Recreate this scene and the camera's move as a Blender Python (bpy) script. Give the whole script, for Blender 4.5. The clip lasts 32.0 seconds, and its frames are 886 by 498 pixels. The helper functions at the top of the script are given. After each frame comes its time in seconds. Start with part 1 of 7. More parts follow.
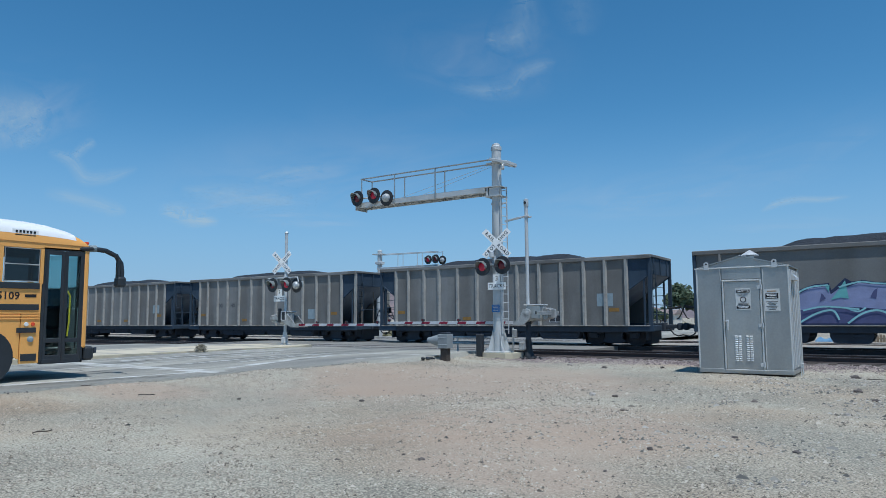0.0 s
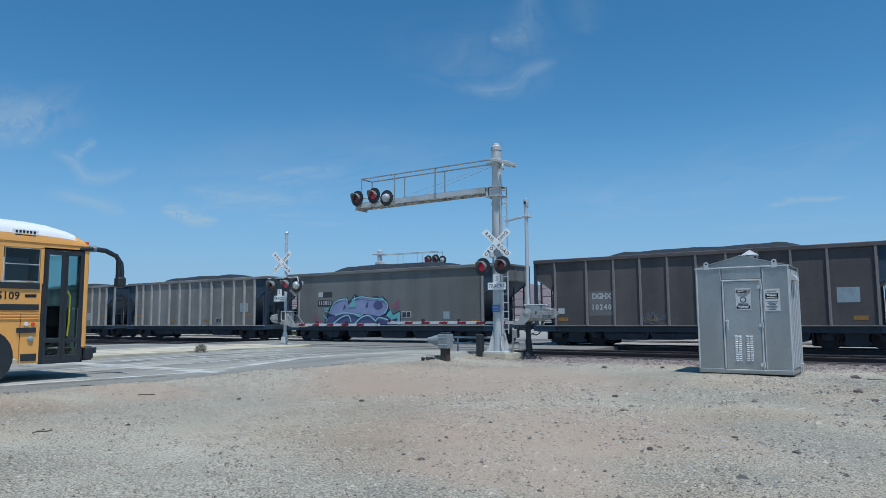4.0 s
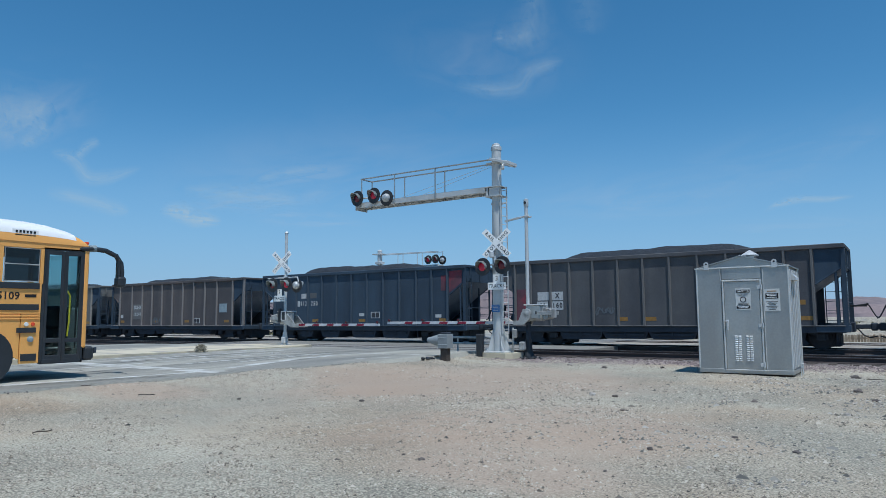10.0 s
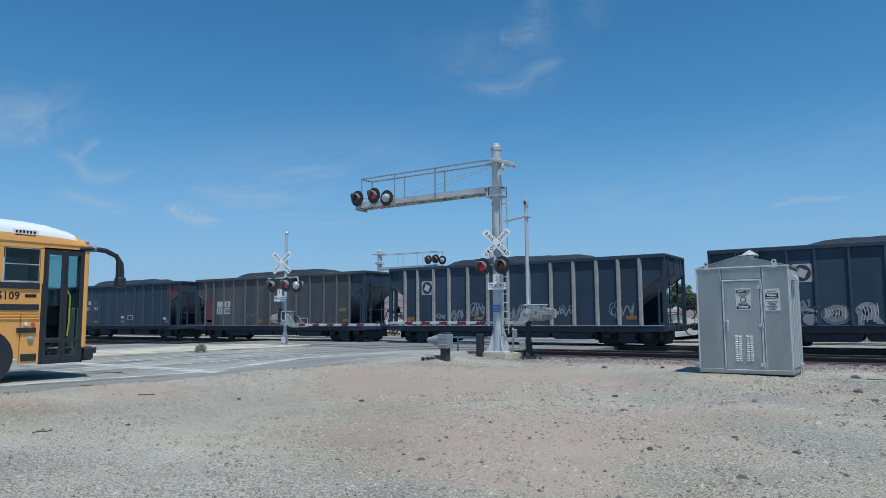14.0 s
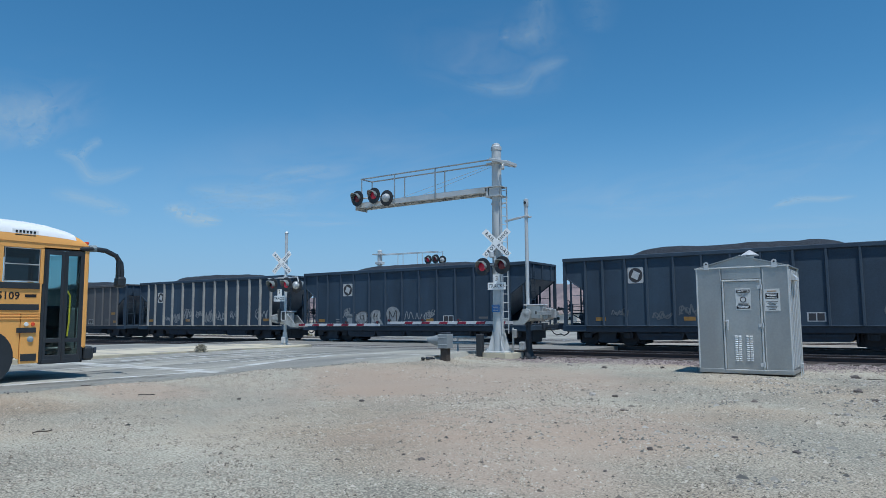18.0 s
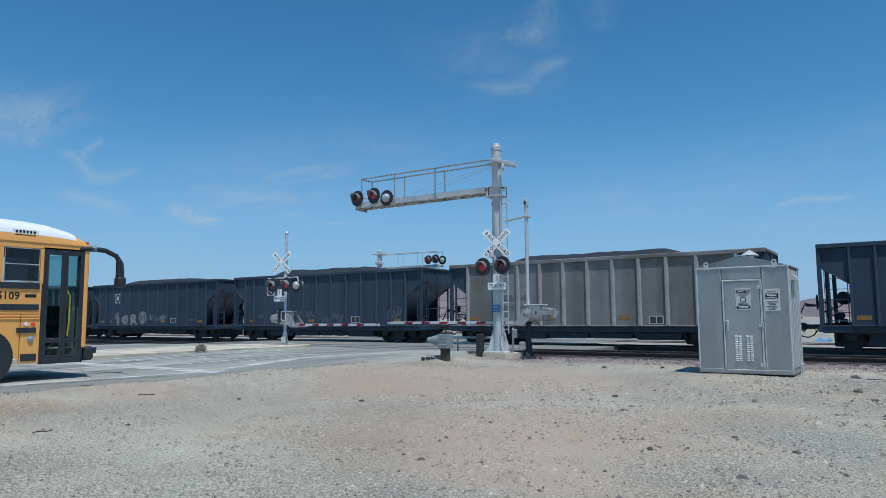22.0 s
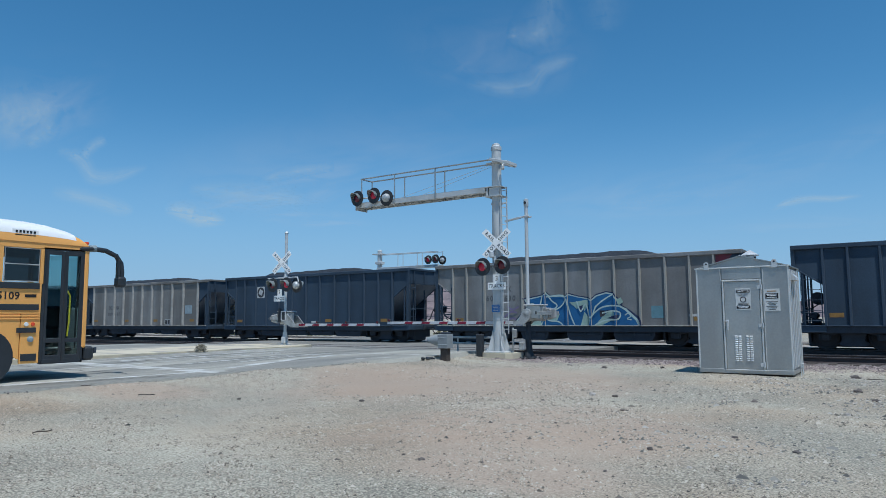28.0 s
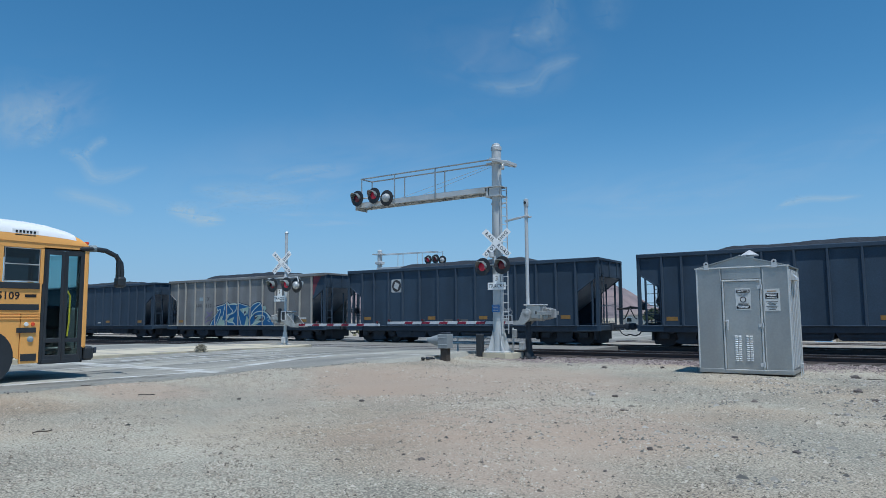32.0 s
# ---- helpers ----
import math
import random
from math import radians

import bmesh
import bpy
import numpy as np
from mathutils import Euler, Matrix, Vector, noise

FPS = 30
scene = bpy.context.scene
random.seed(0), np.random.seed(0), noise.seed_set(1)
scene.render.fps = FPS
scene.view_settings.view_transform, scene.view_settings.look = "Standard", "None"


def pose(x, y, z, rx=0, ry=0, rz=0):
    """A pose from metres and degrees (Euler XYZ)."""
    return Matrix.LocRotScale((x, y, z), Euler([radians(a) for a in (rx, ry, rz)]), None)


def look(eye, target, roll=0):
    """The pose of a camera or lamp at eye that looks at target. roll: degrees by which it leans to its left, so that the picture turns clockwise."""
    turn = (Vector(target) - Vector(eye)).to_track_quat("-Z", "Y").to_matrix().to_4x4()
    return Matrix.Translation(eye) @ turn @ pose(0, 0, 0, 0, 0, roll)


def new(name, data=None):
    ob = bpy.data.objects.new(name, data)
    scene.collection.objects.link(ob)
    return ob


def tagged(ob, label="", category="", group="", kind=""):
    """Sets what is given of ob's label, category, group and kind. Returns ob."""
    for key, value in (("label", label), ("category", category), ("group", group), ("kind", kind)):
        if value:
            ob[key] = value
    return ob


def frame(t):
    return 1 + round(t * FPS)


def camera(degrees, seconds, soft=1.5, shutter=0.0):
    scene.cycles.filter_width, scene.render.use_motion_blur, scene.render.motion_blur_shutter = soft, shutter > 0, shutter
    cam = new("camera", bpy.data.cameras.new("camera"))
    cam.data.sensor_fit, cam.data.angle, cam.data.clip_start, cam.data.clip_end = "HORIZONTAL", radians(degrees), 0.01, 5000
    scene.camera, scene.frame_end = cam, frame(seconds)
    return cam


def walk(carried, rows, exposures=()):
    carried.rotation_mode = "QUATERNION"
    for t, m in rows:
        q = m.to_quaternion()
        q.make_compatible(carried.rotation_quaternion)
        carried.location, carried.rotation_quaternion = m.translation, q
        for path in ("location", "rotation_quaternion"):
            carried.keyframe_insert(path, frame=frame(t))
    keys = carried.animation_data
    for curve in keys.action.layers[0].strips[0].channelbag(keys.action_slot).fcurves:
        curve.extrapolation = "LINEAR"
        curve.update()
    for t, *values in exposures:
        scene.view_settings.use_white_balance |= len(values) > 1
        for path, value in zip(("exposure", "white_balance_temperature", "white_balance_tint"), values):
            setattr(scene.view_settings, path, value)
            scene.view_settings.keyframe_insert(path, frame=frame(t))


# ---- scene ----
# World axes: X along the tracks (the train runs towards -X), Y across them, Z up; Z = 0 is the top of the rails.
EYE = (0.0, 0.0, 1.216)
cam = camera(65.09, 32.0, soft=0.6, shutter=0.0)
GAZE = look(EYE, (EYE[0] - 55.568, EYE[1] + 82.535, EYE[2] + 10.0075), -0.359)
walk(cam, [(0.0, GAZE), (32.0, GAZE)], exposures=[(0.0, -0.38, 5950, 8), (32.0, -0.38, 5950, 8)])

# ---------------------------------------------------------------- light
SUN_EL, SUN_AZ = radians(70), radians(-33)      # height, and angle from +X towards +Y
sun_dir = Vector((math.cos(SUN_EL) * math.cos(SUN_AZ), math.cos(SUN_EL) * math.sin(SUN_AZ), math.sin(SUN_EL)))
world = bpy.data.worlds.new("sky")
scene.world = world
world.use_nodes = True
wn, wl = world.node_tree.nodes, world.node_tree.links
sky = wn.new("ShaderNodeTexSky")
sky.sky_type, sky.sun_disc = "NISHITA", False
sky.sun_elevation, sky.sun_rotation = SUN_EL, math.pi / 2 - SUN_AZ
sky.altitude, sky.air_density, sky.dust_density, sky.ozone_density = 650, 1.0, 0.0, 4.0
tone = wn.new("ShaderNodeHueSaturation")
tone.inputs["Hue"].default_value, tone.inputs["Saturation"].default_value = 0.488, 1.22
wl.new(sky.outputs[0], tone.inputs["Color"])
# pale blue haze low over the horizon
where, split, low, haze = (wn.new("ShaderNode" + n) for n in ("TexCoord", "SeparateXYZ", "MapRange", "Mix"))
wl.new(where.outputs["Generated"], split.inputs[0])
wl.new(split.outputs["Z"], low.inputs["Value"])
low.interpolation_type = "SMOOTHSTEP"
low.inputs["From Min"].default_value, low.inputs["From Max"].default_value = -0.02, 0.3
low.inputs["To Min"].default_value, low.inputs["To Max"].default_value = 0.85, 0.0
haze.data_type = "RGBA"
haze.inputs["B"].default_value = (2.08, 3.6, 5.55, 1)
wl.new(low.outputs[0], haze.inputs["Factor"])
wl.new(tone.outputs[0], haze.inputs["A"])
wl.new(haze.outputs["Result"], wn["Background"].inputs["Color"])
wn["Background"].inputs["Strength"].default_value = 0.14
sun = new("sun", bpy.data.lights.new("sun", "SUN"))
sun.data.energy, sun.data.angle, sun.data.color = 4.7, radians(0.53), (1.0, 0.975, 0.935)
sun.matrix_world = look(sun_dir * 50, (0, 0, 0))

# ---------------------------------------------------------------- materials


def mat(name, color, rough=0.7, metal=0.0, vary=0.25, scale=6.0, fine=60.0, bump=0.15, dist=0.01, second=None, second_amount=0.35,
        stretch=(1, 1, 1), spec=0.4, per_object=0.0, streak=0.0, lo=0.3, hi=0.7, mix=0.5):
    """Base colour with variation at two scales, patches of a second colour, fine relief."""
    m = bpy.data.materials.new(name)
    m.use_nodes = True
    n, l = m.node_tree.nodes, m.node_tree.links
    b = n["Principled BSDF"]
    b.inputs["Metallic"].default_value = metal
    b.inputs["Specular IOR Level"].default_value = spec
    tc, mp = n.new("ShaderNodeTexCoord"), n.new("ShaderNodeMapping")
    mp.inputs["Scale"].default_value = stretch
    l.new(tc.outputs["Object"], mp.inputs["Vector"])
    big, small = n.new("ShaderNodeTexNoise"), n.new("ShaderNodeTexNoise")
    for node, sc, det in ((big, scale, 5), (small, fine, 3)):
        node.inputs["Scale"].default_value, node.inputs["Detail"].default_value = sc, det
        l.new(mp.outputs[0], node.inputs["Vector"])
    add = n.new("ShaderNodeMath")
    add.operation = "MULTIPLY_ADD"
    add.inputs[1].default_value = mix
    l.new(small.outputs["Fac"], add.inputs[0])
    half = n.new("ShaderNodeMath")
    half.operation = "MULTIPLY"
    half.inputs[1].default_value = 1 - mix
    l.new(big.outputs["Fac"], half.inputs[0])
    l.new(half.outputs[0], add.inputs[2])
    ramp = n.new("ShaderNodeMapRange")
    ramp.inputs["From Min"].default_value, ramp.inputs["From Max"].default_value = lo, hi
    ramp.inputs["To Min"].default_value, ramp.inputs["To Max"].default_value = 1 - vary, 1 + vary
    l.new(add.outputs[0], ramp.inputs["Value"])
    value = ramp.outputs[0]
    if per_object:
        info, pr, mul = n.new("ShaderNodeObjectInfo"), n.new("ShaderNodeMapRange"), n.new("ShaderNodeMath")
        pr.inputs["To Min"].default_value, pr.inputs["To Max"].default_value = 1 - per_object, 1 + per_object
        mul.operation = "MULTIPLY"
        l.new(info.outputs["Random"], pr.inputs["Value"])
        l.new(pr.outputs[0], mul.inputs[0])
        l.new(value, mul.inputs[1])
        value = mul.outputs[0]
    base = n.new("ShaderNodeMix")
    base.data_type = "RGBA"
    base.inputs["A"].default_value = (*color, 1)
    base.inputs["B"].default_value = (*(second or color), 1)
    if second:
        patch, pm = n.new("ShaderNodeTexNoise"), n.new("ShaderNodeMapRange")
        patch.inputs["Scale"].default_value, patch.inputs["Detail"].default_value = scale * 0.6, 8
        if streak:
            m2 = n.new("ShaderNodeMapping")
            m2.inputs["Scale"].default_value = (1, 1, streak)
            m2.inputs["Location"].default_value = (3.1, 1.7, 0)
            l.new(tc.outputs["Object"], m2.inputs["Vector"])
            l.new(m2.outputs[0], patch.inputs["Vector"])
        else:
            l.new(mp.outputs[0], patch.inputs["Vector"])
        pm.inputs["From Min"].default_value = 0.62 - second_amount * 0.5
        pm.inputs["From Max"].default_value = 0.78 - second_amount * 0.5
        l.new(patch.outputs["Fac"], pm.inputs["Value"])
        l.new(pm.outputs[0], base.inputs["Factor"])
    else:
        base.inputs["Factor"].default_value = 0
    tint = n.new("ShaderNodeVectorMath")
    tint.operation = "SCALE"
    l.new(base.outputs["Result"], tint.inputs[0])
    l.new(value, tint.inputs["Scale"])
    l.new(tint.outputs[0], b.inputs["Base Color"])
    rr = n.new("ShaderNodeMapRange")
    rr.inputs["To Min"].default_value, rr.inputs["To Max"].default_value = max(rough - 0.15, 0.02), min(rough + 0.15, 1)
    l.new(big.outputs["Fac"], rr.inputs["Value"])
    l.new(rr.outputs[0], b.inputs["Roughness"])
    if bump:
        bp = n.new("ShaderNodeBump")
        bp.inputs["Strength"].default_value, bp.inputs["Distance"].default_value = bump, dist
        l.new(add.outputs[0], bp.inputs["Height"])
        l.new(bp.outputs[0], b.inputs["Normal"])
    return m


def glow(name, color, strength):
    m = bpy.data.materials.new(name)
    m.use_nodes = True
    b = m.node_tree.nodes["Principled BSDF"]
    b.inputs["Base Color"].default_value = (*color, 1)
    b.inputs["Roughness"].default_value = 0.25
    b.inputs["Emission Color"].default_value = (*color, 1)
    b.inputs["Emission Strength"].default_value = strength
    return m


def glass(name, color, rough=0.03, ior=1.3):
    m = bpy.data.materials.new(name)
    m.use_nodes = True
    b = m.node_tree.nodes["Principled BSDF"]
    b.inputs["Base Color"].default_value = (*color, 1)
    b.inputs["Roughness"].default_value = rough
    b.inputs["Transmission Weight"].default_value = 1.0
    b.inputs["IOR"].default_value = ior
    b.inputs["Specular IOR Level"].default_value = 0.8
    return m


# ---------------------------------------------------------------- shapes


class Shape:
    """Collects vertices and faces of one mesh."""

    def __init__(self):
        self.v, self.f = [], []

    def add(self, verts, faces):
        k = len(self.v)
        self.v.extend(tuple(p) for p in verts)
        self.f.extend(tuple(i + k for i in q) for q in faces)
        return self

    def box(self, c, s, m=None):
        x, y, z = (a / 2 for a in s)
        pts = [Vector((i * x, j * y, k * z)) for i in (-1, 1) for j in (-1, 1) for k in (-1, 1)]
        if m is not None:
            pts = [m @ p for p in pts]
        return self.add([p + Vector(c) for p in pts], [(0, 1, 3, 2), (4, 6, 7, 5), (0, 4, 5, 1), (2, 3, 7, 6), (0, 2, 6, 4), (1, 5, 7, 3)])

    def span(self, lo, hi):
        return self.box([(a + b) / 2 for a, b in zip(lo, hi)], [abs(b - a) for a, b in zip(lo, hi)])

    def cbox(self, c, s, b=0.01, m=None):
        """A box with chamfered edges."""
        h = [a / 2 for a in s]
        b = min(b, *(a * 0.45 for a in h))
        verts, idx = [], {}
        for i in (-1, 1):
            for j in (-1, 1):
                for k in (-1, 1):
                    for ax in range(3):
                        p = [i * (h[0] - b), j * (h[1] - b), k * (h[2] - b)]
                        p[ax] = (i, j, k)[ax] * h[ax]
                        idx[i, j, k, ax] = len(verts)
                        verts.append(Vector(p))
        faces = []
        for ax in range(3):
            o = [a for a in range(3) if a != ax]
            for sgn in (-1, 1):
                q = []
                for p, r in ((-1, -1), (1, -1), (1, 1), (-1, 1)):
                    key = [0, 0, 0]
                    key[ax], key[o[0]], key[o[1]] = sgn, p, r
                    q.append(idx[(*key, ax)])
                faces.append(tuple(q if (sgn > 0) == (ax != 1) else q[::-1]))
            for p in (-1, 1):
                for r in (-1, 1):
                    a, c2 = [0, 0, 0], [0, 0, 0]
                    a[ax], c2[ax] = -1, 1
                    a[o[0]] = c2[o[0]] = p
                    a[o[1]] = c2[o[1]] = r
                    faces.append((idx[(*a, o[0])], idx[(*c2, o[0])], idx[(*c2, o[1])], idx[(*a, o[1])]))
        for i in (-1, 1):
            for j in (-1, 1):
                for k in (-1, 1):
                    faces.append(tuple(idx[i, j, k, ax] for ax in range(3)))
        if m is not None:
            verts = [m @ p for p in verts]
        return self.add([p + Vector(c) for p in verts], faces)

    def cyl(self, a, b, r, n=12, r2=None, caps=True):
        a, b = Vector(a), Vector(b)
        r2 = r if r2 is None else r2
        w = (b - a).normalized()
        u = w.orthogonal().normalized()
        t = w.cross(u)
        ring = [u * math.cos(2 * math.pi * i / n) + t * math.sin(2 * math.pi * i / n) for i in range(n)]
        faces = [(i, (i + 1) % n, n + (i + 1) % n, n + i) for i in range(n)]
        if caps:
            faces += [tuple(range(n))[::-1], tuple(range(n, 2 * n))]
        return self.add([a + d * r for d in ring] + [b + d * r2 for d in ring], faces)

    def tube(self, pts, r, n=8):
        pts = [Vector(p) for p in pts]
        verts, faces = [], []
        up = None
        for i, p in enumerate(pts):
            w = (pts[min(i + 1, len(pts) - 1)] - pts[max(i - 1, 0)]).normalized()
            up = w.orthogonal().normalized() if up is None else (up - w * up.dot(w)).normalized()
            t = w.cross(up)
            verts += [p + (up * math.cos(2 * math.pi * k / n) + t * math.sin(2 * math.pi * k / n)) * r for k in range(n)]
            if i:
                o = (i - 1) * n
                faces += [(o + k, o + (k + 1) % n, o + n + (k + 1) % n, o + n + k) for k in range(n)]
        faces += [tuple(range(n))[::-1], tuple(range(len(verts) - n, len(verts)))]
        return self.add(verts, faces)

    def prism(self, pts, axis, a, b):
        """A polygon given in the two other axes (in x, y, z order), pulled from a to b along the axis."""
        def at(p, q):
            o = list(p)
            o.insert(axis, q)
            return o
        n = len(pts)
        return self.add([at(p, a) for p in pts] + [at(p, b) for p in pts],
                        [tuple(range(n)), tuple(range(2 * n - 1, n - 1, -1))] + [(i, n + i, n + (i + 1) % n, (i + 1) % n) for i in range(n)])

    def lathe(self, prof, o, axis, n=16):
        """Rings (distance along the axis, radius) round the axis from o."""
        o, w = Vector(o), Vector(axis).normalized()
        u = w.orthogonal().normalized()
        t = w.cross(u)
        verts = [o + w * d + (u * math.cos(2 * math.pi * k / n) + t * math.sin(2 * math.pi * k / n)) * max(r, 1e-4) for d, r in prof for k in range(n)]
        faces = [(i * n + k, i * n + (k + 1) % n, (i + 1) * n + (k + 1) % n, (i + 1) * n + k) for i in range(len(prof) - 1) for k in range(n)]
        faces += [tuple(range(n))[::-1], tuple(range(len(verts) - n, len(verts)))]
        return self.add(verts, faces)

    def stroke(self, pts, w, y, n=6):
        """A flat brush stroke on a side sheet that faces -Y: a smooth line through (x, z) points."""
        pts = [Vector(p) for p in pts]
        line = []
        for i in range(len(pts) - 1):
            p0, p1, p2, p3 = pts[max(i - 1, 0)], pts[i], pts[i + 1], pts[min(i + 2, len(pts) - 1)]
            for k in range(n):
                s = k / n
                line.append(0.5 * ((2 * p1) + (p2 - p0) * s + (2 * p0 - 5 * p1 + 4 * p2 - p3) * s * s + (3 * p1 - p0 - 3 * p2 + p3) * s ** 3))
        line.append(pts[-1])
        verts = []
        for i, p in enumerate(line):
            d = (line[min(i + 1, len(line) - 1)] - line[max(i - 1, 0)])
            d = d.normalized() if d.length > 1e-6 else Vector((1, 0))
            q = Vector((-d.y, d.x)) * w / 2
            verts += [(p.x + q.x, y, p.y + q.y), (p.x - q.x, y, p.y - q.y)]
        return self.add(verts, [(2 * i, 2 * i + 1, 2 * i + 3, 2 * i + 2) for i in range(len(line) - 1)])

    def mesh(self, name, material, smooth=False):
        me = bpy.data.meshes.new(name)
        me.from_pydata(self.v, [], self.f)
        bm = bmesh.new()
        bm.from_mesh(me)
        bmesh.ops.recalc_face_normals(bm, faces=bm.faces)
        bm.to_mesh(me)
        bm.free()
        for q in me.polygons:
            q.use_smooth = smooth
        if smooth:
            me.set_sharp_from_angle(angle=radians(35))
        me.materials.append(material)
        return me


def part(name, shape, material, parent, label="", smooth=False, kind=""):
    """One mesh object under a thing or a part, in its parent's space."""
    ob = new(name, shape.mesh(name, material, smooth) if isinstance(shape, Shape) else shape)
    ob.parent = parent
    return tagged(ob, label, kind=kind)


def thing(name, label, category, m=None, group="", kind=""):
    ob = new(name)
    ob.empty_display_size = 0.3
    if m is not None:
        ob.matrix_basis = m
    return tagged(ob, label, category, group, kind)


def solid(name, shape, material, label, category="", m=None, group="", kind="", smooth=False):
    ob = new(name, shape.mesh(name, material, smooth))
    if m is not None:
        ob.matrix_basis = m
    return tagged(ob, label, category, group, kind)


def letters(name, text, size, material, parent, m, depth=0.004, label="", wide=1.0, bold=0.0, space=1.0):
    """Raised writing in the built-in font, centred, reading along m's X with m's Y up."""
    cu = bpy.data.curves.new(name, "FONT")
    cu.body, cu.size, cu.extrude, cu.align_x, cu.align_y, cu.resolution_u = text, size, depth, "CENTER", "CENTER", 2
    cu.offset, cu.space_character = bold * size, space
    tmp = new(name, cu)
    me = bpy.data.meshes.new_from_object(tmp.evaluated_get(bpy.context.evaluated_depsgraph_get()))
    bpy.data.objects.remove(tmp)
    me.transform(Matrix.Diagonal((wide, 1, 1, 1)))
    me.materials.clear()
    me.materials.append(material)
    me.name = name
    ob = new(name, me)
    ob.parent, ob.matrix_basis = parent, m
    return tagged(ob, label)


def facing(x, y, z, turn=0):
    """A pose for writing that faces -Y."""
    return pose(x, y, z, 90, turn, 0)

M_dirt = mat("dirt", (0.335, 0.268, 0.192), 0.95, vary=0.5, lo=0.4, hi=0.6, mix=0.7, scale=0.35, fine=48, bump=1.0, dist=0.02, second=(0.335, 0.31, 0.245), second_amount=0.5)


def bare_patches(m, color, spots):
    """Swept patches of finer, pinker earth, each an ellipse with a ragged rim: (x, y, half length, half width)."""
    n, l = m.node_tree.nodes, m.node_tree.links
    b = n["Principled BSDF"]
    tc, wob = n.new("ShaderNodeTexCoord"), n.new("ShaderNodeTexNoise")
    wob.inputs["Scale"].default_value, wob.inputs["Detail"].default_value = 0.5, 6
    l.new(tc.outputs["Object"], wob.inputs["Vector"])
    total = None
    for x, y, a, w in spots:
        mp, ln = n.new("ShaderNodeMapping"), n.new("ShaderNodeVectorMath")
        mp.inputs["Location"].default_value, mp.inputs["Scale"].default_value = (-x / a, -y / w, 0), (1 / a, 1 / w, 0)
        ln.operation = "LENGTH"
        l.new(tc.outputs["Object"], mp.inputs["Vector"])
        l.new(mp.outputs[0], ln.inputs[0])
        if total is None:
            total = ln.outputs["Value"]
        else:
            mn = n.new("ShaderNodeMath")
            mn.operation = "MINIMUM"
            l.new(total, mn.inputs[0])
            l.new(ln.outputs["Value"], mn.inputs[1])
            total = mn.outputs[0]
    sh = n.new("ShaderNodeMath")
    sh.operation = "MULTIPLY_ADD"
    sh.inputs[1].default_value = -1.6
    l.new(wob.outputs["Fac"], sh.inputs[0])
    l.new(total, sh.inputs[2])
    rng = n.new("ShaderNodeMapRange")
    rng.inputs["From Min"].default_value, rng.inputs["From Max"].default_value = 0.45, -0.15
    rng.inputs["To Min"].default_value, rng.inputs["To Max"].default_value = 0.0, 0.7
    l.new(sh.outputs[0], rng.inputs["Value"])
    mix, fine, sc = n.new("ShaderNodeMix"), n.new("ShaderNodeTexNoise"), n.new("ShaderNodeMapRange")
    fine.inputs["Scale"].default_value, fine.inputs["Detail"].default_value = 30, 4
    l.new(tc.outputs["Object"], fine.inputs["Vector"])
    sc.inputs["To Min"].default_value, sc.inputs["To Max"].default_value = 0.75, 1.25
    l.new(fine.outputs["Fac"], sc.inputs["Value"])
    tint = n.new("ShaderNodeVectorMath")
    tint.operation = "SCALE"
    tint.inputs[0].default_value = color
    l.new(sc.outputs[0], tint.inputs["Scale"])
    mix.data_type = "RGBA"
    old = b.inputs["Base Color"].links[0].from_socket
    l.new(rng.outputs[0], mix.inputs["Factor"])
    l.new(old, mix.inputs["A"])
    l.new(tint.outputs[0], mix.inputs["B"])
    l.new(mix.outputs["Result"], b.inputs["Base Color"])


bare_patches(M_dirt, (0.4, 0.302, 0.226), ((-8.2, 13.0, 3.6, 4.4), (-4.0, 8.0, 2.2, 2.4), (-3.2, 5.6, 1.2, 0.8), (-11.8, 7.6, 1.6, 1.0)))
M_asphalt = mat("asphalt", (0.355, 0.34, 0.288), 0.9, vary=0.3, scale=1.3, fine=60, stretch=(1, 0.16, 1), bump=0.4, dist=0.005, second=(0.235, 0.228, 0.2), second_amount=0.42)
M_white_line = mat("road_paint", (0.54, 0.535, 0.5), 0.75, vary=0.2, scale=3, fine=40, bump=0.1, second=(0.34, 0.325, 0.28), second_amount=0.4)
M_concrete = mat("concrete", (0.57, 0.505, 0.375), 0.9, vary=0.12, scale=1.5, fine=50, bump=0.25, dist=0.004, second=(0.33, 0.305, 0.26), second_amount=0.25)
M_oily_shade = mat("oily_shaded_ballast", (0.12, 0.108, 0.102), 0.9, vary=0.5, scale=5, fine=30, bump=0.9, dist=0.04, second=(0.19, 0.165, 0.15), second_amount=0.35)
M_dusty = mat("dusty_ballast", (0.35, 0.32, 0.27), 0.95, vary=0.4, scale=2, fine=30, bump=0.5, dist=0.02, second=(0.28, 0.24, 0.2), second_amount=0.35)
M_stone = mat("gravel_stone", (0.34, 0.31, 0.27), 0.9, vary=0.35, scale=3, fine=40, bump=0.3, second=(0.44, 0.41, 0.37), second_amount=0.4)
M_dark_stone = mat("dark_stone", (0.13, 0.11, 0.1), 0.9, vary=0.3, scale=9, fine=60, bump=0.3, per_object=0.4)
M_rail = mat("rusty_rail_steel", (0.07, 0.057, 0.055), 0.75, 0.3, vary=0.3, scale=4, fine=50)
M_rail_head = mat("polished_rail_head", (0.5, 0.5, 0.5), 0.3, 0.9, vary=0.1, bump=0.02)
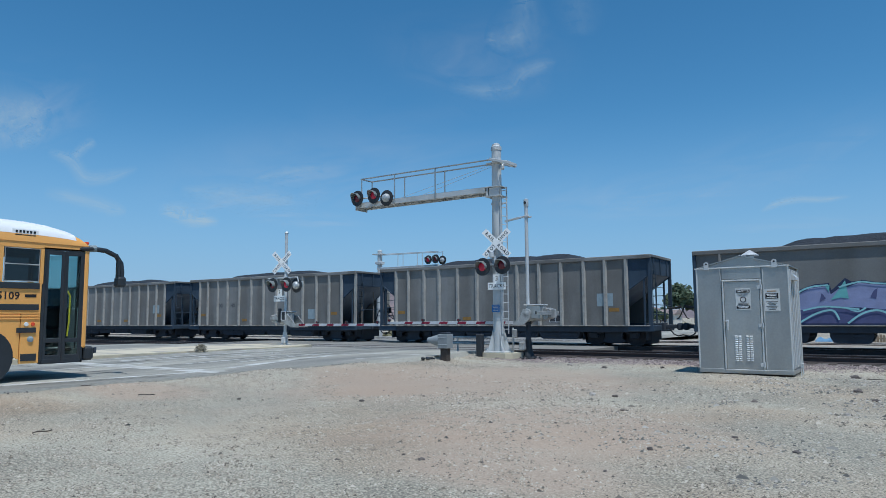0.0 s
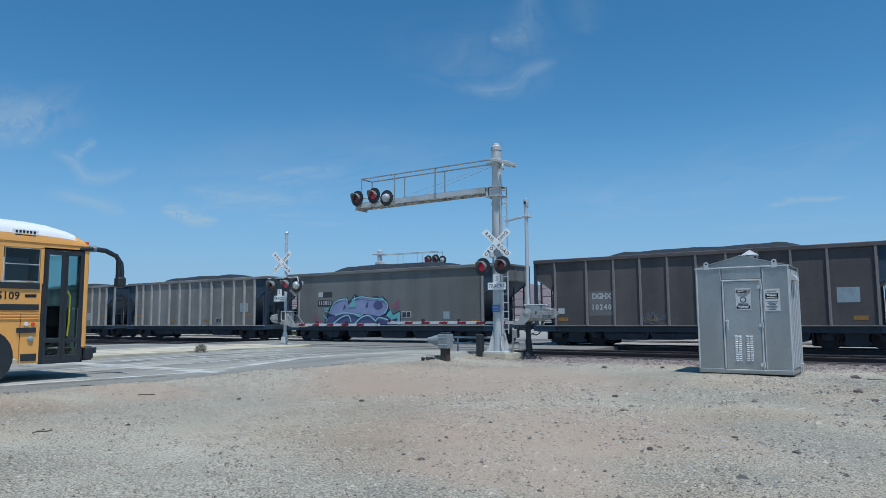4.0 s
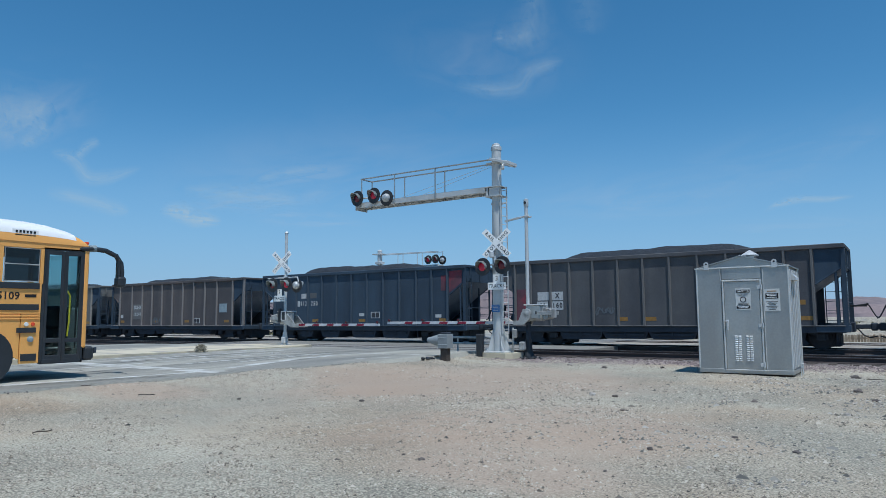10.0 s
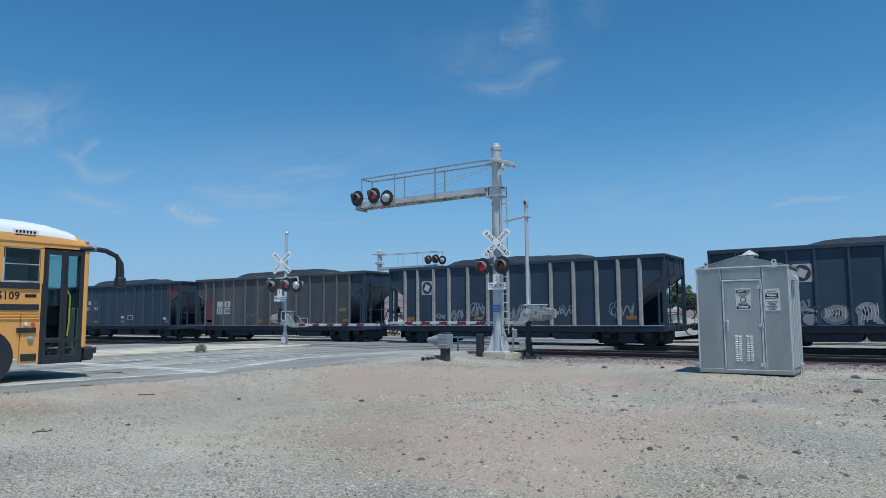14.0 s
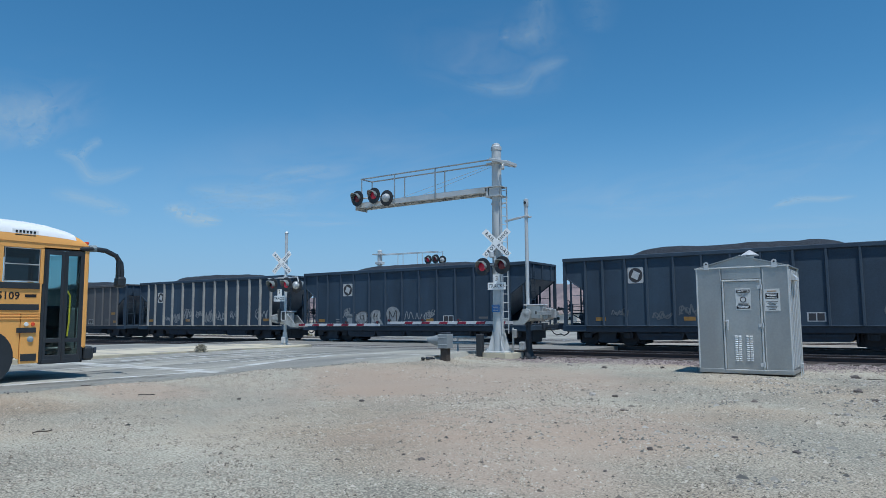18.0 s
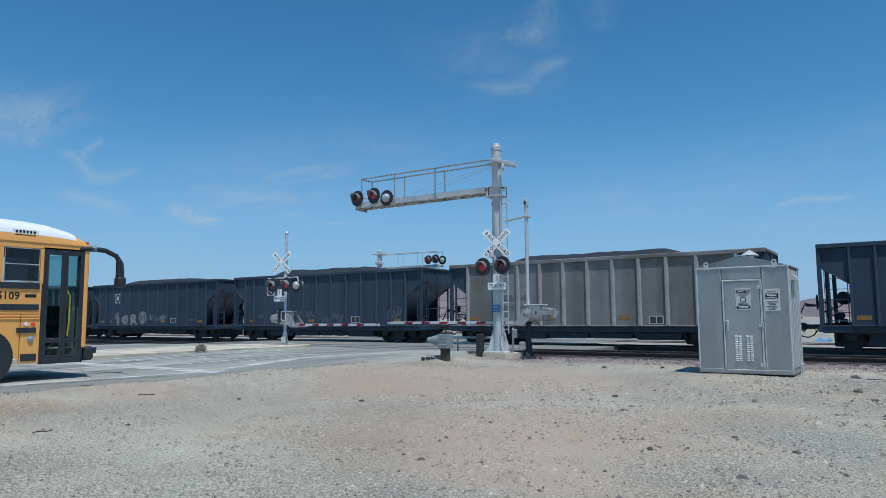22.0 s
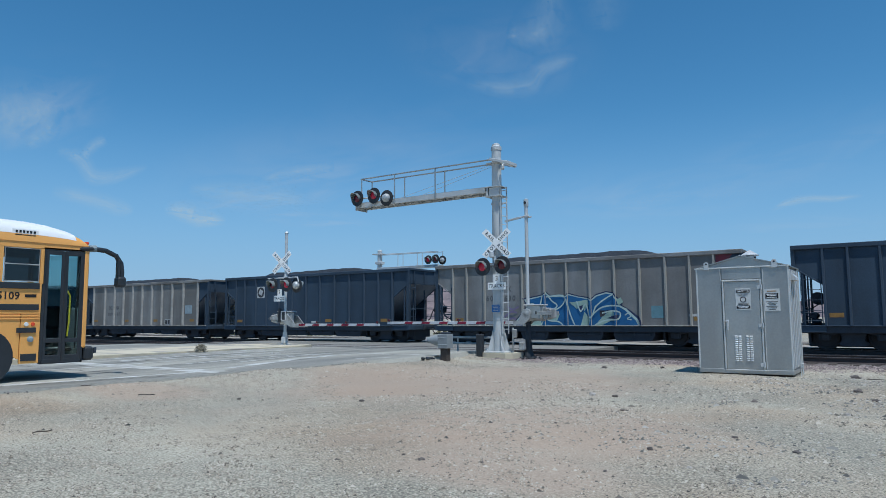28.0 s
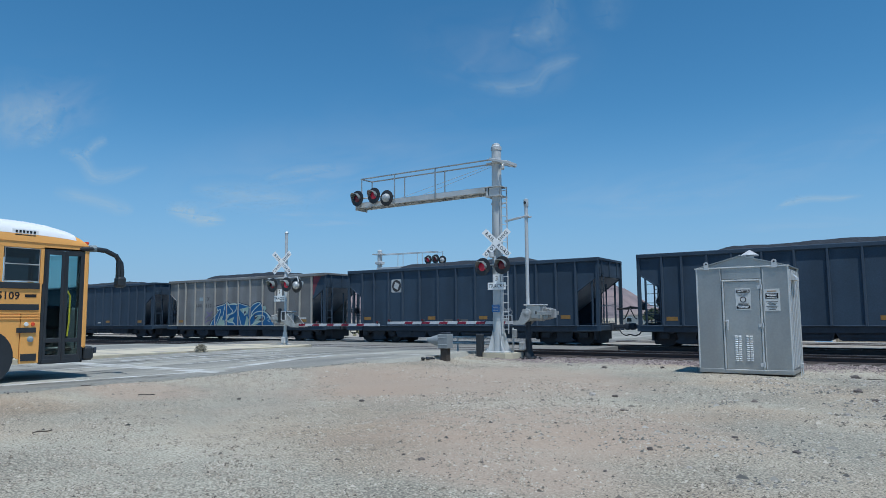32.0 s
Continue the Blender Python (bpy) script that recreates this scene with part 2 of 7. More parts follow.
M_tie = mat("creosoted_wood", (0.075, 0.06, 0.05), 0.9, vary=0.35, scale=8, fine=50, stretch=(1, 0.15, 1), per_object=0.3)
M_rubber_panel = mat("crossing_panel_concrete", (0.22, 0.212, 0.192), 0.85, vary=0.15, scale=2, fine=40, per_object=0.1)
M_hill = mat("desert_hill", (0.24, 0.185, 0.18), 1.0, vary=0.25, scale=0.012, fine=0.08, bump=0.0, second=(0.17, 0.14, 0.145), second_amount=0.45)
M_galv = mat("galvanised_sheet", (0.44, 0.45, 0.435), 0.4, 0.7, vary=0.09, scale=1.6, fine=25, bump=0.03, dist=0.004, second=(0.36, 0.365, 0.355), second_amount=0.4, streak=0.25)
M_galv_trim = mat("galvanised_trim", (0.6, 0.61, 0.59), 0.5, 0.3, vary=0.1, scale=5, fine=60, bump=0.03)
M_galv_bright = mat("bright_galvanised_steel", (0.58, 0.59, 0.585), 0.5, 0.3, vary=0.1, scale=5, fine=60, bump=0.05)
M_grey_paint = mat("grey_painted_steel", (0.53, 0.545, 0.54), 0.55, 0.1, vary=0.1, scale=2.5, fine=60, bump=0.05, second=(0.42, 0.425, 0.41), second_amount=0.18, streak=0.2)
M_black = mat("black_paint", (0.03, 0.033, 0.037), 0.5, vary=0.3, scale=8, bump=0.05)
M_white = mat("white_sheeting", (0.88, 0.88, 0.86), 0.6, vary=0.06, scale=6, bump=0.02)
M_arm_white = mat("dull_white_sheeting", (0.58, 0.59, 0.6), 0.6, vary=0.15, scale=4, bump=0.02)
M_red_sheet = mat("red_sheeting", (0.23, 0.014, 0.04), 0.55, vary=0.12, scale=6, bump=0.02)
M_blue_sign = mat("blue_sign", (0.03, 0.16, 0.42), 0.5, vary=0.1, bump=0.02)
M_orange = mat("orange_sticker", (0.3, 0.165, 0.045), 0.6, vary=0.35, scale=8, bump=0.02)
M_bluewhite = mat("pale_blue_patch", (0.3, 0.37, 0.4), 0.6, vary=0.25, scale=4, bump=0.02)
M_letter_white = mat("white_stencil", (0.5, 0.505, 0.495), 0.8, vary=0.25, scale=10, bump=0.0)
M_letter_grey = mat("grey_stencil", (0.12, 0.12, 0.12), 0.8, vary=0.25, scale=10, bump=0.0)
M_patch_dark = mat("dark_cover_patch", (0.05, 0.05, 0.055), 0.8, vary=0.2, bump=0.0)
M_tag_faint = mat("faint_grey_spray", (0.13, 0.145, 0.155), 0.8, vary=0.4, scale=6, bump=0.0)
M_tag_white = mat("white_spray", (0.27, 0.285, 0.29), 0.8, vary=0.35, scale=6, bump=0.0)
M_coal = mat("coal", (0.03, 0.037, 0.047), 0.85, vary=0.5, scale=3, fine=14, bump=1.0, dist=0.1, spec=0.3)
# Lifted and blued: a veil of haze over the darks is put into this colour.
M_under = mat("sooty_hazed_underframe", (0.044, 0.056, 0.073), 0.85, 0.1, vary=0.35, scale=4, fine=40)
M_wheel = mat("wheel_steel", (0.042, 0.044, 0.05), 0.7, 0.3, vary=0.3, scale=6, fine=40)

# ---------------------------------------------------------------- ground, road and tracks


def road_edge(y):
    """Where the asphalt ends on the side of the dirt lot: it flares towards the crossing."""
    return float(np.interp(y, (-20, 7.0, 9.4, 11.4, 12.4, 13.3, 16.2, 17.6, 20.0, 23.0), (-13.5, -13.25, -12.95, -12.75, -12.5, -12.2, -12.0, -12.05, -12.7, -13.8)))


def ground_z(x, y):
    """The lie of the land: bare dirt near the crossing, ballast level at the tracks, open desert beyond."""
    z = -0.13 + 0.02 * math.sin(x * 0.9 + 1) * math.sin(y * 0.7) + 0.015 * math.sin(x * 2.3 + y * 1.7)
    edge = road_edge(y) if x < -8 else -13.0
    near_road = max(0.0, 1 - abs(x - edge) / 2.5)
    z += float(np.interp(y, (9, 14, 15.2, 17, 21, 23), (0.12, 0.22, 0.16, 0.05, 0.03, 0))) * near_road
    z += 0.09 * max(0.0, 1 - abs(x - edge) / 0.8) * float(np.interp(y, (15, 17, 20.8, 22), (0, 1, 1, 0)))
    if y > 21.6:
        z = z + (-0.22 - z) * min(1, (y - 21.6) / 1.0)
    if y > 39:
        z = -0.3 - 0.01 * min(y - 39, 40)
    if -33 < x < edge - 0.1 and y < 41:
        z = min(z, -0.1)
    return z


def graded(lo, hi, fine_lo, fine_hi, step):
    """Grid lines: even inside a stretch, wider and wider outside it."""
    out = list(np.arange(fine_lo, fine_hi + 1e-6, step))
    d, p = step, fine_hi
    while p < hi:
        d *= 1.35
        p = min(p + d, hi)
        out.append(p)
    d, p = step, fine_lo
    while p > lo:
        d *= 1.35
        p = max(p - d, lo)
        out.insert(0, p)
    return out


def build_ground():
    xs, ys = graded(-4500, 4500, -40, 14, 0.3), graded(-600, 4800, -3, 24, 0.3)
    verts = [(x, y, ground_z(x, y) + (0.02 * noise.noise((x * 1.1, y * 1.1, 0)) + 0.012 * noise.noise((x * 3.1, y * 3.1, 5)) if y < 22 and abs(x) < 60 else 0)) for y in ys for x in xs]
    w = len(xs)
    me = bpy.data.meshes.new("ground")
    me.from_pydata(verts, [], [(j * w + i, j * w + i + 1, (j + 1) * w + i + 1, (j + 1) * w + i) for j in range(len(ys) - 1) for i in range(w - 1)])
    for q in me.polygons:
        q.use_smooth = True
    me.materials.append(M_dirt)
    tagged(new("ground", me), "pale tan desert dirt with fine gravel", kind="structure")


build_ground()

ROAD_R, MED_R, MED_L, ROAD_L = -14.2, -20.8, -24.9, -31.5
TRACKS = (24.65, 30.33, 36.0)


def road_z(y):
    return float(np.interp(y, (9.5, 14.5, 20, 23), (0.02, 0.11, 0.11, -0.012)))


def build_road():
    s = Shape()
    rnd = random.Random(4)
    ys = [-120, -60, -30, -15] + [i * 0.8 for i in range(-10, 29)] + [23.0]
    def strip(ys, x0, x1, jag0, jag1):
        v, f = [], []
        for y in ys:
            a, b = x0 + jag0 * rnd.uniform(-1, 1), (road_edge(y) if x1 is None else x1) + jag1 * rnd.uniform(-1, 1)
            cols = [a - 0.12, a, a * 0.75 + b * 0.25, (a + b) / 2, a * 0.25 + b * 0.75, b, b + 0.12]
            for k, x in enumerate(cols):
                v.append((x, y, road_z(y) + (-0.16 if k in (0, 6) else 0.0)))
        for j in range(len(ys) - 1):
            for k in range(6):
                f.append((j * 7 + k, j * 7 + k + 1, (j + 1) * 7 + k + 1, (j + 1) * 7 + k))
        s.add(v, f)
    strip(ys, ROAD_L, None, 0.1, 0.1)
    strip([38.6, 42, 50, 70, 120, 300], ROAD_L, ROAD_R, 0, 0)
    solid("road", s, M_asphalt, "worn pale grey asphalt road up to the crossing", kind="structure")
    def mark(label, x0, x1, y0, y1):
        m = Shape()
        ys = [y0 + (y1 - y0) * i / 12 for i in range(13)]
        for a, b in zip(ys, ys[1:]):
            m.add([(x0, a, road_z(a) + 0.005), (x1, a, road_z(a) + 0.005), (x1, b, road_z(b) + 0.005), (x0, b, road_z(b) + 0.005)], [(0, 1, 2, 3)])
        solid("road_marking", m, M_white_line, label, kind="structure")
    mark("worn white stop line across the lane", -20.4, -13.1, 10.2, 10.75)
    mark("worn white line beside the median", -19.2, -18.95, 11.6, 18.0)
    mark("worn white edge line beside the median", -20.3, -20.15, -40, 19.8)
    mark("worn white stop line close to the rails", -15.6, -12.0, 17.35, 17.65)
    for x0, y0, x1, y1, w, label in ((-17.78, 7.0, -17.2, 16.0, 0.2, "worn white lane line"), (-16.15, 11.6, -16.0, 16.4, 0.2, "worn white lane line"),
                                     (-13.95, 11.3, -15.1, 17.0, 0.36, "old slanting white line, half worn away"), (-14.5, 4.0, -13.75, 10.1, 0.3, "worn white edge line along the lane"),
                                     (-13.05, 15.0, -12.6, 16.0, 0.18, "old slanting white line, half worn away"), (-18.7, 11.4, -17.6, 17.4, 0.2, "old slanting white line, half worn away"),
                                     (-15.2, 12.6, -15.9, 17.2, 0.16, "old slanting white line, half worn away")):
        m = Shape()
        for i in range(14):
            a, b = i / 14, (i + 1) / 14
            ya, yb, xa, xb = y0 + (y1 - y0) * a, y0 + (y1 - y0) * b, x0 + (x1 - x0) * a, x0 + (x1 - x0) * b
            m.add([(xa - w / 2, ya, road_z(ya) + 0.007), (xa + w / 2, ya, road_z(ya) + 0.007), (xb + w / 2, yb, road_z(yb) + 0.007), (xb - w / 2, yb, road_z(yb) + 0.007)], [(0, 1, 2, 3)])
        solid("road_marking", m, M_white_line, label, kind="structure")
    tar = mat("tar_seal", (0.06, 0.058, 0.055), 0.7, vary=0.2, scale=4, fine=30, second=(0.2, 0.195, 0.18), second_amount=0.35)
    rnd = random.Random(9)
    for x0, y0, x1, y1 in ((-20.2, 9.4, -14.6, 9.2), (-19.9, 13.6, -15.0, 13.9), (-16.1, 2.0, -16.4, 19.0), (-18.6, 6.0, -18.4, 17.0), (-19.6, 16.8, -14.9, 17.3), (-17.2, 18.2, -15.0, 18.7), (-14.0, 6.5, -13.4, 9.3)):
        m, n, prev = Shape(), 26, None
        for i in range(n + 1):
            t = i / n
            x, y = x0 + (x1 - x0) * t + rnd.uniform(-0.06, 0.06), y0 + (y1 - y0) * t + rnd.uniform(-0.06, 0.06)
            d = Vector((y1 - y0, x0 - x1)).normalized() * rnd.uniform(0.015, 0.035)
            cur = [(x - d.x, y - d.y, road_z(y) + 0.004), (x + d.x, y + d.y, road_z(y) + 0.004)]
            if prev:
                m.add(prev + cur[::-1], [(0, 1, 2, 3)])
            prev = cur
        solid("tar_line", m, tar, "dark tar-filled crack in the asphalt", kind="structure")
    med = Shape()
    pts = [(MED_R, -60), (MED_R, 20.4), (MED_R - 0.5, 21.6), (MED_R - 1.4, 22.2), (MED_L + 1.4, 22.2), (MED_L + 0.5, 21.6), (MED_L, 20.4), (MED_L, -60)]
    med.prism(pts, 2, -0.1, 0.14)
    inner = [(x + (-0.02 if x > -22.8 else 0.02), y - 0.02) for x, y in pts]
    med.prism(inner, 2, 0.14, 0.16)
    solid("median", med, M_concrete, "pale concrete median island with a rounded kerb", kind="structure")


build_road()


def build_tracks():
    prof = [(-0.07, -0.18), (0.07, -0.18), (0.07, -0.165), (0.012, -0.14), (0.012, -0.05), (0.036, -0.035), (0.036, -0.006), (0.03, 0.0),
            (-0.03, 0.0), (-0.036, -0.006), (-0.036, -0.035), (-0.012, -0.05), (-0.012, -0.14), (-0.07, -0.165)]
    beds = Shape()
    for n, yc in enumerate(TRACKS):
        if n == 0:
            beds.prism([(yc - 2.4, -0.3), (yc - 1.7, -0.2), (yc + 1.7, -0.2), (yc + 2.4, -0.3)], 0, -900, 700)
        track = thing("railway_track", "railway track with rusty rails on dark wooden sleepers", "track", pose(0, yc, 0), "tracks at the crossing", "structure")
        for side in (-0.7535, 0.7535):
            rail = part("rail", Shape().prism([(side + a, b) for a, b in prof], 0, -900, 700), M_rail, track, "rusty steel rail with a worn bright head")
            part("rail_head", Shape().span((-900, side - 0.026, 0.0), (700, side + 0.026, 0.0015)), M_rail_head, rail)
        tie = Shape().cbox((0, 0, -0.27), (0.23, 2.6, 0.18), 0.015).mesh("tie", M_tie)
        for i in range(60 if n == 0 else 30):
            x = -12.5 + i * 0.55
            if -33 < x < -12.8:
                continue
            o = new("tie", tie)
            o.parent, o.matrix_basis = track, pose(x, random.uniform(-0.05, 0.05), random.uniform(0, 0.012), 0, 0, random.uniform(-1, 1))
        far = Shape()
        for x in list(np.arange(-120, -33, 0.55)) + list(np.arange(21, 70, 0.55)):
            far.box((x, 0, -0.27), (0.23, 2.6, 0.18))
        part("far_ties", far, M_tie, track, kind="stuff")
    solid("ballast_bed", beds, M_oily_shade, "dark crushed stone ballast under the tracks", kind="structure")
    # Oil and the train's shadow are both put into this dark fill.
    dark = Shape().prism([(27.2, -0.3), (27.8, -0.2), (31.9, -0.2), (32.4, -0.3)], 0, -10.6, 700)
    dark.prism([(27.2, -0.3), (27.8, -0.2), (31.9, -0.2), (32.4, -0.3)], 0, -900, -32.3)
    solid("ballast_fill", dark, M_oily_shade, "dark oily ballast under the train, its shadow put into the colour", kind="structure")
    fill = Shape().prism([(32.41, -0.3), (32.41, -0.05), (39.2, -0.03), (40.4, -0.34)], 0, -12.9, 700)
    fill.prism([(32.41, -0.3), (32.41, -0.05), (39.2, -0.03), (40.4, -0.34)], 0, -900, -32.3)
    solid("ballast_fill", fill, M_dusty, "pale dusty ballast filled up between the far rails", kind="structure")
    deck = thing("crossing_deck", "concrete crossing panels between the rails", "crossing deck", kind="structure")
    rows = [(22.9, 23.8), (23.99, 25.31), (25.5, 29.48), (29.67, 30.99), (31.17, 35.15), (35.34, 36.66), (36.85, 38.7)]
    for y0, y1 in rows:
        for i in range(10 if y0 == 25.5 else 9):
            x0 = -32.2 + i * 2.15
            part("crossing_panel", Shape().cbox(((x0 + x0 + 2.13) / 2, (y0 + y1) / 2, -0.155), (2.13, y1 - y0, 0.29), 0.012), M_rubber_panel, deck)


build_tracks()

# ---------------------------------------------------------------- distance


def build_hills():
    """Two long ridges, low and hazy."""
    for label, base_y, x0, x1, f, mname in (("distant pinkish desert mountains", 2600, -4200, 2400, lambda x: 0, 0),):
        xs = np.linspace(x0, x1, 360)
        verts, faces = [], []
        rows = 14
        for j in range(rows):
            v = j / (rows - 1)
            for x in xs:
                # bearing of the ridge from the crossing, then its height there
                b = x / base_y
                h = np.interp(b, (-1.6, -1.1, -0.92, -0.72, -0.5, -0.42, -0.385, -0.345, -0.31, -0.2, -0.06, 0.1, 0.5, 0.9), (70, 120, 165, 190, 165, 170, 150, 62, 42, 50, 72, 66, 50, 40))
                h *= 0.97 + 0.1 * noise.fractal((b * 16, 3.3, 0), 1.0, 2.0, 5)
                prof = math.sin(v * math.pi) ** 1.1
                h *= prof * (0.95 + 0.16 * noise.fractal((b * 24, v * 5, 7), 1.0, 2.0, 4))
                verts.append((x, base_y + v * 900 - 300, -6 + max(h, 0)))
        w = len(xs)
        s = Shape().add(verts, [(j * w + i, j * w + i + 1, (j + 1) * w + i + 1, (j + 1) * w + i) for j in range(rows - 1) for i in range(w - 1)])
        solid("backdrop", s, M_hill, label, "hills", kind="structure", smooth=True)


build_hills()

# ---------------------------------------------------------------- the coal train
CAR_PITCH, CAR_LEN, HALF_W, TOP = 16.2, 14.5, 1.535, 3.86
TRACK_Y = 30.335
THIN_POSTS = (1.05, 1.85, 2.85, 3.78, 4.88, 6.0, 7.1, 8.2, 9.32, 10.42, 11.5, 12.48, 13.42)
POSTS = (1.05, 2.55, 3.79, 4.94, 6.09, 7.24, 8.39, 9.54, 10.69, 11.9, 13.42)


def run(t):
    """How far the train has come, in metres, as it slowly loses speed."""
    return 5.86855 * t - 0.0103718 * t * t + 0.000101579 * t ** 3


def car_paint(name, color, second, amount=0.4, vary=0.2):
    return mat(name, color, 0.8, 0.0, vary=vary, scale=1.1, fine=26, bump=0.12, dist=0.006, second=second, second_amount=amount, streak=0.12)


PAINT = {
    "grey": car_paint("weathered_grey_car_paint", (0.245, 0.242, 0.23), (0.17, 0.162, 0.148), 0.45, 0.25),
    "plain": car_paint("plain_grey_car_paint", (0.19, 0.19, 0.18), (0.15, 0.145, 0.132), 0.4, 0.14),
    "pale": car_paint("pale_grey_car_paint", (0.24, 0.243, 0.238), (0.175, 0.17, 0.162), 0.45, 0.25),
    "brown": car_paint("brown_black_car_paint", (0.105, 0.105, 0.108), (0.075, 0.077, 0.084), 0.45, 0.25),
    "rust": car_paint("faded_red_brown_car_paint", (0.122, 0.105, 0.1), (0.088, 0.08, 0.08), 0.45, 0.25),
    # The blue in the two darkest paints stands in for haze over them.
    "dark": car_paint("sooty_black_hazed_paint", (0.046, 0.074, 0.105), (0.037, 0.057, 0.082), 0.45, 0.25),
    "black": car_paint("black_car_paint", (0.04, 0.067, 0.1), (0.031, 0.052, 0.078), 0.45, 0.25),
}
M_post_pale = mat("pale_weathered_post", (0.35, 0.335, 0.305), 0.8, vary=0.3, scale=3, fine=30, bump=0.15, second=(0.2, 0.17, 0.14), second_amount=0.35, streak=0.3)
M_red = mat("faded_red_paint", (0.22, 0.045, 0.062), 0.8, vary=0.35, scale=3, bump=0.1, second=(0.13, 0.055, 0.07), second_amount=0.5)
M_hose = mat("black_rubber", (0.028, 0.03, 0.033), 0.6, vary=0.2, bump=0.1)
M_teal = mat("teal_spray", (0.16, 0.45, 0.44), 0.8, vary=0.2, scale=3, bump=0.0)
M_violet = mat("violet_spray", (0.27, 0.3, 0.47), 0.8, vary=0.2, scale=3, bump=0.0)
M_indigo = mat("indigo_spray", (0.09, 0.1, 0.21), 0.8, vary=0.2, scale=3, bump=0.0)
M_aqua = mat("pale_aqua_spray", (0.3, 0.58, 0.6), 0.8, vary=0.2, scale=3, bump=0.0)
M_purple = mat("faint_purple_spray", (0.2, 0.17, 0.27), 0.8, vary=0.3, scale=3, bump=0.0)
M_teal_patch = mat("dull_teal_paint", (0.14, 0.27, 0.31), 0.8, vary=0.3, scale=5, bump=0.0)
M_navy = mat("navy_spray", (0.03, 0.042, 0.095), 0.8, vary=0.2, scale=3, bump=0.0)
M_blue = mat("blue_spray", (0.02, 0.12, 0.28), 0.8, vary=0.2, scale=3, bump=0.0)
M_pale = mat("pale_spray", (0.42, 0.53, 0.5), 0.8, vary=0.25, scale=3, bump=0.0)
M_mint = mat("pale_mint_spray", (0.3, 0.42, 0.36), 0.8, vary=0.25, scale=3, bump=0.0)
M_pink = mat("pink_spray", (0.4, 0.1, 0.2), 0.8, vary=0.25, scale=3, bump=0.0)

# Paler than the cars: bounce light in the shaded ends is put into this colour.
M_end_sheet = car_paint("lightened_end_sheet", (0.27, 0.3, 0.35), (0.2, 0.225, 0.265), 0.45, 0.25)
M_POST = {k: car_paint("dusty_" + k + "_post_paint", tuple(min(0.4, a * 1.3 + 0.01) for a in c), tuple(a * 1.0 for a in c)) for k, c in
          (("rust", (0.2, 0.185, 0.175)), ("grey", (0.3, 0.285, 0.255)), ("plain", (0.25, 0.235, 0.21)), ("pale", (0.32, 0.3, 0.265)), ("brown", (0.13, 0.128, 0.125)), ("dark", (0.045, 0.068, 0.094)), ("black", (0.038, 0.06, 0.088)))}
MESHES = {}


def shared(key, make, material, smooth=False):
    k = (key, material.name)
    if k not in MESHES:
        MESHES[k] = make().mesh(key, material, smooth)
    return MESHES[k]


def put(name, key, make, material, parent, m=None, label="", smooth=False):
    o = part(name, shared(key, make, material, smooth), material, parent, label)
    if m is not None:
        o.matrix_basis = m
    return o


def side_sheet():
    lo, c = 1.0, 0.87
    return Shape().prism([(lo, 3.74), (13.5, 3.74), (13.5, c), (lo, c)], 1, -0.012, 0.012)


def gusset():
    return Shape().prism([(0.05, 3.06), (0.05, 3.74), (1.0, 3.74), (1.0, 2.42)], 1, -0.01, 0.01).cbox((0.52, 0, 2.72), (1.18, 0.08, 0.05), 0.01, Matrix.Rotation(radians(34), 3, "Y"))


def slope_sheet():
    return Shape().prism([(0.1, 3.02), (3.3, 0.75), (3.3, 0.79), (0.1, 3.06)], 1, -1.42, 1.42)


def end_sheet():
    s = Shape().box((0.08, 0, 3.41), (0.04, 2.84, 0.74))
    for y in (-0.95, 0, 0.95):
        s.box((0.05, y, 3.42), (0.06, 0.1, 0.68))
    return s


def post():
    return Shape().prism([(-0.095, 0.0), (-0.05, -0.085), (0.05, -0.085), (0.095, 0.0)], 2, 0.885, 3.74)


def thin_post():
    return Shape().prism([(-0.05, 0.0), (-0.035, -0.08), (0.035, -0.08), (0.05, 0.0)], 2, 0.885, 3.74)


def top_chord():
    s = Shape()
    for y in (-1, 1):
        s.cbox((7.25, y * 1.475, 3.78), (14.5, 0.12, 0.17), 0.02)
    for x in (0.06, 14.44):
        s.cbox((x, 0, 3.81), (0.12, 2.84, 0.12), 0.02)
    return s


def ladder(n, w):
    s = Shape()
    for x in (-w / 2, w / 2):
        s.box((x, 0, n * 0.19), (0.035, 0.02, n * 0.38))
    for i in range(n):
        s.cyl((-w / 2, 0, 0.2 + i * 0.38), (w / 2, 0, 0.2 + i * 0.38), 0.012, 6)
    return s


def platform():
    s = Shape().cbox((0.55, 0, 0.862), (1.1, 2.95, 0.05), 0.01)
    for y in (-1.45, 1.45):
        s.cbox((0.5, y, 0.76), (1.1, 0.08, 0.24), 0.01)
    s.cbox((0.03, 0, 0.77), (0.1, 2.95, 0.22), 0.01)
    return s


def chute(h, low):
    """A hopper's outlet under the floor: half length, height of its lip over the rails."""
    s = Shape().prism([(-h, 0.98), (h, 0.98), (h - 0.01, low + 0.22), (h - 0.12, low), (0.12 - h, low), (0.01 - h, low + 0.22)], 1, -1.3, 1.3)
    s.cbox((0, 0, low), (2 * h - 0.36, 2.64, 0.06), 0.015)
    s.box((0, -1.33, 0.6), (0.08, 0.06, 0.36)).box((0, -1.34, 0.5), (2 * h - 0.3, 0.05, 0.07))
    return s


def coupler():
    s = Shape().cbox((-0.35, 0, 0.83), (0.75, 0.14, 0.17), 0.03)
    s.cbox((-0.72, -0.02, 0.83), (0.26, 0.27, 0.3), 0.06)
    s.cbox((-0.05, 0, 0.83), (0.14, 0.5, 0.34), 0.02)
    return s


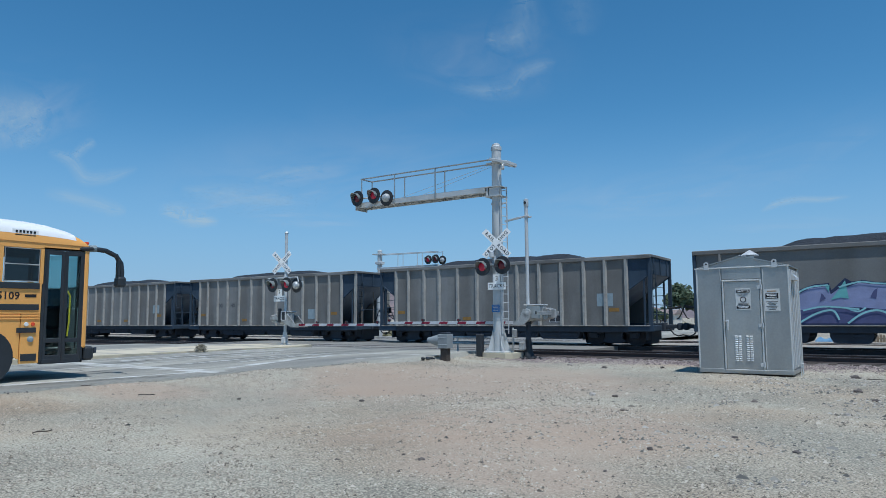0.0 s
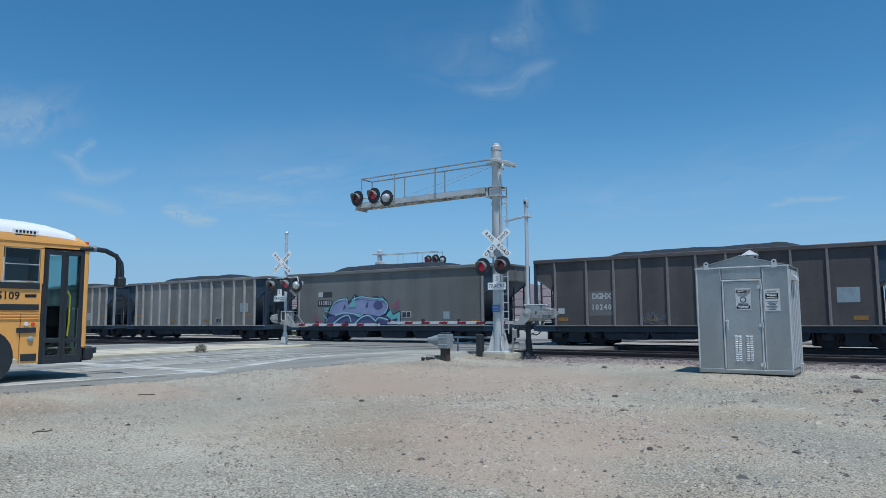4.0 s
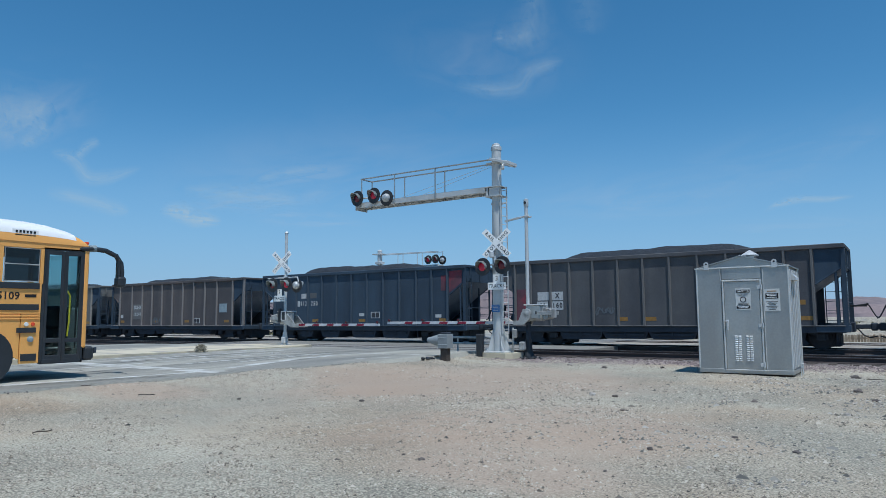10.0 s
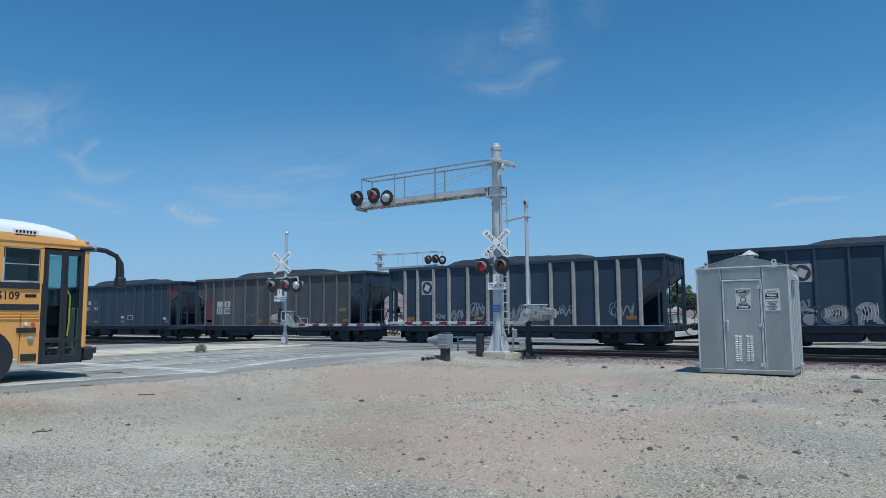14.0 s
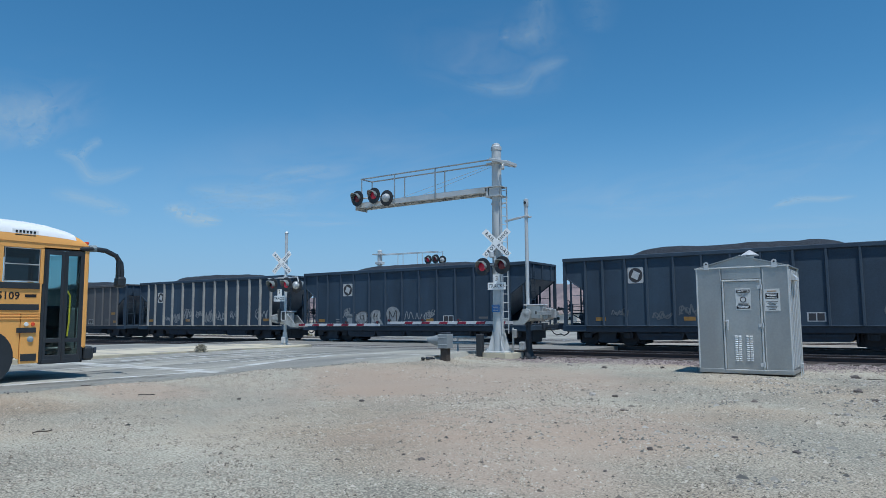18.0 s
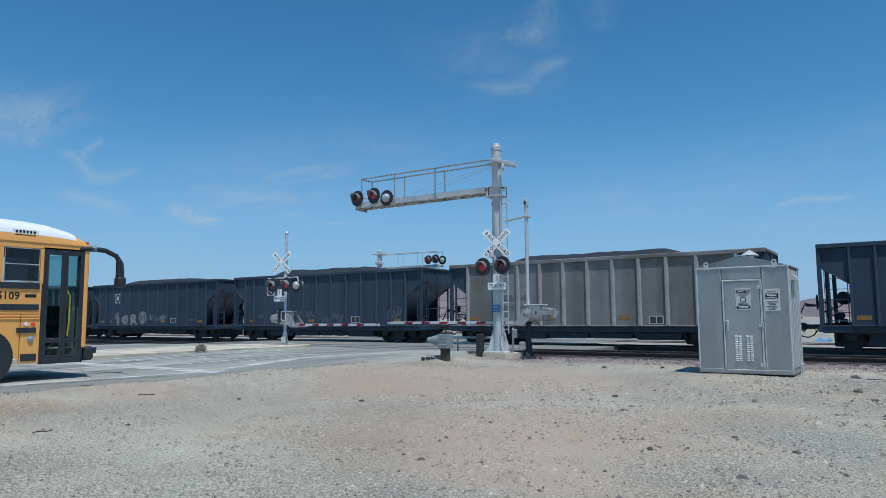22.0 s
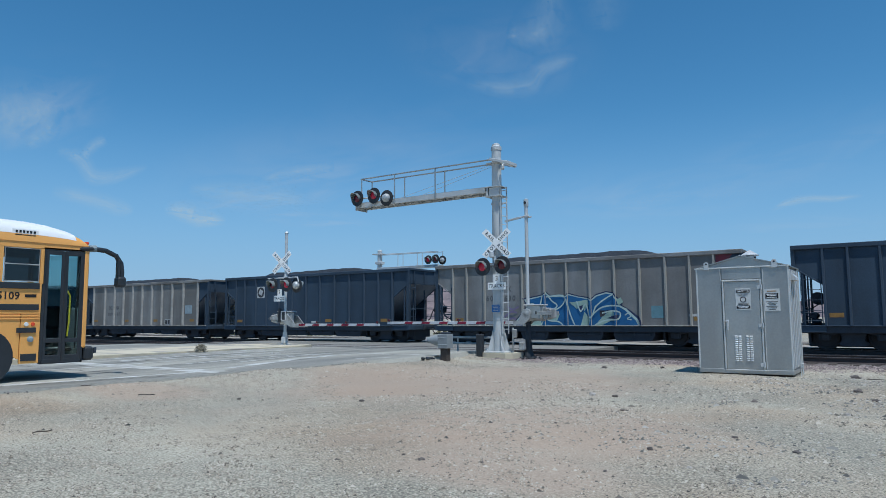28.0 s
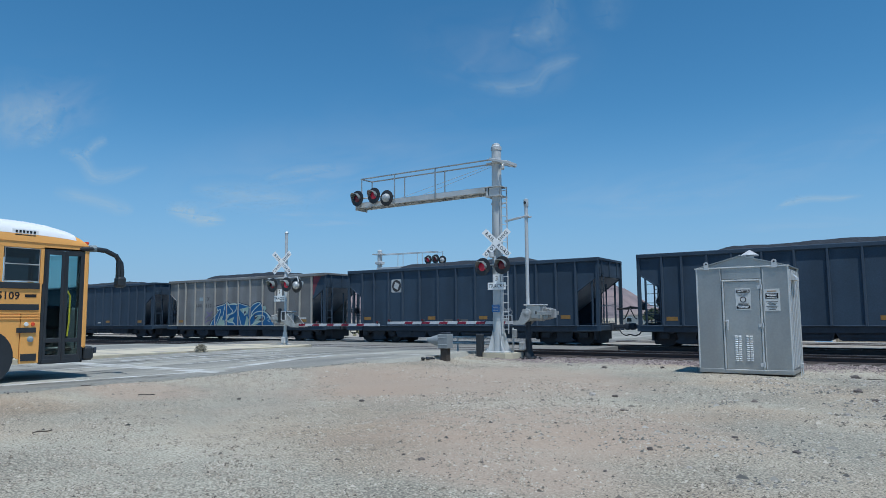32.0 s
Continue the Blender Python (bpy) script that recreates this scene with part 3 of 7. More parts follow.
def hose():
    return Shape().tube([(0, -0.32, 0.85), (-0.18, -0.34, 0.72), (-0.35, -0.32, 0.5), (-0.55, -0.25, 0.42), (-0.8, -0.18, 0.48)], 0.028, 6)


def wheel():
    s = Shape()
    for y in (-0.73, 0.73):
        k = 1 if y > 0 else -1
        s.lathe([(0.0, 0.13), (0.0, 0.36), (0.015, 0.38), (0.015, 0.452), (0.1, 0.457), (0.105, 0.482), (0.135, 0.482), (0.135, 0.39), (0.08, 0.36), (0.08, 0.13)],
                (0, y + 0.06 * k, 0), (0, -k, 0), 20)
    s.cyl((0, -1.0, 0), (0, 1.0, 0), 0.08, 10)
    for y in (-1.0, 1.0):
        s.cyl((0, y, 0), (0, y * 1.06, 0), 0.13, 10)
        for a in range(3):
            s.box((0.07 * math.cos(a * 2.1), y * 1.065, 0.07 * math.sin(a * 2.1)), (0.035, 0.03, 0.035))
    return s


def side_frame():
    s = Shape()
    s.prism([(-1.12, 0.36), (-1.12, 0.56), (-0.8, 0.66), (-0.35, 0.78), (0.35, 0.78), (0.8, 0.66), (1.12, 0.56), (1.12, 0.36), (0.72, 0.36), (0.72, 0.5), (0.42, 0.6),
             (0.34, 0.34), (0.5, 0.22), (0.3, 0.14), (-0.3, 0.14), (-0.5, 0.22), (-0.34, 0.34), (-0.42, 0.6), (-0.72, 0.5), (-0.72, 0.36)], 1, -0.07, 0.07)
    for x in (-0.9, 0.9):
        s.cbox((x, 0, 0.457), (0.3, 0.2, 0.26), 0.03)
    for x in (-0.16, 0, 0.16):
        s.cyl((x, 0, 0.2), (x, 0, 0.5), 0.065, 8)
    return s


def coal_heap(seed):
    """A load heaped along the middle, flattening towards both ends."""
    rnd = random.Random(seed)
    nx, ny = 44, 11
    lift, off = rnd.uniform(0.27, 0.37), rnd.uniform(-0.25, 0.25)
    verts = []
    for i in range(nx + 1):
        x = 0.2 + 14.1 * i / nx
        e = min(max((x - 1.8 - off) / 2.2, 0), 1) * min(max((12.5 + off * 0.5 - x) / 2.4, 0), 1)
        e = e * e * (3 - 2 * e)
        for j in range(ny + 1):
            y = -1.4 + 2.8 * j / ny
            c = min(1, (1 - abs(y) / 1.4) * 2.4)
            n = noise.noise((x * 0.55, y * 0.6, seed * 3.7)) * 0.07 + noise.noise((x * 2.1, y * 2.1, seed)) * 0.04
            verts.append((x, y, 3.42 + (0.12 + (lift + 0.28) * e) * (0.35 + 0.65 * c) + n * (0.25 + 0.75 * e)))
    w = ny + 1
    return Shape().add(verts, [(i * w + j, i * w + j + 1, (i + 1) * w + j + 1, (i + 1) * w + j) for i in range(nx) for j in range(ny)])


def plate(x, z, w, h, d=0.006, y=-1.45):
    return Shape().box((x, y - d / 2, z), (w, d, h))


def tag_scrawl(seed, x, z, w, h, y):
    """An unreadable looping spray mark."""
    rnd = random.Random(seed)
    s = Shape()
    n = max(3, int(w / 0.22))
    for k in range(2):
        pts = []
        for i in range(n * 2):
            u = i / (n * 2 - 1)
            pts.append((x - w / 2 + w * u + rnd.uniform(-0.1, 0.1), z + h * 0.5 * (1 if i % 2 else -1) * rnd.uniform(0.3, 1.0)))
        s.stroke(pts, 0.045, y - 0.004 * k, 5)
    for _ in range(n):
        cx, cz, r = x + rnd.uniform(-0.5, 0.5) * w, z + rnd.uniform(-0.3, 0.3) * h, h * rnd.uniform(0.15, 0.35)
        s.stroke([(cx + r * math.cos(a), cz + r * 1.2 * math.sin(a)) for a in np.linspace(rnd.uniform(0, 3), rnd.uniform(5, 8), 8)], 0.04, y - 0.008, 3)
    return s


def blob(pts, y, n=5):
    """A filled shape with a smooth rim, on a side sheet."""
    p = [Vector(q) for q in pts]
    k = len(p)
    rim = []
    for i in range(k):
        p0, p1, p2, p3 = p[i - 1], p[i], p[(i + 1) % k], p[(i + 2) % k]
        for j in range(n):
            s = j / n
            rim.append(0.5 * ((2 * p1) + (p2 - p0) * s + (2 * p0 - 5 * p1 + 4 * p2 - p3) * s * s + (3 * p1 - p0 - 3 * p2 + p3) * s ** 3))
    c = sum((Vector(q) for q in pts), Vector((0, 0))) / k
    return Shape().add([(c.x, y, c.y)] + [(q.x, y, q.y) for q in rim], [(0, 1 + i, 1 + (i + 1) % len(rim)) for i in range(len(rim))])


def cut(shape, x0, x1, y):
    """The faces of a flat sprayed shape between two x values, moved to the plane y: the paint on a side post."""
    out = Shape()
    for q in shape.f:
        poly = [(shape.v[i][0], shape.v[i][2]) for i in q]
        for lim, sgn in ((x0, 1), (x1, -1)):
            res = []
            for a, b in zip(poly, poly[1:] + poly[:1]):
                ia, ib = (a[0] - lim) * sgn >= 0, (b[0] - lim) * sgn >= 0
                if ia:
                    res.append(a)
                if ia != ib:
                    t = (lim - a[0]) / (b[0] - a[0])
                    res.append((lim, a[1] + t * (b[1] - a[1])))
            poly = res
            if len(poly) < 3:
                break
        if len(poly) >= 3:
            out.add([(p[0], y, p[1]) for p in poly], [tuple(range(len(poly)))])
    return out


def wheel_brake():
    s = Shape()
    s.tube([(0, 0.28 * math.cos(a), 0.28 * math.sin(a)) for a in np.linspace(0, 2 * math.pi, 15)], 0.018, 6)
    for a in range(3):
        s.cyl((0, 0, 0), (0, 0.28 * math.cos(a * 2.09), 0.28 * math.sin(a * 2.09)), 0.014, 6)
    s.cyl((-0.04, 0, 0), (0.12, 0, 0), 0.05, 8)
    s.cbox((0.16, 0, -0.05), (0.12, 0.24, 0.34), 0.02)
    return s


WHEELS = []
SHEET_Y = -1.45


def hopper(k, paint, style, label, seed):
    """An open hopper car, its leading end at the origin, over the track's middle."""
    body_m = PAINT[paint]
    post_m = M_post_pale if style == "pale" else M_POST[paint]
    car = thing("hopper_car", label, "coal car", None, "coal cars of the train")
    for y in (-1, 1):
        o = put("side_sheet", "side_sheet", side_sheet, body_m, car, pose(0, y * 1.438, 0))
        put("side_sill", "side_sill", lambda: Shape().cbox((7.25, 0, 0.735), (14.3, 0.06, 0.25), 0.015), M_under, car, pose(0, y * 1.41, 0))
        put("side_lip", "side_lip", lambda: Shape().cbox((7.25, 0, 0.872), (14.3, 0.11, 0.03), 0.006), post_m, car, pose(0, y * 1.47, 0))
        if style != "smooth":
            for x in (POSTS if k in (1, 7) else THIN_POSTS):
                put("side_post", "wide_post" if style == "pale" else "thin_post", post if style == "pale" else thin_post, post_m, car,
                    pose(x, y * 1.45, 0, 0, 0, 0 if y < 0 else 180), "")
        else:
            for x in (POSTS[0], POSTS[-1]):
                put("side_post", "thin_post", thin_post, post_m, car, pose(x, y * 1.45, 0, 0, 0, 0 if y < 0 else 180))
    put("top_chord", "top_chord", top_chord, body_m, car)
    dark = PAINT["black"]
    for end in (0, 1):
        m = pose(CAR_LEN, 0, 0, 0, 0, 180) if end else pose(0, 0, 0)
        put("end_sheet", "end_sheet", end_sheet, body_m if style == "smooth" else dark, car, m)
        put("slope_sheet", "slope_sheet", slope_sheet, M_end_sheet, car, m, "sloping end sheet, coloured paler to offset its deep shade")
        for y in (-1.42, 1.42):
            put("end_gusset", "gusset", gusset, dark if style == "pale" or end else body_m, car, m @ pose(0, y, 0), "triangular end panel over the platform")
        put("end_platform", "platform", platform, dark, car, m)
        frame_m = post_m if k in (-2, -5, 1) and end else dark
        for y in (-1.44, -0.5, 0.5, 1.44):
            big = abs(y) > 1
            put("end_post", "corner_post" if big else "end_post",
                (lambda: Shape().prism([(0.0, 0.87), (0.16, 0.87), (0.14, 2.9), (0.12, 3.75), (0.0, 3.75)], 1, -0.05, 0.05)) if big else (lambda: Shape().cbox((0.42, 0, 1.82), (0.06, 0.06, 1.9), 0.01)), frame_m, car, m @ pose(0, y, 0))
        for x, z in ((0.33, 2.88),):
            for y in (-1.4, 1.4):
                put("brace_post", "brace_post_%d" % int(x * 100), lambda x=x, z=z: Shape().cbox((x, 0, (z + 0.88) / 2), (0.08, 0.06, z - 0.88), 0.008), dark, car, m @ pose(0, y, 0))
        put("grab_rail", "grab_rail", lambda: Shape().tube([(0.06, -1.4, 1.75), (0.06, 1.4, 1.75)], 0.014, 6).tube([(0.06, -1.4, 1.35), (1.0, -1.4, 1.35)], 0.014, 6), dark, car, m)
        put("ladder", "side_ladder", lambda: ladder(5, 0.58), dark, car, m @ pose(0.66, -1.47, 0.86))
        put("ladder", "end_ladder", lambda: ladder(7, 0.42), dark, car, m @ pose(0.0, 1.1, 0.75, 0, 0, 90))
        put("coupler", "coupler", coupler, M_under, car, m)
        put("brake_hose", "hose", hose, M_hose, car, m)
        put("end_cable", "end_cable", lambda: Shape().tube([(0.06, -0.95, 1.6), (-0.3, -0.95, 1.66), (-0.48, -0.95, 1.68), (-0.56, -0.95, 1.6), (-0.66, -0.94, 1.38), (-0.76, -0.93, 1.2), (-0.86, -0.93, 1.15)], 0.026, 8).cbox((-0.2, -0.95, 1.62), (0.56, 0.05, 0.07), 0.015).cbox((-0.49, -0.95, 1.68), (0.08, 0.07, 0.1), 0.02), M_hose, car, m, "black hose drooping between the cars from its arms", True)
        truck = put("truck", "truck_bolster", lambda: Shape().cbox((0, 0, 0.5), (0.36, 1.9, 0.3), 0.03).cbox((0, 0, 0.72), (0.5, 0.6, 0.2), 0.03), M_under, car, m @ pose(1.85, 0, 0), "two-axle steel truck")
        # Rigging swollen into dark blocks that stand in for shade between the wheels.
        put("rigging_shade_block", "rigging_shade_block", lambda: Shape().cbox((0, 0, 0.42), (3.0, 1.12, 0.66), 0.05).cbox((0, 0, 0.78), (2.9, 2.5, 0.18), 0.03).cbox((-1.42, 0, 0.5), (0.08, 2.0, 0.5), 0.02).cbox((1.42, 0, 0.5), (0.08, 2.0, 0.5), 0.02), M_under, truck)
        for y in (-0.98, 0.98):
            put("side_frame", "side_frame", side_frame, M_under, truck, pose(0, y, 0))
        for x in (-0.89, 0.89):
            w = put("wheelset", "wheelset", wheel, M_wheel, truck, pose(x, 0, 0.457), "steel wheelset with bright treads", True)
            WHEELS.append((w, x, -1 if end else 1))
    put("centre_sill", "centre_sill", lambda: Shape().cbox((7.25, 0, 0.8), (14.7, 0.5, 0.34), 0.02), M_under, car)
    outlets = ((3.55, 0.5, 0.26), (5.4, 0.7, 0.26), (7.85, 0.85, 0.26), (10.05, 0.9, 0.26)) if k in (0, 2, 9) else ((4.2, 0.995, 0.31), (6.2, 0.995, 0.35), (8.2, 0.995, 0.36), (10.2, 0.995, 0.31))
    for x, h, low in outlets:
        put("hopper_chute", "chute_%d_%d" % (h * 100, low * 100), lambda h=h, low=low: chute(h, low), M_under, car, pose(x, 0, 0))
    put("air_reservoir", "reservoir", lambda: Shape().lathe([(0, 0.05), (0.05, 0.2), (0.12, 0.24), (1.0, 0.24), (1.07, 0.2), (1.12, 0.05)], (0, -0.56, 0), (0, 1, 0), 14), M_under, car, pose(0.72, -0.1, 1.9), smooth=True)
    put("brake_cylinder", "brake_cylinder", lambda: Shape().lathe([(0, 0.12), (0.03, 0.15), (0.55, 0.15), (0.6, 0.06), (0.85, 0.03)], (0, 0, 0), (0, 1, 0), 12).cbox((0.1, 0.2, -0.2), (0.25, 0.4, 0.16), 0.02), M_under, car, pose(0.6, -0.9, 1.25), smooth=True)
    put("brake_pipe", "brake_pipe", lambda: Shape().tube([(0.7, -0.9, 1.1), (0.3, -0.9, 1.3), (0.1, -0.9, 1.42), (0.1, 0.6, 1.42), (0.5, 0.6, 1.6), (0.9, 0.6, 1.9)], 0.025, 6).tube([(0.3, -1.2, 1.0), (0.3, -1.2, 1.55), (0.3, 1.2, 1.55), (0.3, 1.2, 1.0)], 0.02, 6), M_under, car)
    put("hand_brake", "hand_brake", wheel_brake, M_under, car, pose(-0.12, -0.75, 1.75))
    part("coal_load", coal_heap(seed), M_coal, car, "heaped black coal", True)
    return car


CARS = {}
LABELS = {
    "pale": "grey hopper car with pale side posts, heaped with coal", "smooth": "smooth-sided grey hopper car heaped with coal", "thin": "sooty dark hopper car with narrow side posts, heaped with coal"}
FLEET = {-5: ("grey", "pale"), -4: ("brown", "thin"), -3: ("grey", "pale"), -2: ("grey", "pale"), -1: ("grey", "pale"), 0: ("plain", "smooth"), 1: ("rust", "thin"), 2: ("dark", "thin"), 3: ("brown", "thin"),
         4: ("black", "pale"), 5: ("black", "thin"), 6: ("dark", "thin"), 7: ("grey", "pale"), 8: ("black", "thin"), 9: ("pale", "thin"), 10: ("black", "thin"),
         11: ("black", "thin"), 12: ("dark", "thin"), 13: ("dark", "thin")}
SPECIAL = {0: "smooth-sided grey hopper car with purple and teal graffiti", 2: "sooty black hopper car with a red end panel", 3: "brown-black hopper car with a red leading panel",
           4: "black hopper car with pale posts and white scrawls", 5: "black hopper car with large white graffiti and round emblem", 9: "pale grey hopper car with large blue graffiti",
           6: "sooty black hopper car with white scrawls", 8: "black hopper car with a white round emblem", 10: "black hopper car with a round emblem, clean sides"}
for k, (paint, style) in FLEET.items():
    CARS[k] = hopper(k, paint, style, SPECIAL.get(k, LABELS[style]), k + 20)


def sticker(k, x, z, w, h, material, name="sticker", label="", y=SHEET_Y):
    return part(name, plate(x, z, w, h, y=y), material, CARS[k], label)


def boxed(k, x, z):
    """The small white frame with two dark squares, as on most cars."""
    o = sticker(k, x, z, 0.62, 0.34, M_letter_white, "stencil_panel", "white-framed inspection panel")
    for dx in (-0.14, 0.14):
        part("panel_field", plate(x + dx, z, 0.24, 0.27, 0.012), M_patch_dark, o)


def emblem(k, x, z):
    """A pale square with a dark disc and a tilted pale square in it."""
    o = part("emblem", Shape().prism([(x - 0.3, z - 0.34), (x + 0.3, z - 0.34), (x + 0.34, z - 0.28), (x + 0.34, z + 0.3), (x + 0.28, z + 0.34), (x - 0.32, z + 0.34), (x - 0.34, z + 0.28), (x - 0.34, z - 0.3)], 1, SHEET_Y - 0.006, SHEET_Y), M_letter_white, CARS[k], "pale square emblem with a dark disc")
    part("emblem_disc", blob([(x + 0.3 * math.cos(a), z + 0.31 * math.sin(a)) for a in np.linspace(0, 2 * math.pi, 9)[:-1]], SHEET_Y - 0.009), M_patch_dark, o)
    part("emblem_square", Shape().prism([(x + 0.21 * math.cos(a), z + 0.22 * math.sin(a)) for a in (0.35, 1.92, 3.49, 5.06)], 1, SHEET_Y - 0.013, SHEET_Y - 0.011), M_letter_white, o)


def number(k, text, x, z, size, material, wide=1.0):
    step = 0.66 * size * wide
    for i, ch in enumerate(text):
        letters("stencil_numeral", ch, size, material, CARS[k], facing(x + (i - (len(text) - 1) / 2) * step, SHEET_Y - 0.006, z), 0.002, wide=wide, bold=0.03)


for k in FLEET:
    places = {0: (4.95, 7.38, 13.0), 2: (1.4, 4.38, 7.86, 13.14), 3: (1.45, 6.16, 7.37, 13.16), 4: (1.4, 5.48, 13.0), 6: (1.71, 5.46, 6.7, 12.9), 9: (1.4, 12.8), 10: (1.4, 5.6, 8.63, 12.9)}
    for x in places.get(k, (1.4, 5.4, 8.85, 12.85)):
        sticker(k, x, 1.26 if k == 10 else 1.16 if FLEET[k][1] == "thin" else 1.1 if k == 0 else 1.56 if k < 0 and not 2 < x < 12 else 1.22, 0.46, 0.16, M_orange, label="faded orange reflector sticker")
sticker(3, 12.9, 1.75, 0.5, 0.18, M_orange, label="faded orange reflector sticker")
for i in range(3):
    sticker(3, 12.09, 1.14 + 0.1 * i, 0.5, 0.05, M_letter_grey, "painted_mark", "small grey stencil bar")
sticker(8, 7.73, 1.09, 0.36, 0.1, M_letter_white, "painted_mark", "small white stencil bar")
for x in (6.63, 7.51):
    sticker(10, x, 1.13, 0.5, 0.12, M_letter_grey, "painted_mark", "small grey stencil bar")
for k, x, z in ((0, 8.83, 1.44), (2, 8.79, 1.44), (3, 9.94, 1.15), (5, 9.99, 1.21), (7, 10.22, 1.12), (10, 9.91, 1.21), (11, 9.9, 1.2), (1, 9.9, 1.2), (-1, 10.1, 1.2), (6, 10.0, 1.2), (12, 9.9, 1.2)):
    boxed(k, x, z)
for k, x, z in ((5, 3.34, 2.83), (6, 3.3, 3.0), (8, 3.27, 2.88), (10, 3.37, 2.95), (11, 3.34, 2.75), (4, 2.44, 2.78)):
    emblem(k, x, z)
for k, x, z in ((-1, 12.45, 1.99), (-2, 11.2, 1.54), (1, 12.5, 1.99), (7, 12.46, 1.94), (-4, 11.07, 1.43), (-3, 12.45, 1.99)):
    sticker(k, x, z, 0.72, 0.55, M_bluewhite, "repaint_patch", "pale blue painted-over patch")
# numbers and owners' marks
sticker(9, 11.12, 1.45, 0.5, 0.5, M_teal_patch, "repaint_patch", "small teal painted-over patch")
sticker(9, 3.53, 2.58, 0.5, 0.24, M_bluewhite, "repaint_patch", "pale painted-over patch")
sticker(9, 12.7, 1.3, 0.6, 0.1, M_letter_white, "painted_mark", "worn white stencil bar")
sticker(0, 11.32, 1.4, 0.36, 0.36, M_bluewhite, "repaint_patch", "pale blue painted-over patch")
sticker(0, 2.74, 2.62, 0.34, 0.26, M_letter_white, "painted_mark", "worn white lettering bar")
sticker(0, 3.28, 2.6, 0.7, 0.3, M_patch_dark, "cover_patch")
sticker(0, 3.08, 2.13, 1.12, 0.36, M_patch_dark, "cover_patch")
number(0, "113003", 3.08, 2.14, 0.33, M_letter_white, 0.8)
sticker(2, 3.45, 2.57, 0.4, 0.28, M_letter_white, "painted_mark", "worn white lettering bar")
sticker(2, 3.05, 2.13, 0.2, 0.32, M_letter_white, "painted_mark", "worn white lettering bar")
sticker(2, 4.2, 2.58, 0.5, 0.3, M_letter_grey, "cover_patch")
number(2, "112", 3.45, 2.13, 0.34, M_letter_white, 0.8)
number(2, "750", 4.28, 2.12, 0.34, M_letter_white, 0.85)
for x, z in ((7.83, 1.47), (12.87, 1.36)):
    sticker(2, x, z, 0.36, 0.16, M_letter_white, "painted_mark", "small white stencil bar")
# hand-painted letters over a pale patch
sticker(1, 3.2, 1.84, 1.1, 1.05, mat("grey_primer_patch", (0.17, 0.165, 0.16), 0.85, vary=0.3, scale=3, bump=0.0), "repaint_patch", "grey primer patch under hand-painted letters")
number(1, "DGHX", 3.22, 2.14, 0.34, M_letter_white, 0.95)
number(1, "10240", 3.2, 1.67, 0.32, M_letter_white, 0.9)
sticker(1, 1.32, 1.53, 0.3, 0.24, M_letter_white, "painted_mark", "small white stencil bar")
for x, z, text in ((2.47, 2.21, ""), (3.17, 2.21, "X"), (2.43, 1.78, "61"), (3.17, 1.78, "160")):
    sticker(3, x, z, 0.56, 0.38, M_letter_white, "lettering_panel", "white lettering panel")
    for i, ch in enumerate(text):
        letters("stencil_numeral", ch, 0.32, M_patch_dark, CARS[3], facing(x + (i - (len(text) - 1) / 2) * 0.175, SHEET_Y - 0.01, z), 0.002, wide=0.85, bold=0.03)
for k, marks in ((7, (("DG", 3.3, 2.15), ("HX", 4.18, 2.15), ("009", 3.28, 1.69), ("187", 4.22, 1.69))), (9, (("600", 3.23, 2.16), ("630", 4.22, 2.15), ("X", 4.18, 2.58))),
                 (-2, (("DG", 3.1, 2.13), ("HX", 4.3, 2.13)))):
    for text, x, z in marks:
        number(k, text, x, z, 0.34, M_letter_grey, 0.95)
sticker(5, 12.0, 1.26, 0.5, 0.1, M_letter_grey, "painted_mark", "small grey stencil bar")
# red panels
for k, x, z, w, h in ((2, 13.2, 3.0, 0.34, 0.75), (3, 1.45, 1.75, 0.66, 1.6)):
    sticker(k, x, z, w, h, M_red, "red_panel", "faded red painted panel")
part("red_panel", Shape().prism([(13.5, 3.6), (14.3, 3.6), (14.25, 3.0), (13.85, 2.72), (13.5, 2.5)], 1, -1.438, -1.432), M_red, CARS[2], "faded red paint on the end gusset")
part("red_panel", Shape().prism([(13.5, 3.72), (14.15, 3.72), (13.8, 3.2), (13.55, 2.6), (13.5, 2.6)], 1, -1.438, -1.432), M_red, CARS[9], "faded red paint on the end gusset")
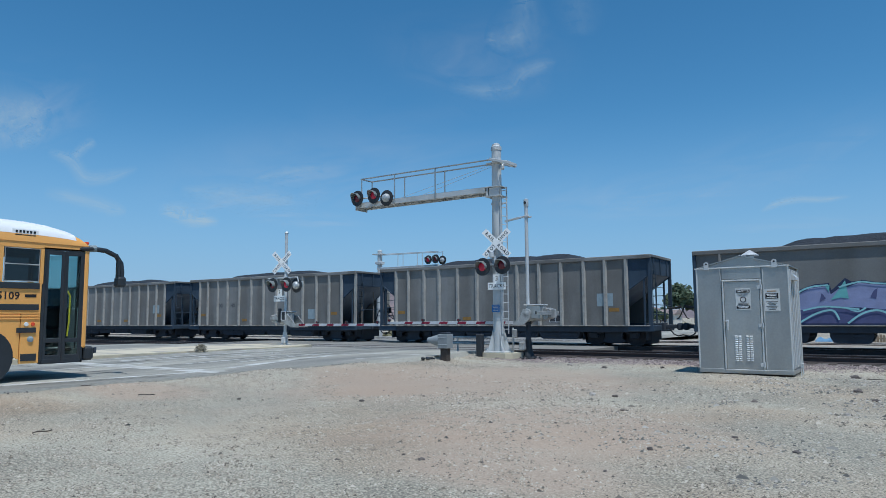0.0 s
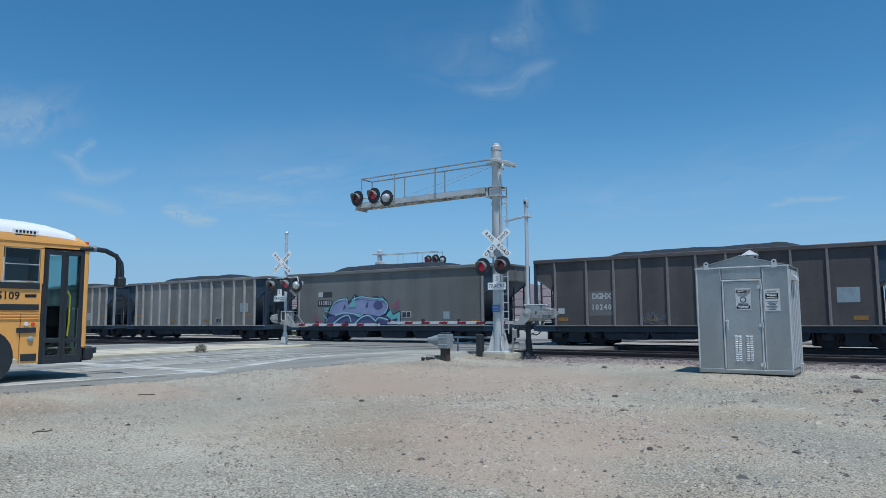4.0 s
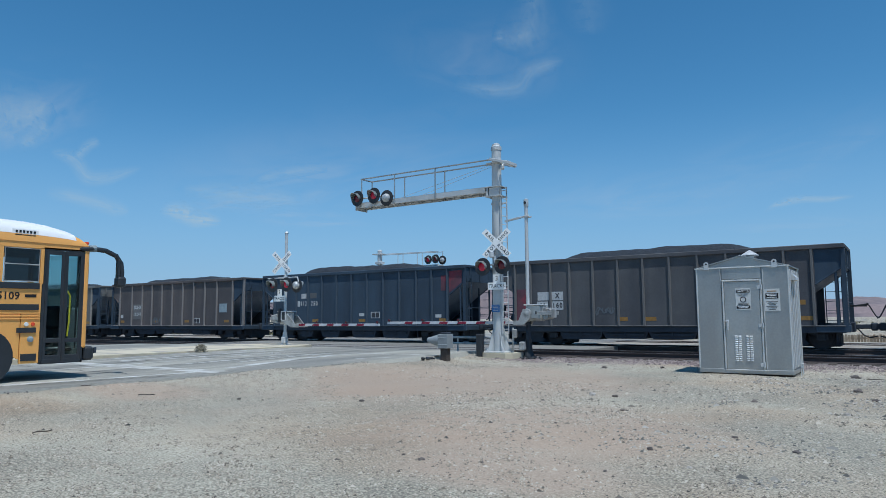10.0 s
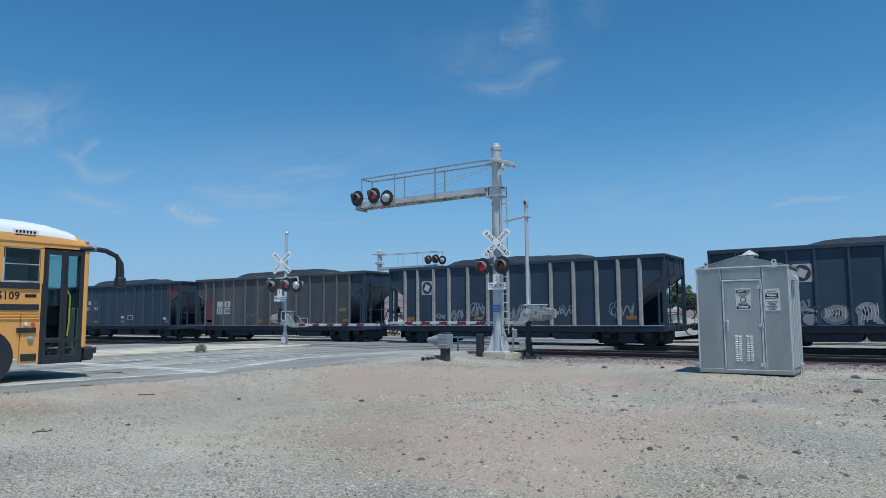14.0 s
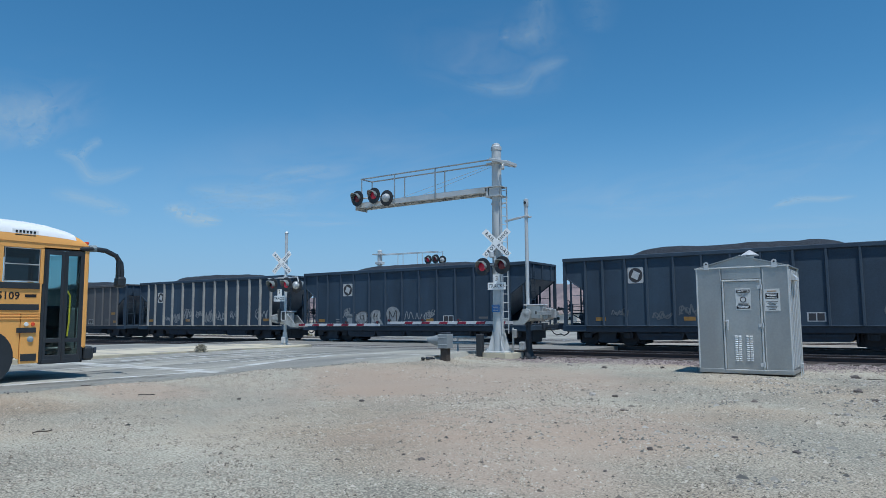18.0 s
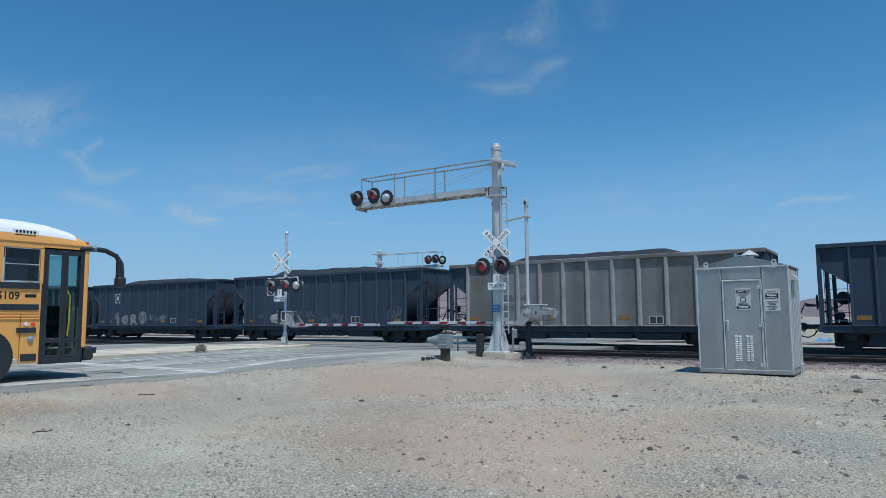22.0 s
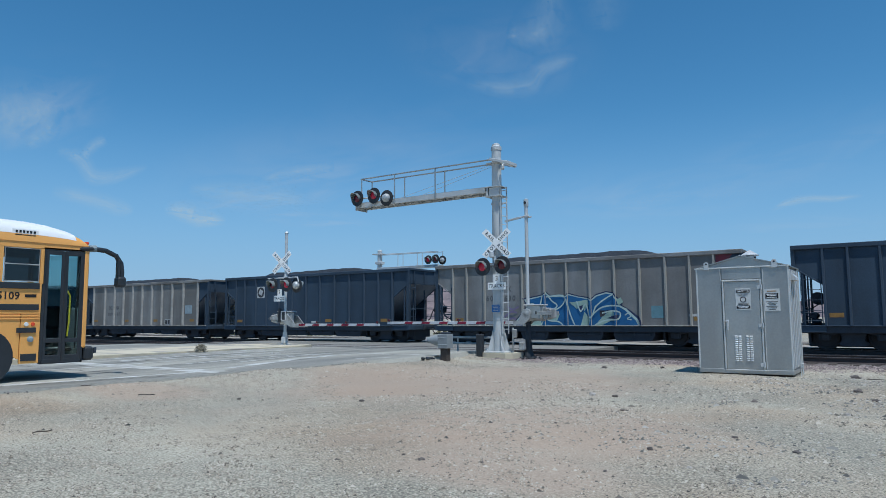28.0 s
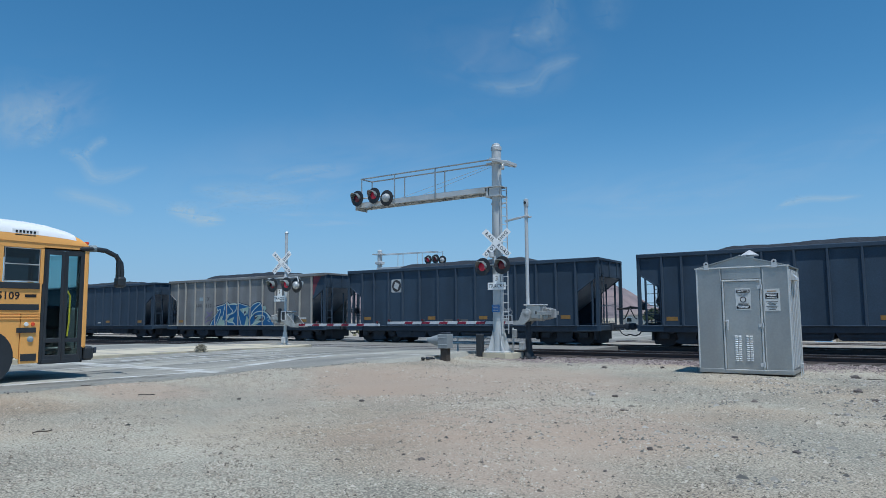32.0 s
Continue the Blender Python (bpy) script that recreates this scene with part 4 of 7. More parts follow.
# scrawls
for k, x, z, w, h in ((4, 3.26, 1.33, 0.55, 0.22), (4, 4.26, 1.42, 0.75, 0.6), (4, 5.45, 1.62, 0.8, 0.75), (4, 6.64, 1.62, 0.65, 0.45), (4, 7.75, 1.5, 0.95, 0.8), (4, 8.95, 1.45, 0.8, 0.5), (4, 10.1, 1.5, 0.75, 0.4), (4, 12.7, 1.55, 0.85, 0.7),
                      (5, 3.4, 1.5, 0.7, 0.5), (5, 8.8, 1.42, 0.6, 0.5), (6, 2.54, 1.4, 0.7, 0.3), (6, 4.31, 1.3, 0.75, 0.35), (6, 5.46, 1.5, 0.75, 0.5), (6, 6.56, 1.47, 0.8, 0.5), (6, 7.68, 1.2, 0.85, 0.3), (6, 8.76, 1.34, 0.7, 0.5),
                      (6, 12.7, 1.5, 0.9, 0.7), (8, 4.41, 1.34, 0.8, 0.4), (8, 5.27, 1.4, 0.7, 0.3), (10, 9.89, 1.58, 0.45, 0.3), (1, 5.6, 1.25, 1.0, 0.45), (2, 1.8, 1.2, 0.6, 0.3), (3, 5.42, 1.5, 0.8, 0.4), (11, 5.5, 1.5, 0.9, 0.5)):
    part("scrawl", tag_scrawl(int(k * 100 + x * 10), x, z, w, h, SHEET_Y - 0.006), M_tag_white if k in (4, 5, 10) else M_tag_faint, CARS[k], "faded white spray scrawl")


def sprayed(k, label, layers, strokes):
    """A sprayed piece: flat painted shapes one over another, then brush lines; where posts stand, their faces are painted too."""
    o, done = None, []
    def low(z):
        return max(z, 0.892) if k in (5, 9) else 0.89 + (max(z, 1.0) - 1.0) * 1.06
    for n, (material, pts) in enumerate(layers):
        sh = Shape().add([(x, SHEET_Y - 0.004 - 0.0025 * n, low(z)) for x, z in pts], [tuple(range(len(pts)))])
        done.append((sh, material))
    for n, (material, width, pts) in enumerate(strokes):
        done.append((Shape().stroke([(x, low(z) + 0.02) for x, z in pts], width, SHEET_Y - 0.004 - 0.0025 * (len(layers) + n)), material))
    for n, (sh, material) in enumerate(done):
        p = part("graffiti" if n == 0 else "graffiti_colour", sh, material, o or CARS[k], label if n == 0 else "")
        o = o or p
    if FLEET[k][1] != "smooth":
        for x in THIN_POSTS:
            for n, (sh, material) in enumerate(done):
                piece = cut(sh, x - 0.044, x + 0.044, SHEET_Y - 0.082 - 0.0015 * n)
                if piece.f:
                    part("graffiti_colour", piece, material, o)


sprayed(0, "lavender and teal outlined spray lettering, unreadable", [
    (M_navy, [(3.01, 1.02), (3.34, 1.81), (3.76, 2.23), (4.31, 2.42), (4.79, 2.45), (4.86, 2.2), (5.31, 2.61), (5.51, 2.48), (5.87, 2.52), (6.32, 2.43), (6.86, 2.47), (7.1, 2.36), (7.23, 2.48), (7.6, 2.18), (7.68, 1.83), (7.98, 1.57), (8.44, 1.75), (8.48, 1.01)]),
    (M_violet, [(3.47, 1.6), (3.76, 2.08), (4.17, 2.29), (4.76, 2.35), (4.83, 2.06), (5.09, 2.25), (5.41, 2.31), (5.74, 2.43), (6.24, 2.36), (7.1, 2.27), (7.48, 2.14), (7.59, 1.86), (7.46, 1.6), (7.07, 1.46), (6.34, 1.54), (5.72, 1.6), (4.81, 1.63), (4.01, 1.5)]),
    (M_indigo, [(3.77, 1.5), (4.55, 1.61), (5.02, 1.58), (5.71, 1.5), (6.59, 1.54), (7.07, 1.41), (7.55, 1.46), (7.78, 1.36), (8.39, 1.63), (8.39, 1.06), (3.18, 1.07), (3.36, 1.45)]),
    (M_indigo, [(6.6, 1.99), (6.71, 2.18), (6.95, 2.25), (7.19, 2.15), (7.28, 1.96), (7.08, 1.79), (6.79, 1.8)]),
    (M_indigo, [(6.05, 1.93), (6.16, 2.15), (6.29, 2.24), (6.23, 1.88)]),
    (M_indigo, [(4.45, 1.79), (4.54, 2.11), (4.67, 1.93)]),
    (M_teal, [(4.82, 1.86), (5.09, 2.22), (5.31, 2.54), (5.39, 1.9), (5.14, 1.95)]),
    (M_teal, [(4.65, 2.36), (4.81, 2.38), (4.78, 2.13)]),
    (M_teal, [(7.12, 2.27), (7.23, 2.43), (7.43, 2.21)]),
    (M_teal, [(7.5, 1.5), (7.8, 1.78), (7.97, 1.5), (8.42, 1.68), (8.44, 1.03), (8.28, 1.03), (8.25, 1.36), (7.87, 1.27)])],
    [(M_aqua, 0.06, [(3.45, 1.62), (3.76, 2.1), (4.2, 2.31), (4.76, 2.36)]), (M_aqua, 0.06, [(5.1, 2.28), (5.74, 2.44), (6.24, 2.38), (7.1, 2.3), (7.5, 2.15), (7.6, 1.86), (7.4, 1.6)]),
     (M_aqua, 0.07, [(3.73, 1.05), (4.33, 1.39), (4.86, 1.49), (5.06, 1.17)]), (M_aqua, 0.07, [(5.32, 1.05), (5.79, 1.38), (6.34, 1.47), (6.94, 1.1)]), (M_aqua, 0.06, [(5.9, 1.57), (5.64, 1.45), (5.28, 1.58)]),
     (M_aqua, 0.06, [(6.8, 1.2), (7.07, 1.37), (7.78, 1.22), (8.35, 1.08)]), (M_aqua, 0.06, [(3.9, 1.5), (4.5, 1.62), (5.02, 1.6), (5.7, 1.52)]), (M_teal, 0.05, [(3.08, 1.88), (3.4, 1.85), (3.1, 1.74), (3.42, 1.68)]),
     (M_teal, 0.06, [(3.05, 1.5), (3.3, 1.3), (3.2, 1.15)]), (M_pink, 0.05, [(2.3, 1.4), (2.42, 1.52), (2.55, 1.4), (2.42, 1.3), (2.56, 1.26)]), (M_pink, 0.05, [(2.6, 1.2), (2.72, 1.3), (2.8, 1.15), (2.65, 1.08)]), (M_pink, 0.05, [(7.75, 1.8), (7.85, 1.97), (8.0, 1.85), (8.1, 2.03), (8.2, 1.84), (8.3, 2.0), (8.4, 1.78)]), (M_pink, 0.05, [(8.2, 2.05), (8.28, 2.2), (8.38, 2.1), (8.2, 2.05)])])
sprayed(9, "large blue spray lettering with pale halo and dark outline, unreadable", [
    (M_navy, [(4.77, 1.42), (5.09, 1.79), (4.88, 2.14), (5.91, 2.3), (6.06, 2.42), (6.31, 2.25), (6.82, 2.28), (7.04, 2.22), (7.15, 2.34), (7.59, 2.22), (8.1, 2.13), (8.22, 2.06), (8.46, 2.25), (8.93, 2.37), (9.27, 2.31), (9.41, 2.11), (9.7, 1.88), (9.6, 1.75), (9.9, 1.59), (10.4, 1.2), (10.5, 0.8), (4.3, 0.8), (4.45, 1.1)]),
    (M_pale, [(4.8, 1.39), (5.15, 1.78), (4.97, 2.08), (5.91, 2.25), (6.07, 2.36), (6.31, 2.2), (6.81, 2.23), (7.03, 2.16), (7.16, 2.29), (7.59, 2.17), (8.1, 2.08), (8.23, 2.01), (8.47, 2.2), (8.93, 2.32), (9.24, 2.25), (9.36, 2.08), (9.63, 1.87), (9.52, 1.76), (9.84, 1.57), (10.3, 1.15), (10.4, 0.8), (4.4, 0.8), (4.55, 1.12)]),
    (M_blue, [(4.85, 1.37), (5.21, 1.76), (5.05, 2.04), (5.91, 2.2), (6.08, 2.31), (6.31, 2.16), (6.81, 2.18), (7.03, 2.11), (7.18, 2.23), (7.59, 2.13), (8.1, 2.03), (8.23, 1.95), (8.49, 2.14), (8.92, 2.26), (9.22, 2.2), (9.3, 2.05), (9.48, 1.88), (9.43, 1.73), (9.76, 1.52), (10.2, 1.1), (10.3, 0.8), (4.52, 0.8), (4.62, 1.12)]),
    (M_mint, [(5.04, 0.86), (5.52, 1.52), (5.61, 1.41), (5.64, 1.2), (5.8, 1.25), (5.84, 0.86)]),
    (M_mint, [(6.18, 1.19), (6.37, 1.3), (6.75, 1.41), (6.6, 1.08), (6.25, 1.07)]),
    (M_mint, [(7.22, 1.91), (7.58, 1.94), (8.08, 2.02), (8.12, 1.82), (7.92, 1.5), (7.83, 1.74), (7.57, 1.62)]),
    (M_mint, [(7.74, 0.86), (7.92, 1.49), (8.2, 1.14), (8.13, 0.86)]),
    (M_mint, [(8.41, 0.86), (8.73, 1.26), (9.05, 1.49), (9.24, 1.47), (9.34, 1.2), (8.72, 0.87)]),
    (M_mint, [(9.37, 1.98), (9.58, 2.08), (9.69, 1.87), (9.46, 1.75)]),
    (M_navy, [(7.62, 1.72), (7.86, 1.78), (7.8, 1.5)]), (M_navy, [(8.95, 1.2), (9.4, 1.16), (9.5, 1.35), (9.2, 1.3)])],
    [(M_pale, 0.06, [(5.09, 1.79), (5.47, 1.83), (5.23, 1.29), (5.0, 0.88)]), (M_pale, 0.06, [(5.91, 2.25), (5.68, 1.41), (5.52, 1.3), (5.62, 1.2)]), (M_pale, 0.06, [(6.06, 2.36), (6.36, 1.99), (6.63, 1.74), (6.23, 1.44), (5.82, 0.86)]),
     (M_pale, 0.06, [(6.1, 2.16), (6.81, 2.22), (7.03, 2.09), (6.92, 1.82), (6.62, 1.6), (6.16, 1.51), (6.17, 1.12), (6.69, 1.04), (6.89, 0.87)]), (M_pale, 0.06, [(7.08, 2.06), (7.24, 1.43), (7.46, 0.87)]),
     (M_pale, 0.06, [(7.58, 1.94), (7.76, 1.49), (8.01, 1.8), (8.2, 1.19), (8.46, 1.73)]), (M_pale, 0.06, [(9.26, 2.22), (8.76, 1.93), (8.44, 1.65), (8.33, 1.33)]), (M_pale, 0.06, [(8.35, 1.38), (8.75, 1.65), (9.36, 1.71), (9.86, 1.54)]),
     (M_pale, 0.06, [(8.41, 0.87), (8.88, 1.09), (9.45, 1.14), (9.54, 1.41), (9.2, 1.49), (8.74, 1.4)]), (M_pale, 0.04, [(9.75, 1.3), (9.9, 1.38), (10.0, 1.25), (9.85, 1.15), (10.05, 1.1)]),
     (M_purple, 0.09, [(3.95, 1.25), (4.3, 1.5), (4.6, 1.45)]), (M_purple, 0.09, [(4.0, 1.05), (4.35, 1.2), (4.55, 1.15)]), (M_purple, 0.09, [(4.1, 1.75), (4.4, 1.6), (4.7, 1.75)])])
boxed(9, 8.88, 1.4)
def round_patch(cx, cz, rx, rz, n=22, wob=0.06):
    """The rim of a hand-sprayed round shape."""
    return [(cx + rx * math.cos(a) * (1 + wob * math.sin(3 * a + cx)), cz + rz * math.sin(a) * (1 + wob * math.cos(2 * a + cx))) for a in np.linspace(0, 2 * math.pi, n + 1)[:-1]]


hatch = [(M_letter_white, 0.03, [(4.0 + 0.11 * i, 1.12 + 0.05 * (i % 3)), (4.08 + 0.1 * i, 1.32), (4.02 + 0.11 * i, 1.5 - 0.04 * (i % 2))]) for i in range(7)]
hatch += [(M_letter_white, 0.03, [(5.12 + 0.1 * i, 1.0 + 0.06 * (i % 2)), (5.18 + 0.1 * i, 1.3), (5.1 + 0.11 * i, 1.55 + 0.05 * (i % 3))]) for i in range(6)]
sprayed(5, "faded white bubble lettering, unreadable", [
    (M_tag_white, round_patch(4.38, 1.29, 0.48, 0.37)),
    (M_tag_white, round_patch(5.33, 1.4, 0.34, 0.33)), (M_tag_white, [(5.04, 0.9), (5.02, 1.5), (5.3, 1.55), (5.36, 1.2), (5.62, 0.95), (5.86, 0.92), (5.6, 1.3), (5.4, 1.36), (5.24, 1.15), (5.22, 0.9)]),
    (M_tag_white, round_patch(6.5, 1.42, 0.44, 0.48)), (M_tag_white, round_patch(3.52, 1.14, 0.24, 0.24))],
    [(M_patch_dark, 0.07, round_patch(4.4, 1.3, 0.13, 0.1, 9) + [(4.53, 1.3)]), (M_patch_dark, 0.03, round_patch(4.38, 1.29, 0.43, 0.33, 14) + [(4.81, 1.29)]),
     (M_patch_dark, 0.06, round_patch(5.34, 1.42, 0.1, 0.09, 8) + [(5.44, 1.42)]), (M_patch_dark, 0.05, [(6.3, 1.1), (6.28, 1.6), (6.5, 1.3), (6.72, 1.65), (6.74, 1.1)]),
     (M_tag_white, 0.05, [(3.3, 1.56), (3.22, 1.62), (3.34, 1.78), (3.34, 1.5)]), (M_tag_white, 0.05, [(3.46, 1.76), (3.52, 1.8), (3.52, 1.55)]), (M_tag_white, 0.08, [(3.26, 1.42), (3.5, 1.46), (3.78, 1.36)]),
     (M_tag_white, 0.05, [(2.5, 1.2), (2.78, 1.2)]), (M_tag_white, 0.05, [(2.52, 1.06), (2.8, 1.06)]),
     (M_tag_white, 0.04, [(7.3, 1.15), (7.42, 1.6), (7.55, 1.2), (7.68, 1.55), (7.85, 1.2)]), (M_tag_white, 0.04, [(8.0, 1.2), (8.1, 1.5), (8.25, 1.2), (8.4, 1.45)])] + hatch)

# ---------------------------------------------------------------- crossing signals
M_lens = glow("red_signal_lens", (0.13, 0.014, 0.025), 0.02)
M_lens_lit = glow("lit_red_signal_lens", (0.42, 0.02, 0.05), 0.15)
M_box_grey = mat("dull_grey_enamel", (0.27, 0.29, 0.295), 0.5, 0.1, vary=0.15, scale=5, fine=40, bump=0.05)
M_cast = mat("weathered_cast_housing", (0.42, 0.43, 0.42), 0.55, 0.3, vary=0.2, scale=5, fine=40, bump=0.15, second=(0.27, 0.27, 0.26), second_amount=0.35)
# Black hoods made grey: the sunlight on their insides is put into the colour.
M_hood = mat("sunlit_hood_grey", (0.2, 0.225, 0.225), 0.45, vary=0.3, scale=9, bump=0.05)
M_lampback = mat("lamp_housing_aluminium", (0.55, 0.56, 0.55), 0.45, 0.5, vary=0.1, bump=0.03)
M_sign_text = mat("black_sign_paint", (0.015, 0.015, 0.016), 0.6, vary=0.1, bump=0.0)


def signal_lamp(parent, x, y, z, way=-1, lit=False, turn=0.0):
    """A round crossing light: backing disc, hood, lens, housing; way -1 faces -Y."""
    m = pose(x, y, z, 0, 0, turn) @ (pose(0, 0, 0) if way < 0 else pose(0, 0, 0, 0, 0, 180))
    disc = part("signal_lamp", Shape().lathe([(0, 0.305), (0.012, 0.31), (0.02, 0.29)], (0, 0, 0), (0, 1, 0), 24), M_black, parent, "black round crossing light with a red lens", True)
    disc.matrix_basis = m
    hood = Shape()
    n = 16
    v = []
    for i in range(n + 1):
        a = math.pi * (-0.12 + 1.24 * i / n)
        for d, r in ((0, 0.165), (-0.30 * (0.5 + 0.5 * math.sin(max(0.0, min(math.pi, a)))), 0.175)):
            v += [(r * math.cos(a), d - 0.004, r * math.sin(a)), ((r + 0.006) * math.cos(a), d - 0.004, (r + 0.006) * math.sin(a))]
    f = []
    for i in range(n):
        o = i * 4
        f += [(o, o + 4, o + 6, o + 2), (o + 1, o + 3, o + 7, o + 5), (o + 2, o + 6, o + 7, o + 3)]
    hood.add(v, f)
    part("hood", hood, M_hood, disc)
    part("lens", Shape().lathe([(-0.045, 0.03), (-0.04, 0.09), (-0.025, 0.13), (-0.006, 0.15)], (0, 0, 0), (0, 1, 0), 20), M_lens_lit if lit else M_lens, disc, "red lens", True)
    part("housing", Shape().lathe([(0.02, 0.17), (0.08, 0.165), (0.17, 0.12), (0.2, 0.05)], (0, 0, 0), (0, 1, 0), 18), M_lampback, disc, "grey cast housing", True)
    part("visor_clip", Shape().cbox((0, -0.15, 0.17), (0.12, 0.3, 0.012), 0.004), M_galv_bright, disc)
    return disc


def crossbuck(parent, x, y, z, blade=1.26, bold=0.01, turn=13):
    sign = part("crossbuck", Shape().cyl((x, y + 0.012, z), (x, y + 0.06, z), 0.05, 10), M_galv_bright, parent, "white X-shaped railroad crossing sign")
    for a, text, d in ((45, "CROSSING", 0.0), (-45, "RAILROAD", -0.006)):
        b = part("blade", Shape().cbox((0, 0, 0), (blade, 0.004, 0.22), 0.001), M_white, sign)
        b.matrix_basis = pose(x, y + d, z, 0, 0, turn) @ pose(0, 0, 0, 0, -a, 0)
        for w, dx in ((text[:4], -0.32), (text[4:], 0.32)):
            letters("lettering", w, 0.165, M_sign_text, sign, b.matrix_basis @ pose(dx * blade / 1.22, -0.004, 0, 90, 0, 0), 0.001, wide=1.0, bold=bold, space=1.25)


def tracks_sign(parent, x, y, z):
    s = part("tracks_sign", Shape().cbox((x, y, z + 0.26), (0.26, 0.006, 0.28), 0.002), M_white, parent, "white sign reading 3 over TRACKS")
    letters("numeral", "3", 0.24, M_sign_text, s, facing(x, y - 0.005, z + 0.26), 0.001)
    part("sign_plate", Shape().cbox((x, y - 0.004, z), (0.70, 0.006, 0.25), 0.002), M_white, s)
    letters("lettering", "TRACKS", 0.17, M_sign_text, s, facing(x, y - 0.009, z), 0.001)


def striped_arm(parent, x0, x1, y, z):
    """A gate arm: a slim tapered beam in red and white sheeting, with three small lights on top."""
    s = 1 if x1 > x0 else -1
    arm = part("gate_arm", Shape().cbox(((x0 + x1) / 2, y, z), (abs(x1 - x0), 0.03, 0.10), 0.005), M_arm_white, parent, "red and white striped gate arm, lowered")
    n = int(abs(x1 - x0) / 0.8)
    for i in range(n):
        xa = x0 + s * (0.3 + i * 0.8)
        part("red_band", Shape().prism([(xa, z - 0.045), (xa + 0.37, z - 0.045), (xa + 0.41, z + 0.045), (xa + 0.04, z + 0.045)], 1, y - 0.019, y + 0.019), M_red_sheet, arm)
    for d in (0.1, 1.7, 3.3):
        xa = x1 - s * d
        lamp = part("arm_lamp", Shape().cyl((xa, y - 0.05, z + 0.1), (xa, y + 0.05, z + 0.1), 0.05, 12).box((xa, y, z + 0.06), (0.04, 0.04, 0.05)), M_black, arm)
        part("arm_lens", Shape().cyl((xa, y - 0.056, z + 0.1), (xa, y - 0.05, z + 0.1), 0.04, 12), M_lens, arm)


def gate_machine(parent, x, y, z, s, reach=0.95, pitch=0.13):
    """The gate's motor box with its arm bracket on side s and the counterweights on the other."""
    box = part("motor_box", Shape().cbox((x - s * 0.02, y, z), (0.66, 0.42, 0.56), 0.09), M_cast, parent, "grey galvanised gate motor housing")
    part("box_lid", Shape().cbox((x - s * 0.02, y - 0.21, z + 0.02), (0.5, 0.03, 0.4), 0.02), M_galv, box)
    part("latch", Shape().cbox((x + 0.12, y - 0.235, z), (0.04, 0.03, 0.1), 0.005).cbox((x - 0.12, y - 0.235, z), (0.04, 0.03, 0.1), 0.005), M_black, box)
    part("lid_ridge", Shape().cbox((x, y, z + 0.265), (0.7, 0.44, 0.04), 0.015), M_galv_bright, box)
    part("shaft_cover", Shape().lathe([(0, 0.17), (0.05, 0.165), (0.08, 0.1), (0.1, 0.03)], (x + s * 0.22, y - 0.2, z - 0.02), (0, -1, 0), 16), M_cast, box, smooth=True)
    for d in (-0.26, 0.26):
        part("arm_bracket", Shape().prism([(x + s * 0.1, z + 0.1), (x + s * 0.35, z + 0.12), (x + s * (reach - 0.2), z - 0.26), (x + s * reach, z - 0.26), (x + s * reach, z - 0.4), (x + s * (reach - 0.4), z - 0.4), (x + s * 0.1, z - 0.2)], 1, y + d - 0.02, y + d + 0.02), M_cast, parent)
        part("counterweight_arm", Shape().cbox((x - s * 0.48, y + d, z - 0.02), (0.5, 0.03, 0.12), 0.01), M_cast, parent)
    for i in range(3):
        part("counterweight", Shape().cbox((x - s * (0.42 + i * pitch), y, z - 0.03), (pitch - 0.01, 0.46, 0.4 - 0.05 * i), 0.03), M_cast, parent, "flat steel counterweight")


def junction_base(parent, x, y, z, h=0.55):
    part("base_casting", Shape().lathe([(0, 0.2), (0.04, 0.2), (0.06, 0.15), (h * 0.7, 0.1), (h, 0.085)], (x, y, z), (0, 0, 1), 14).cbox((x, y, z + 0.02), (0.42, 0.42, 0.04), 0.01)
         .cbox((x + 0.1, y - 0.15, z + 0.2), (0.2, 0.16, 0.26), 0.02), M_galv_bright, parent, smooth=True)


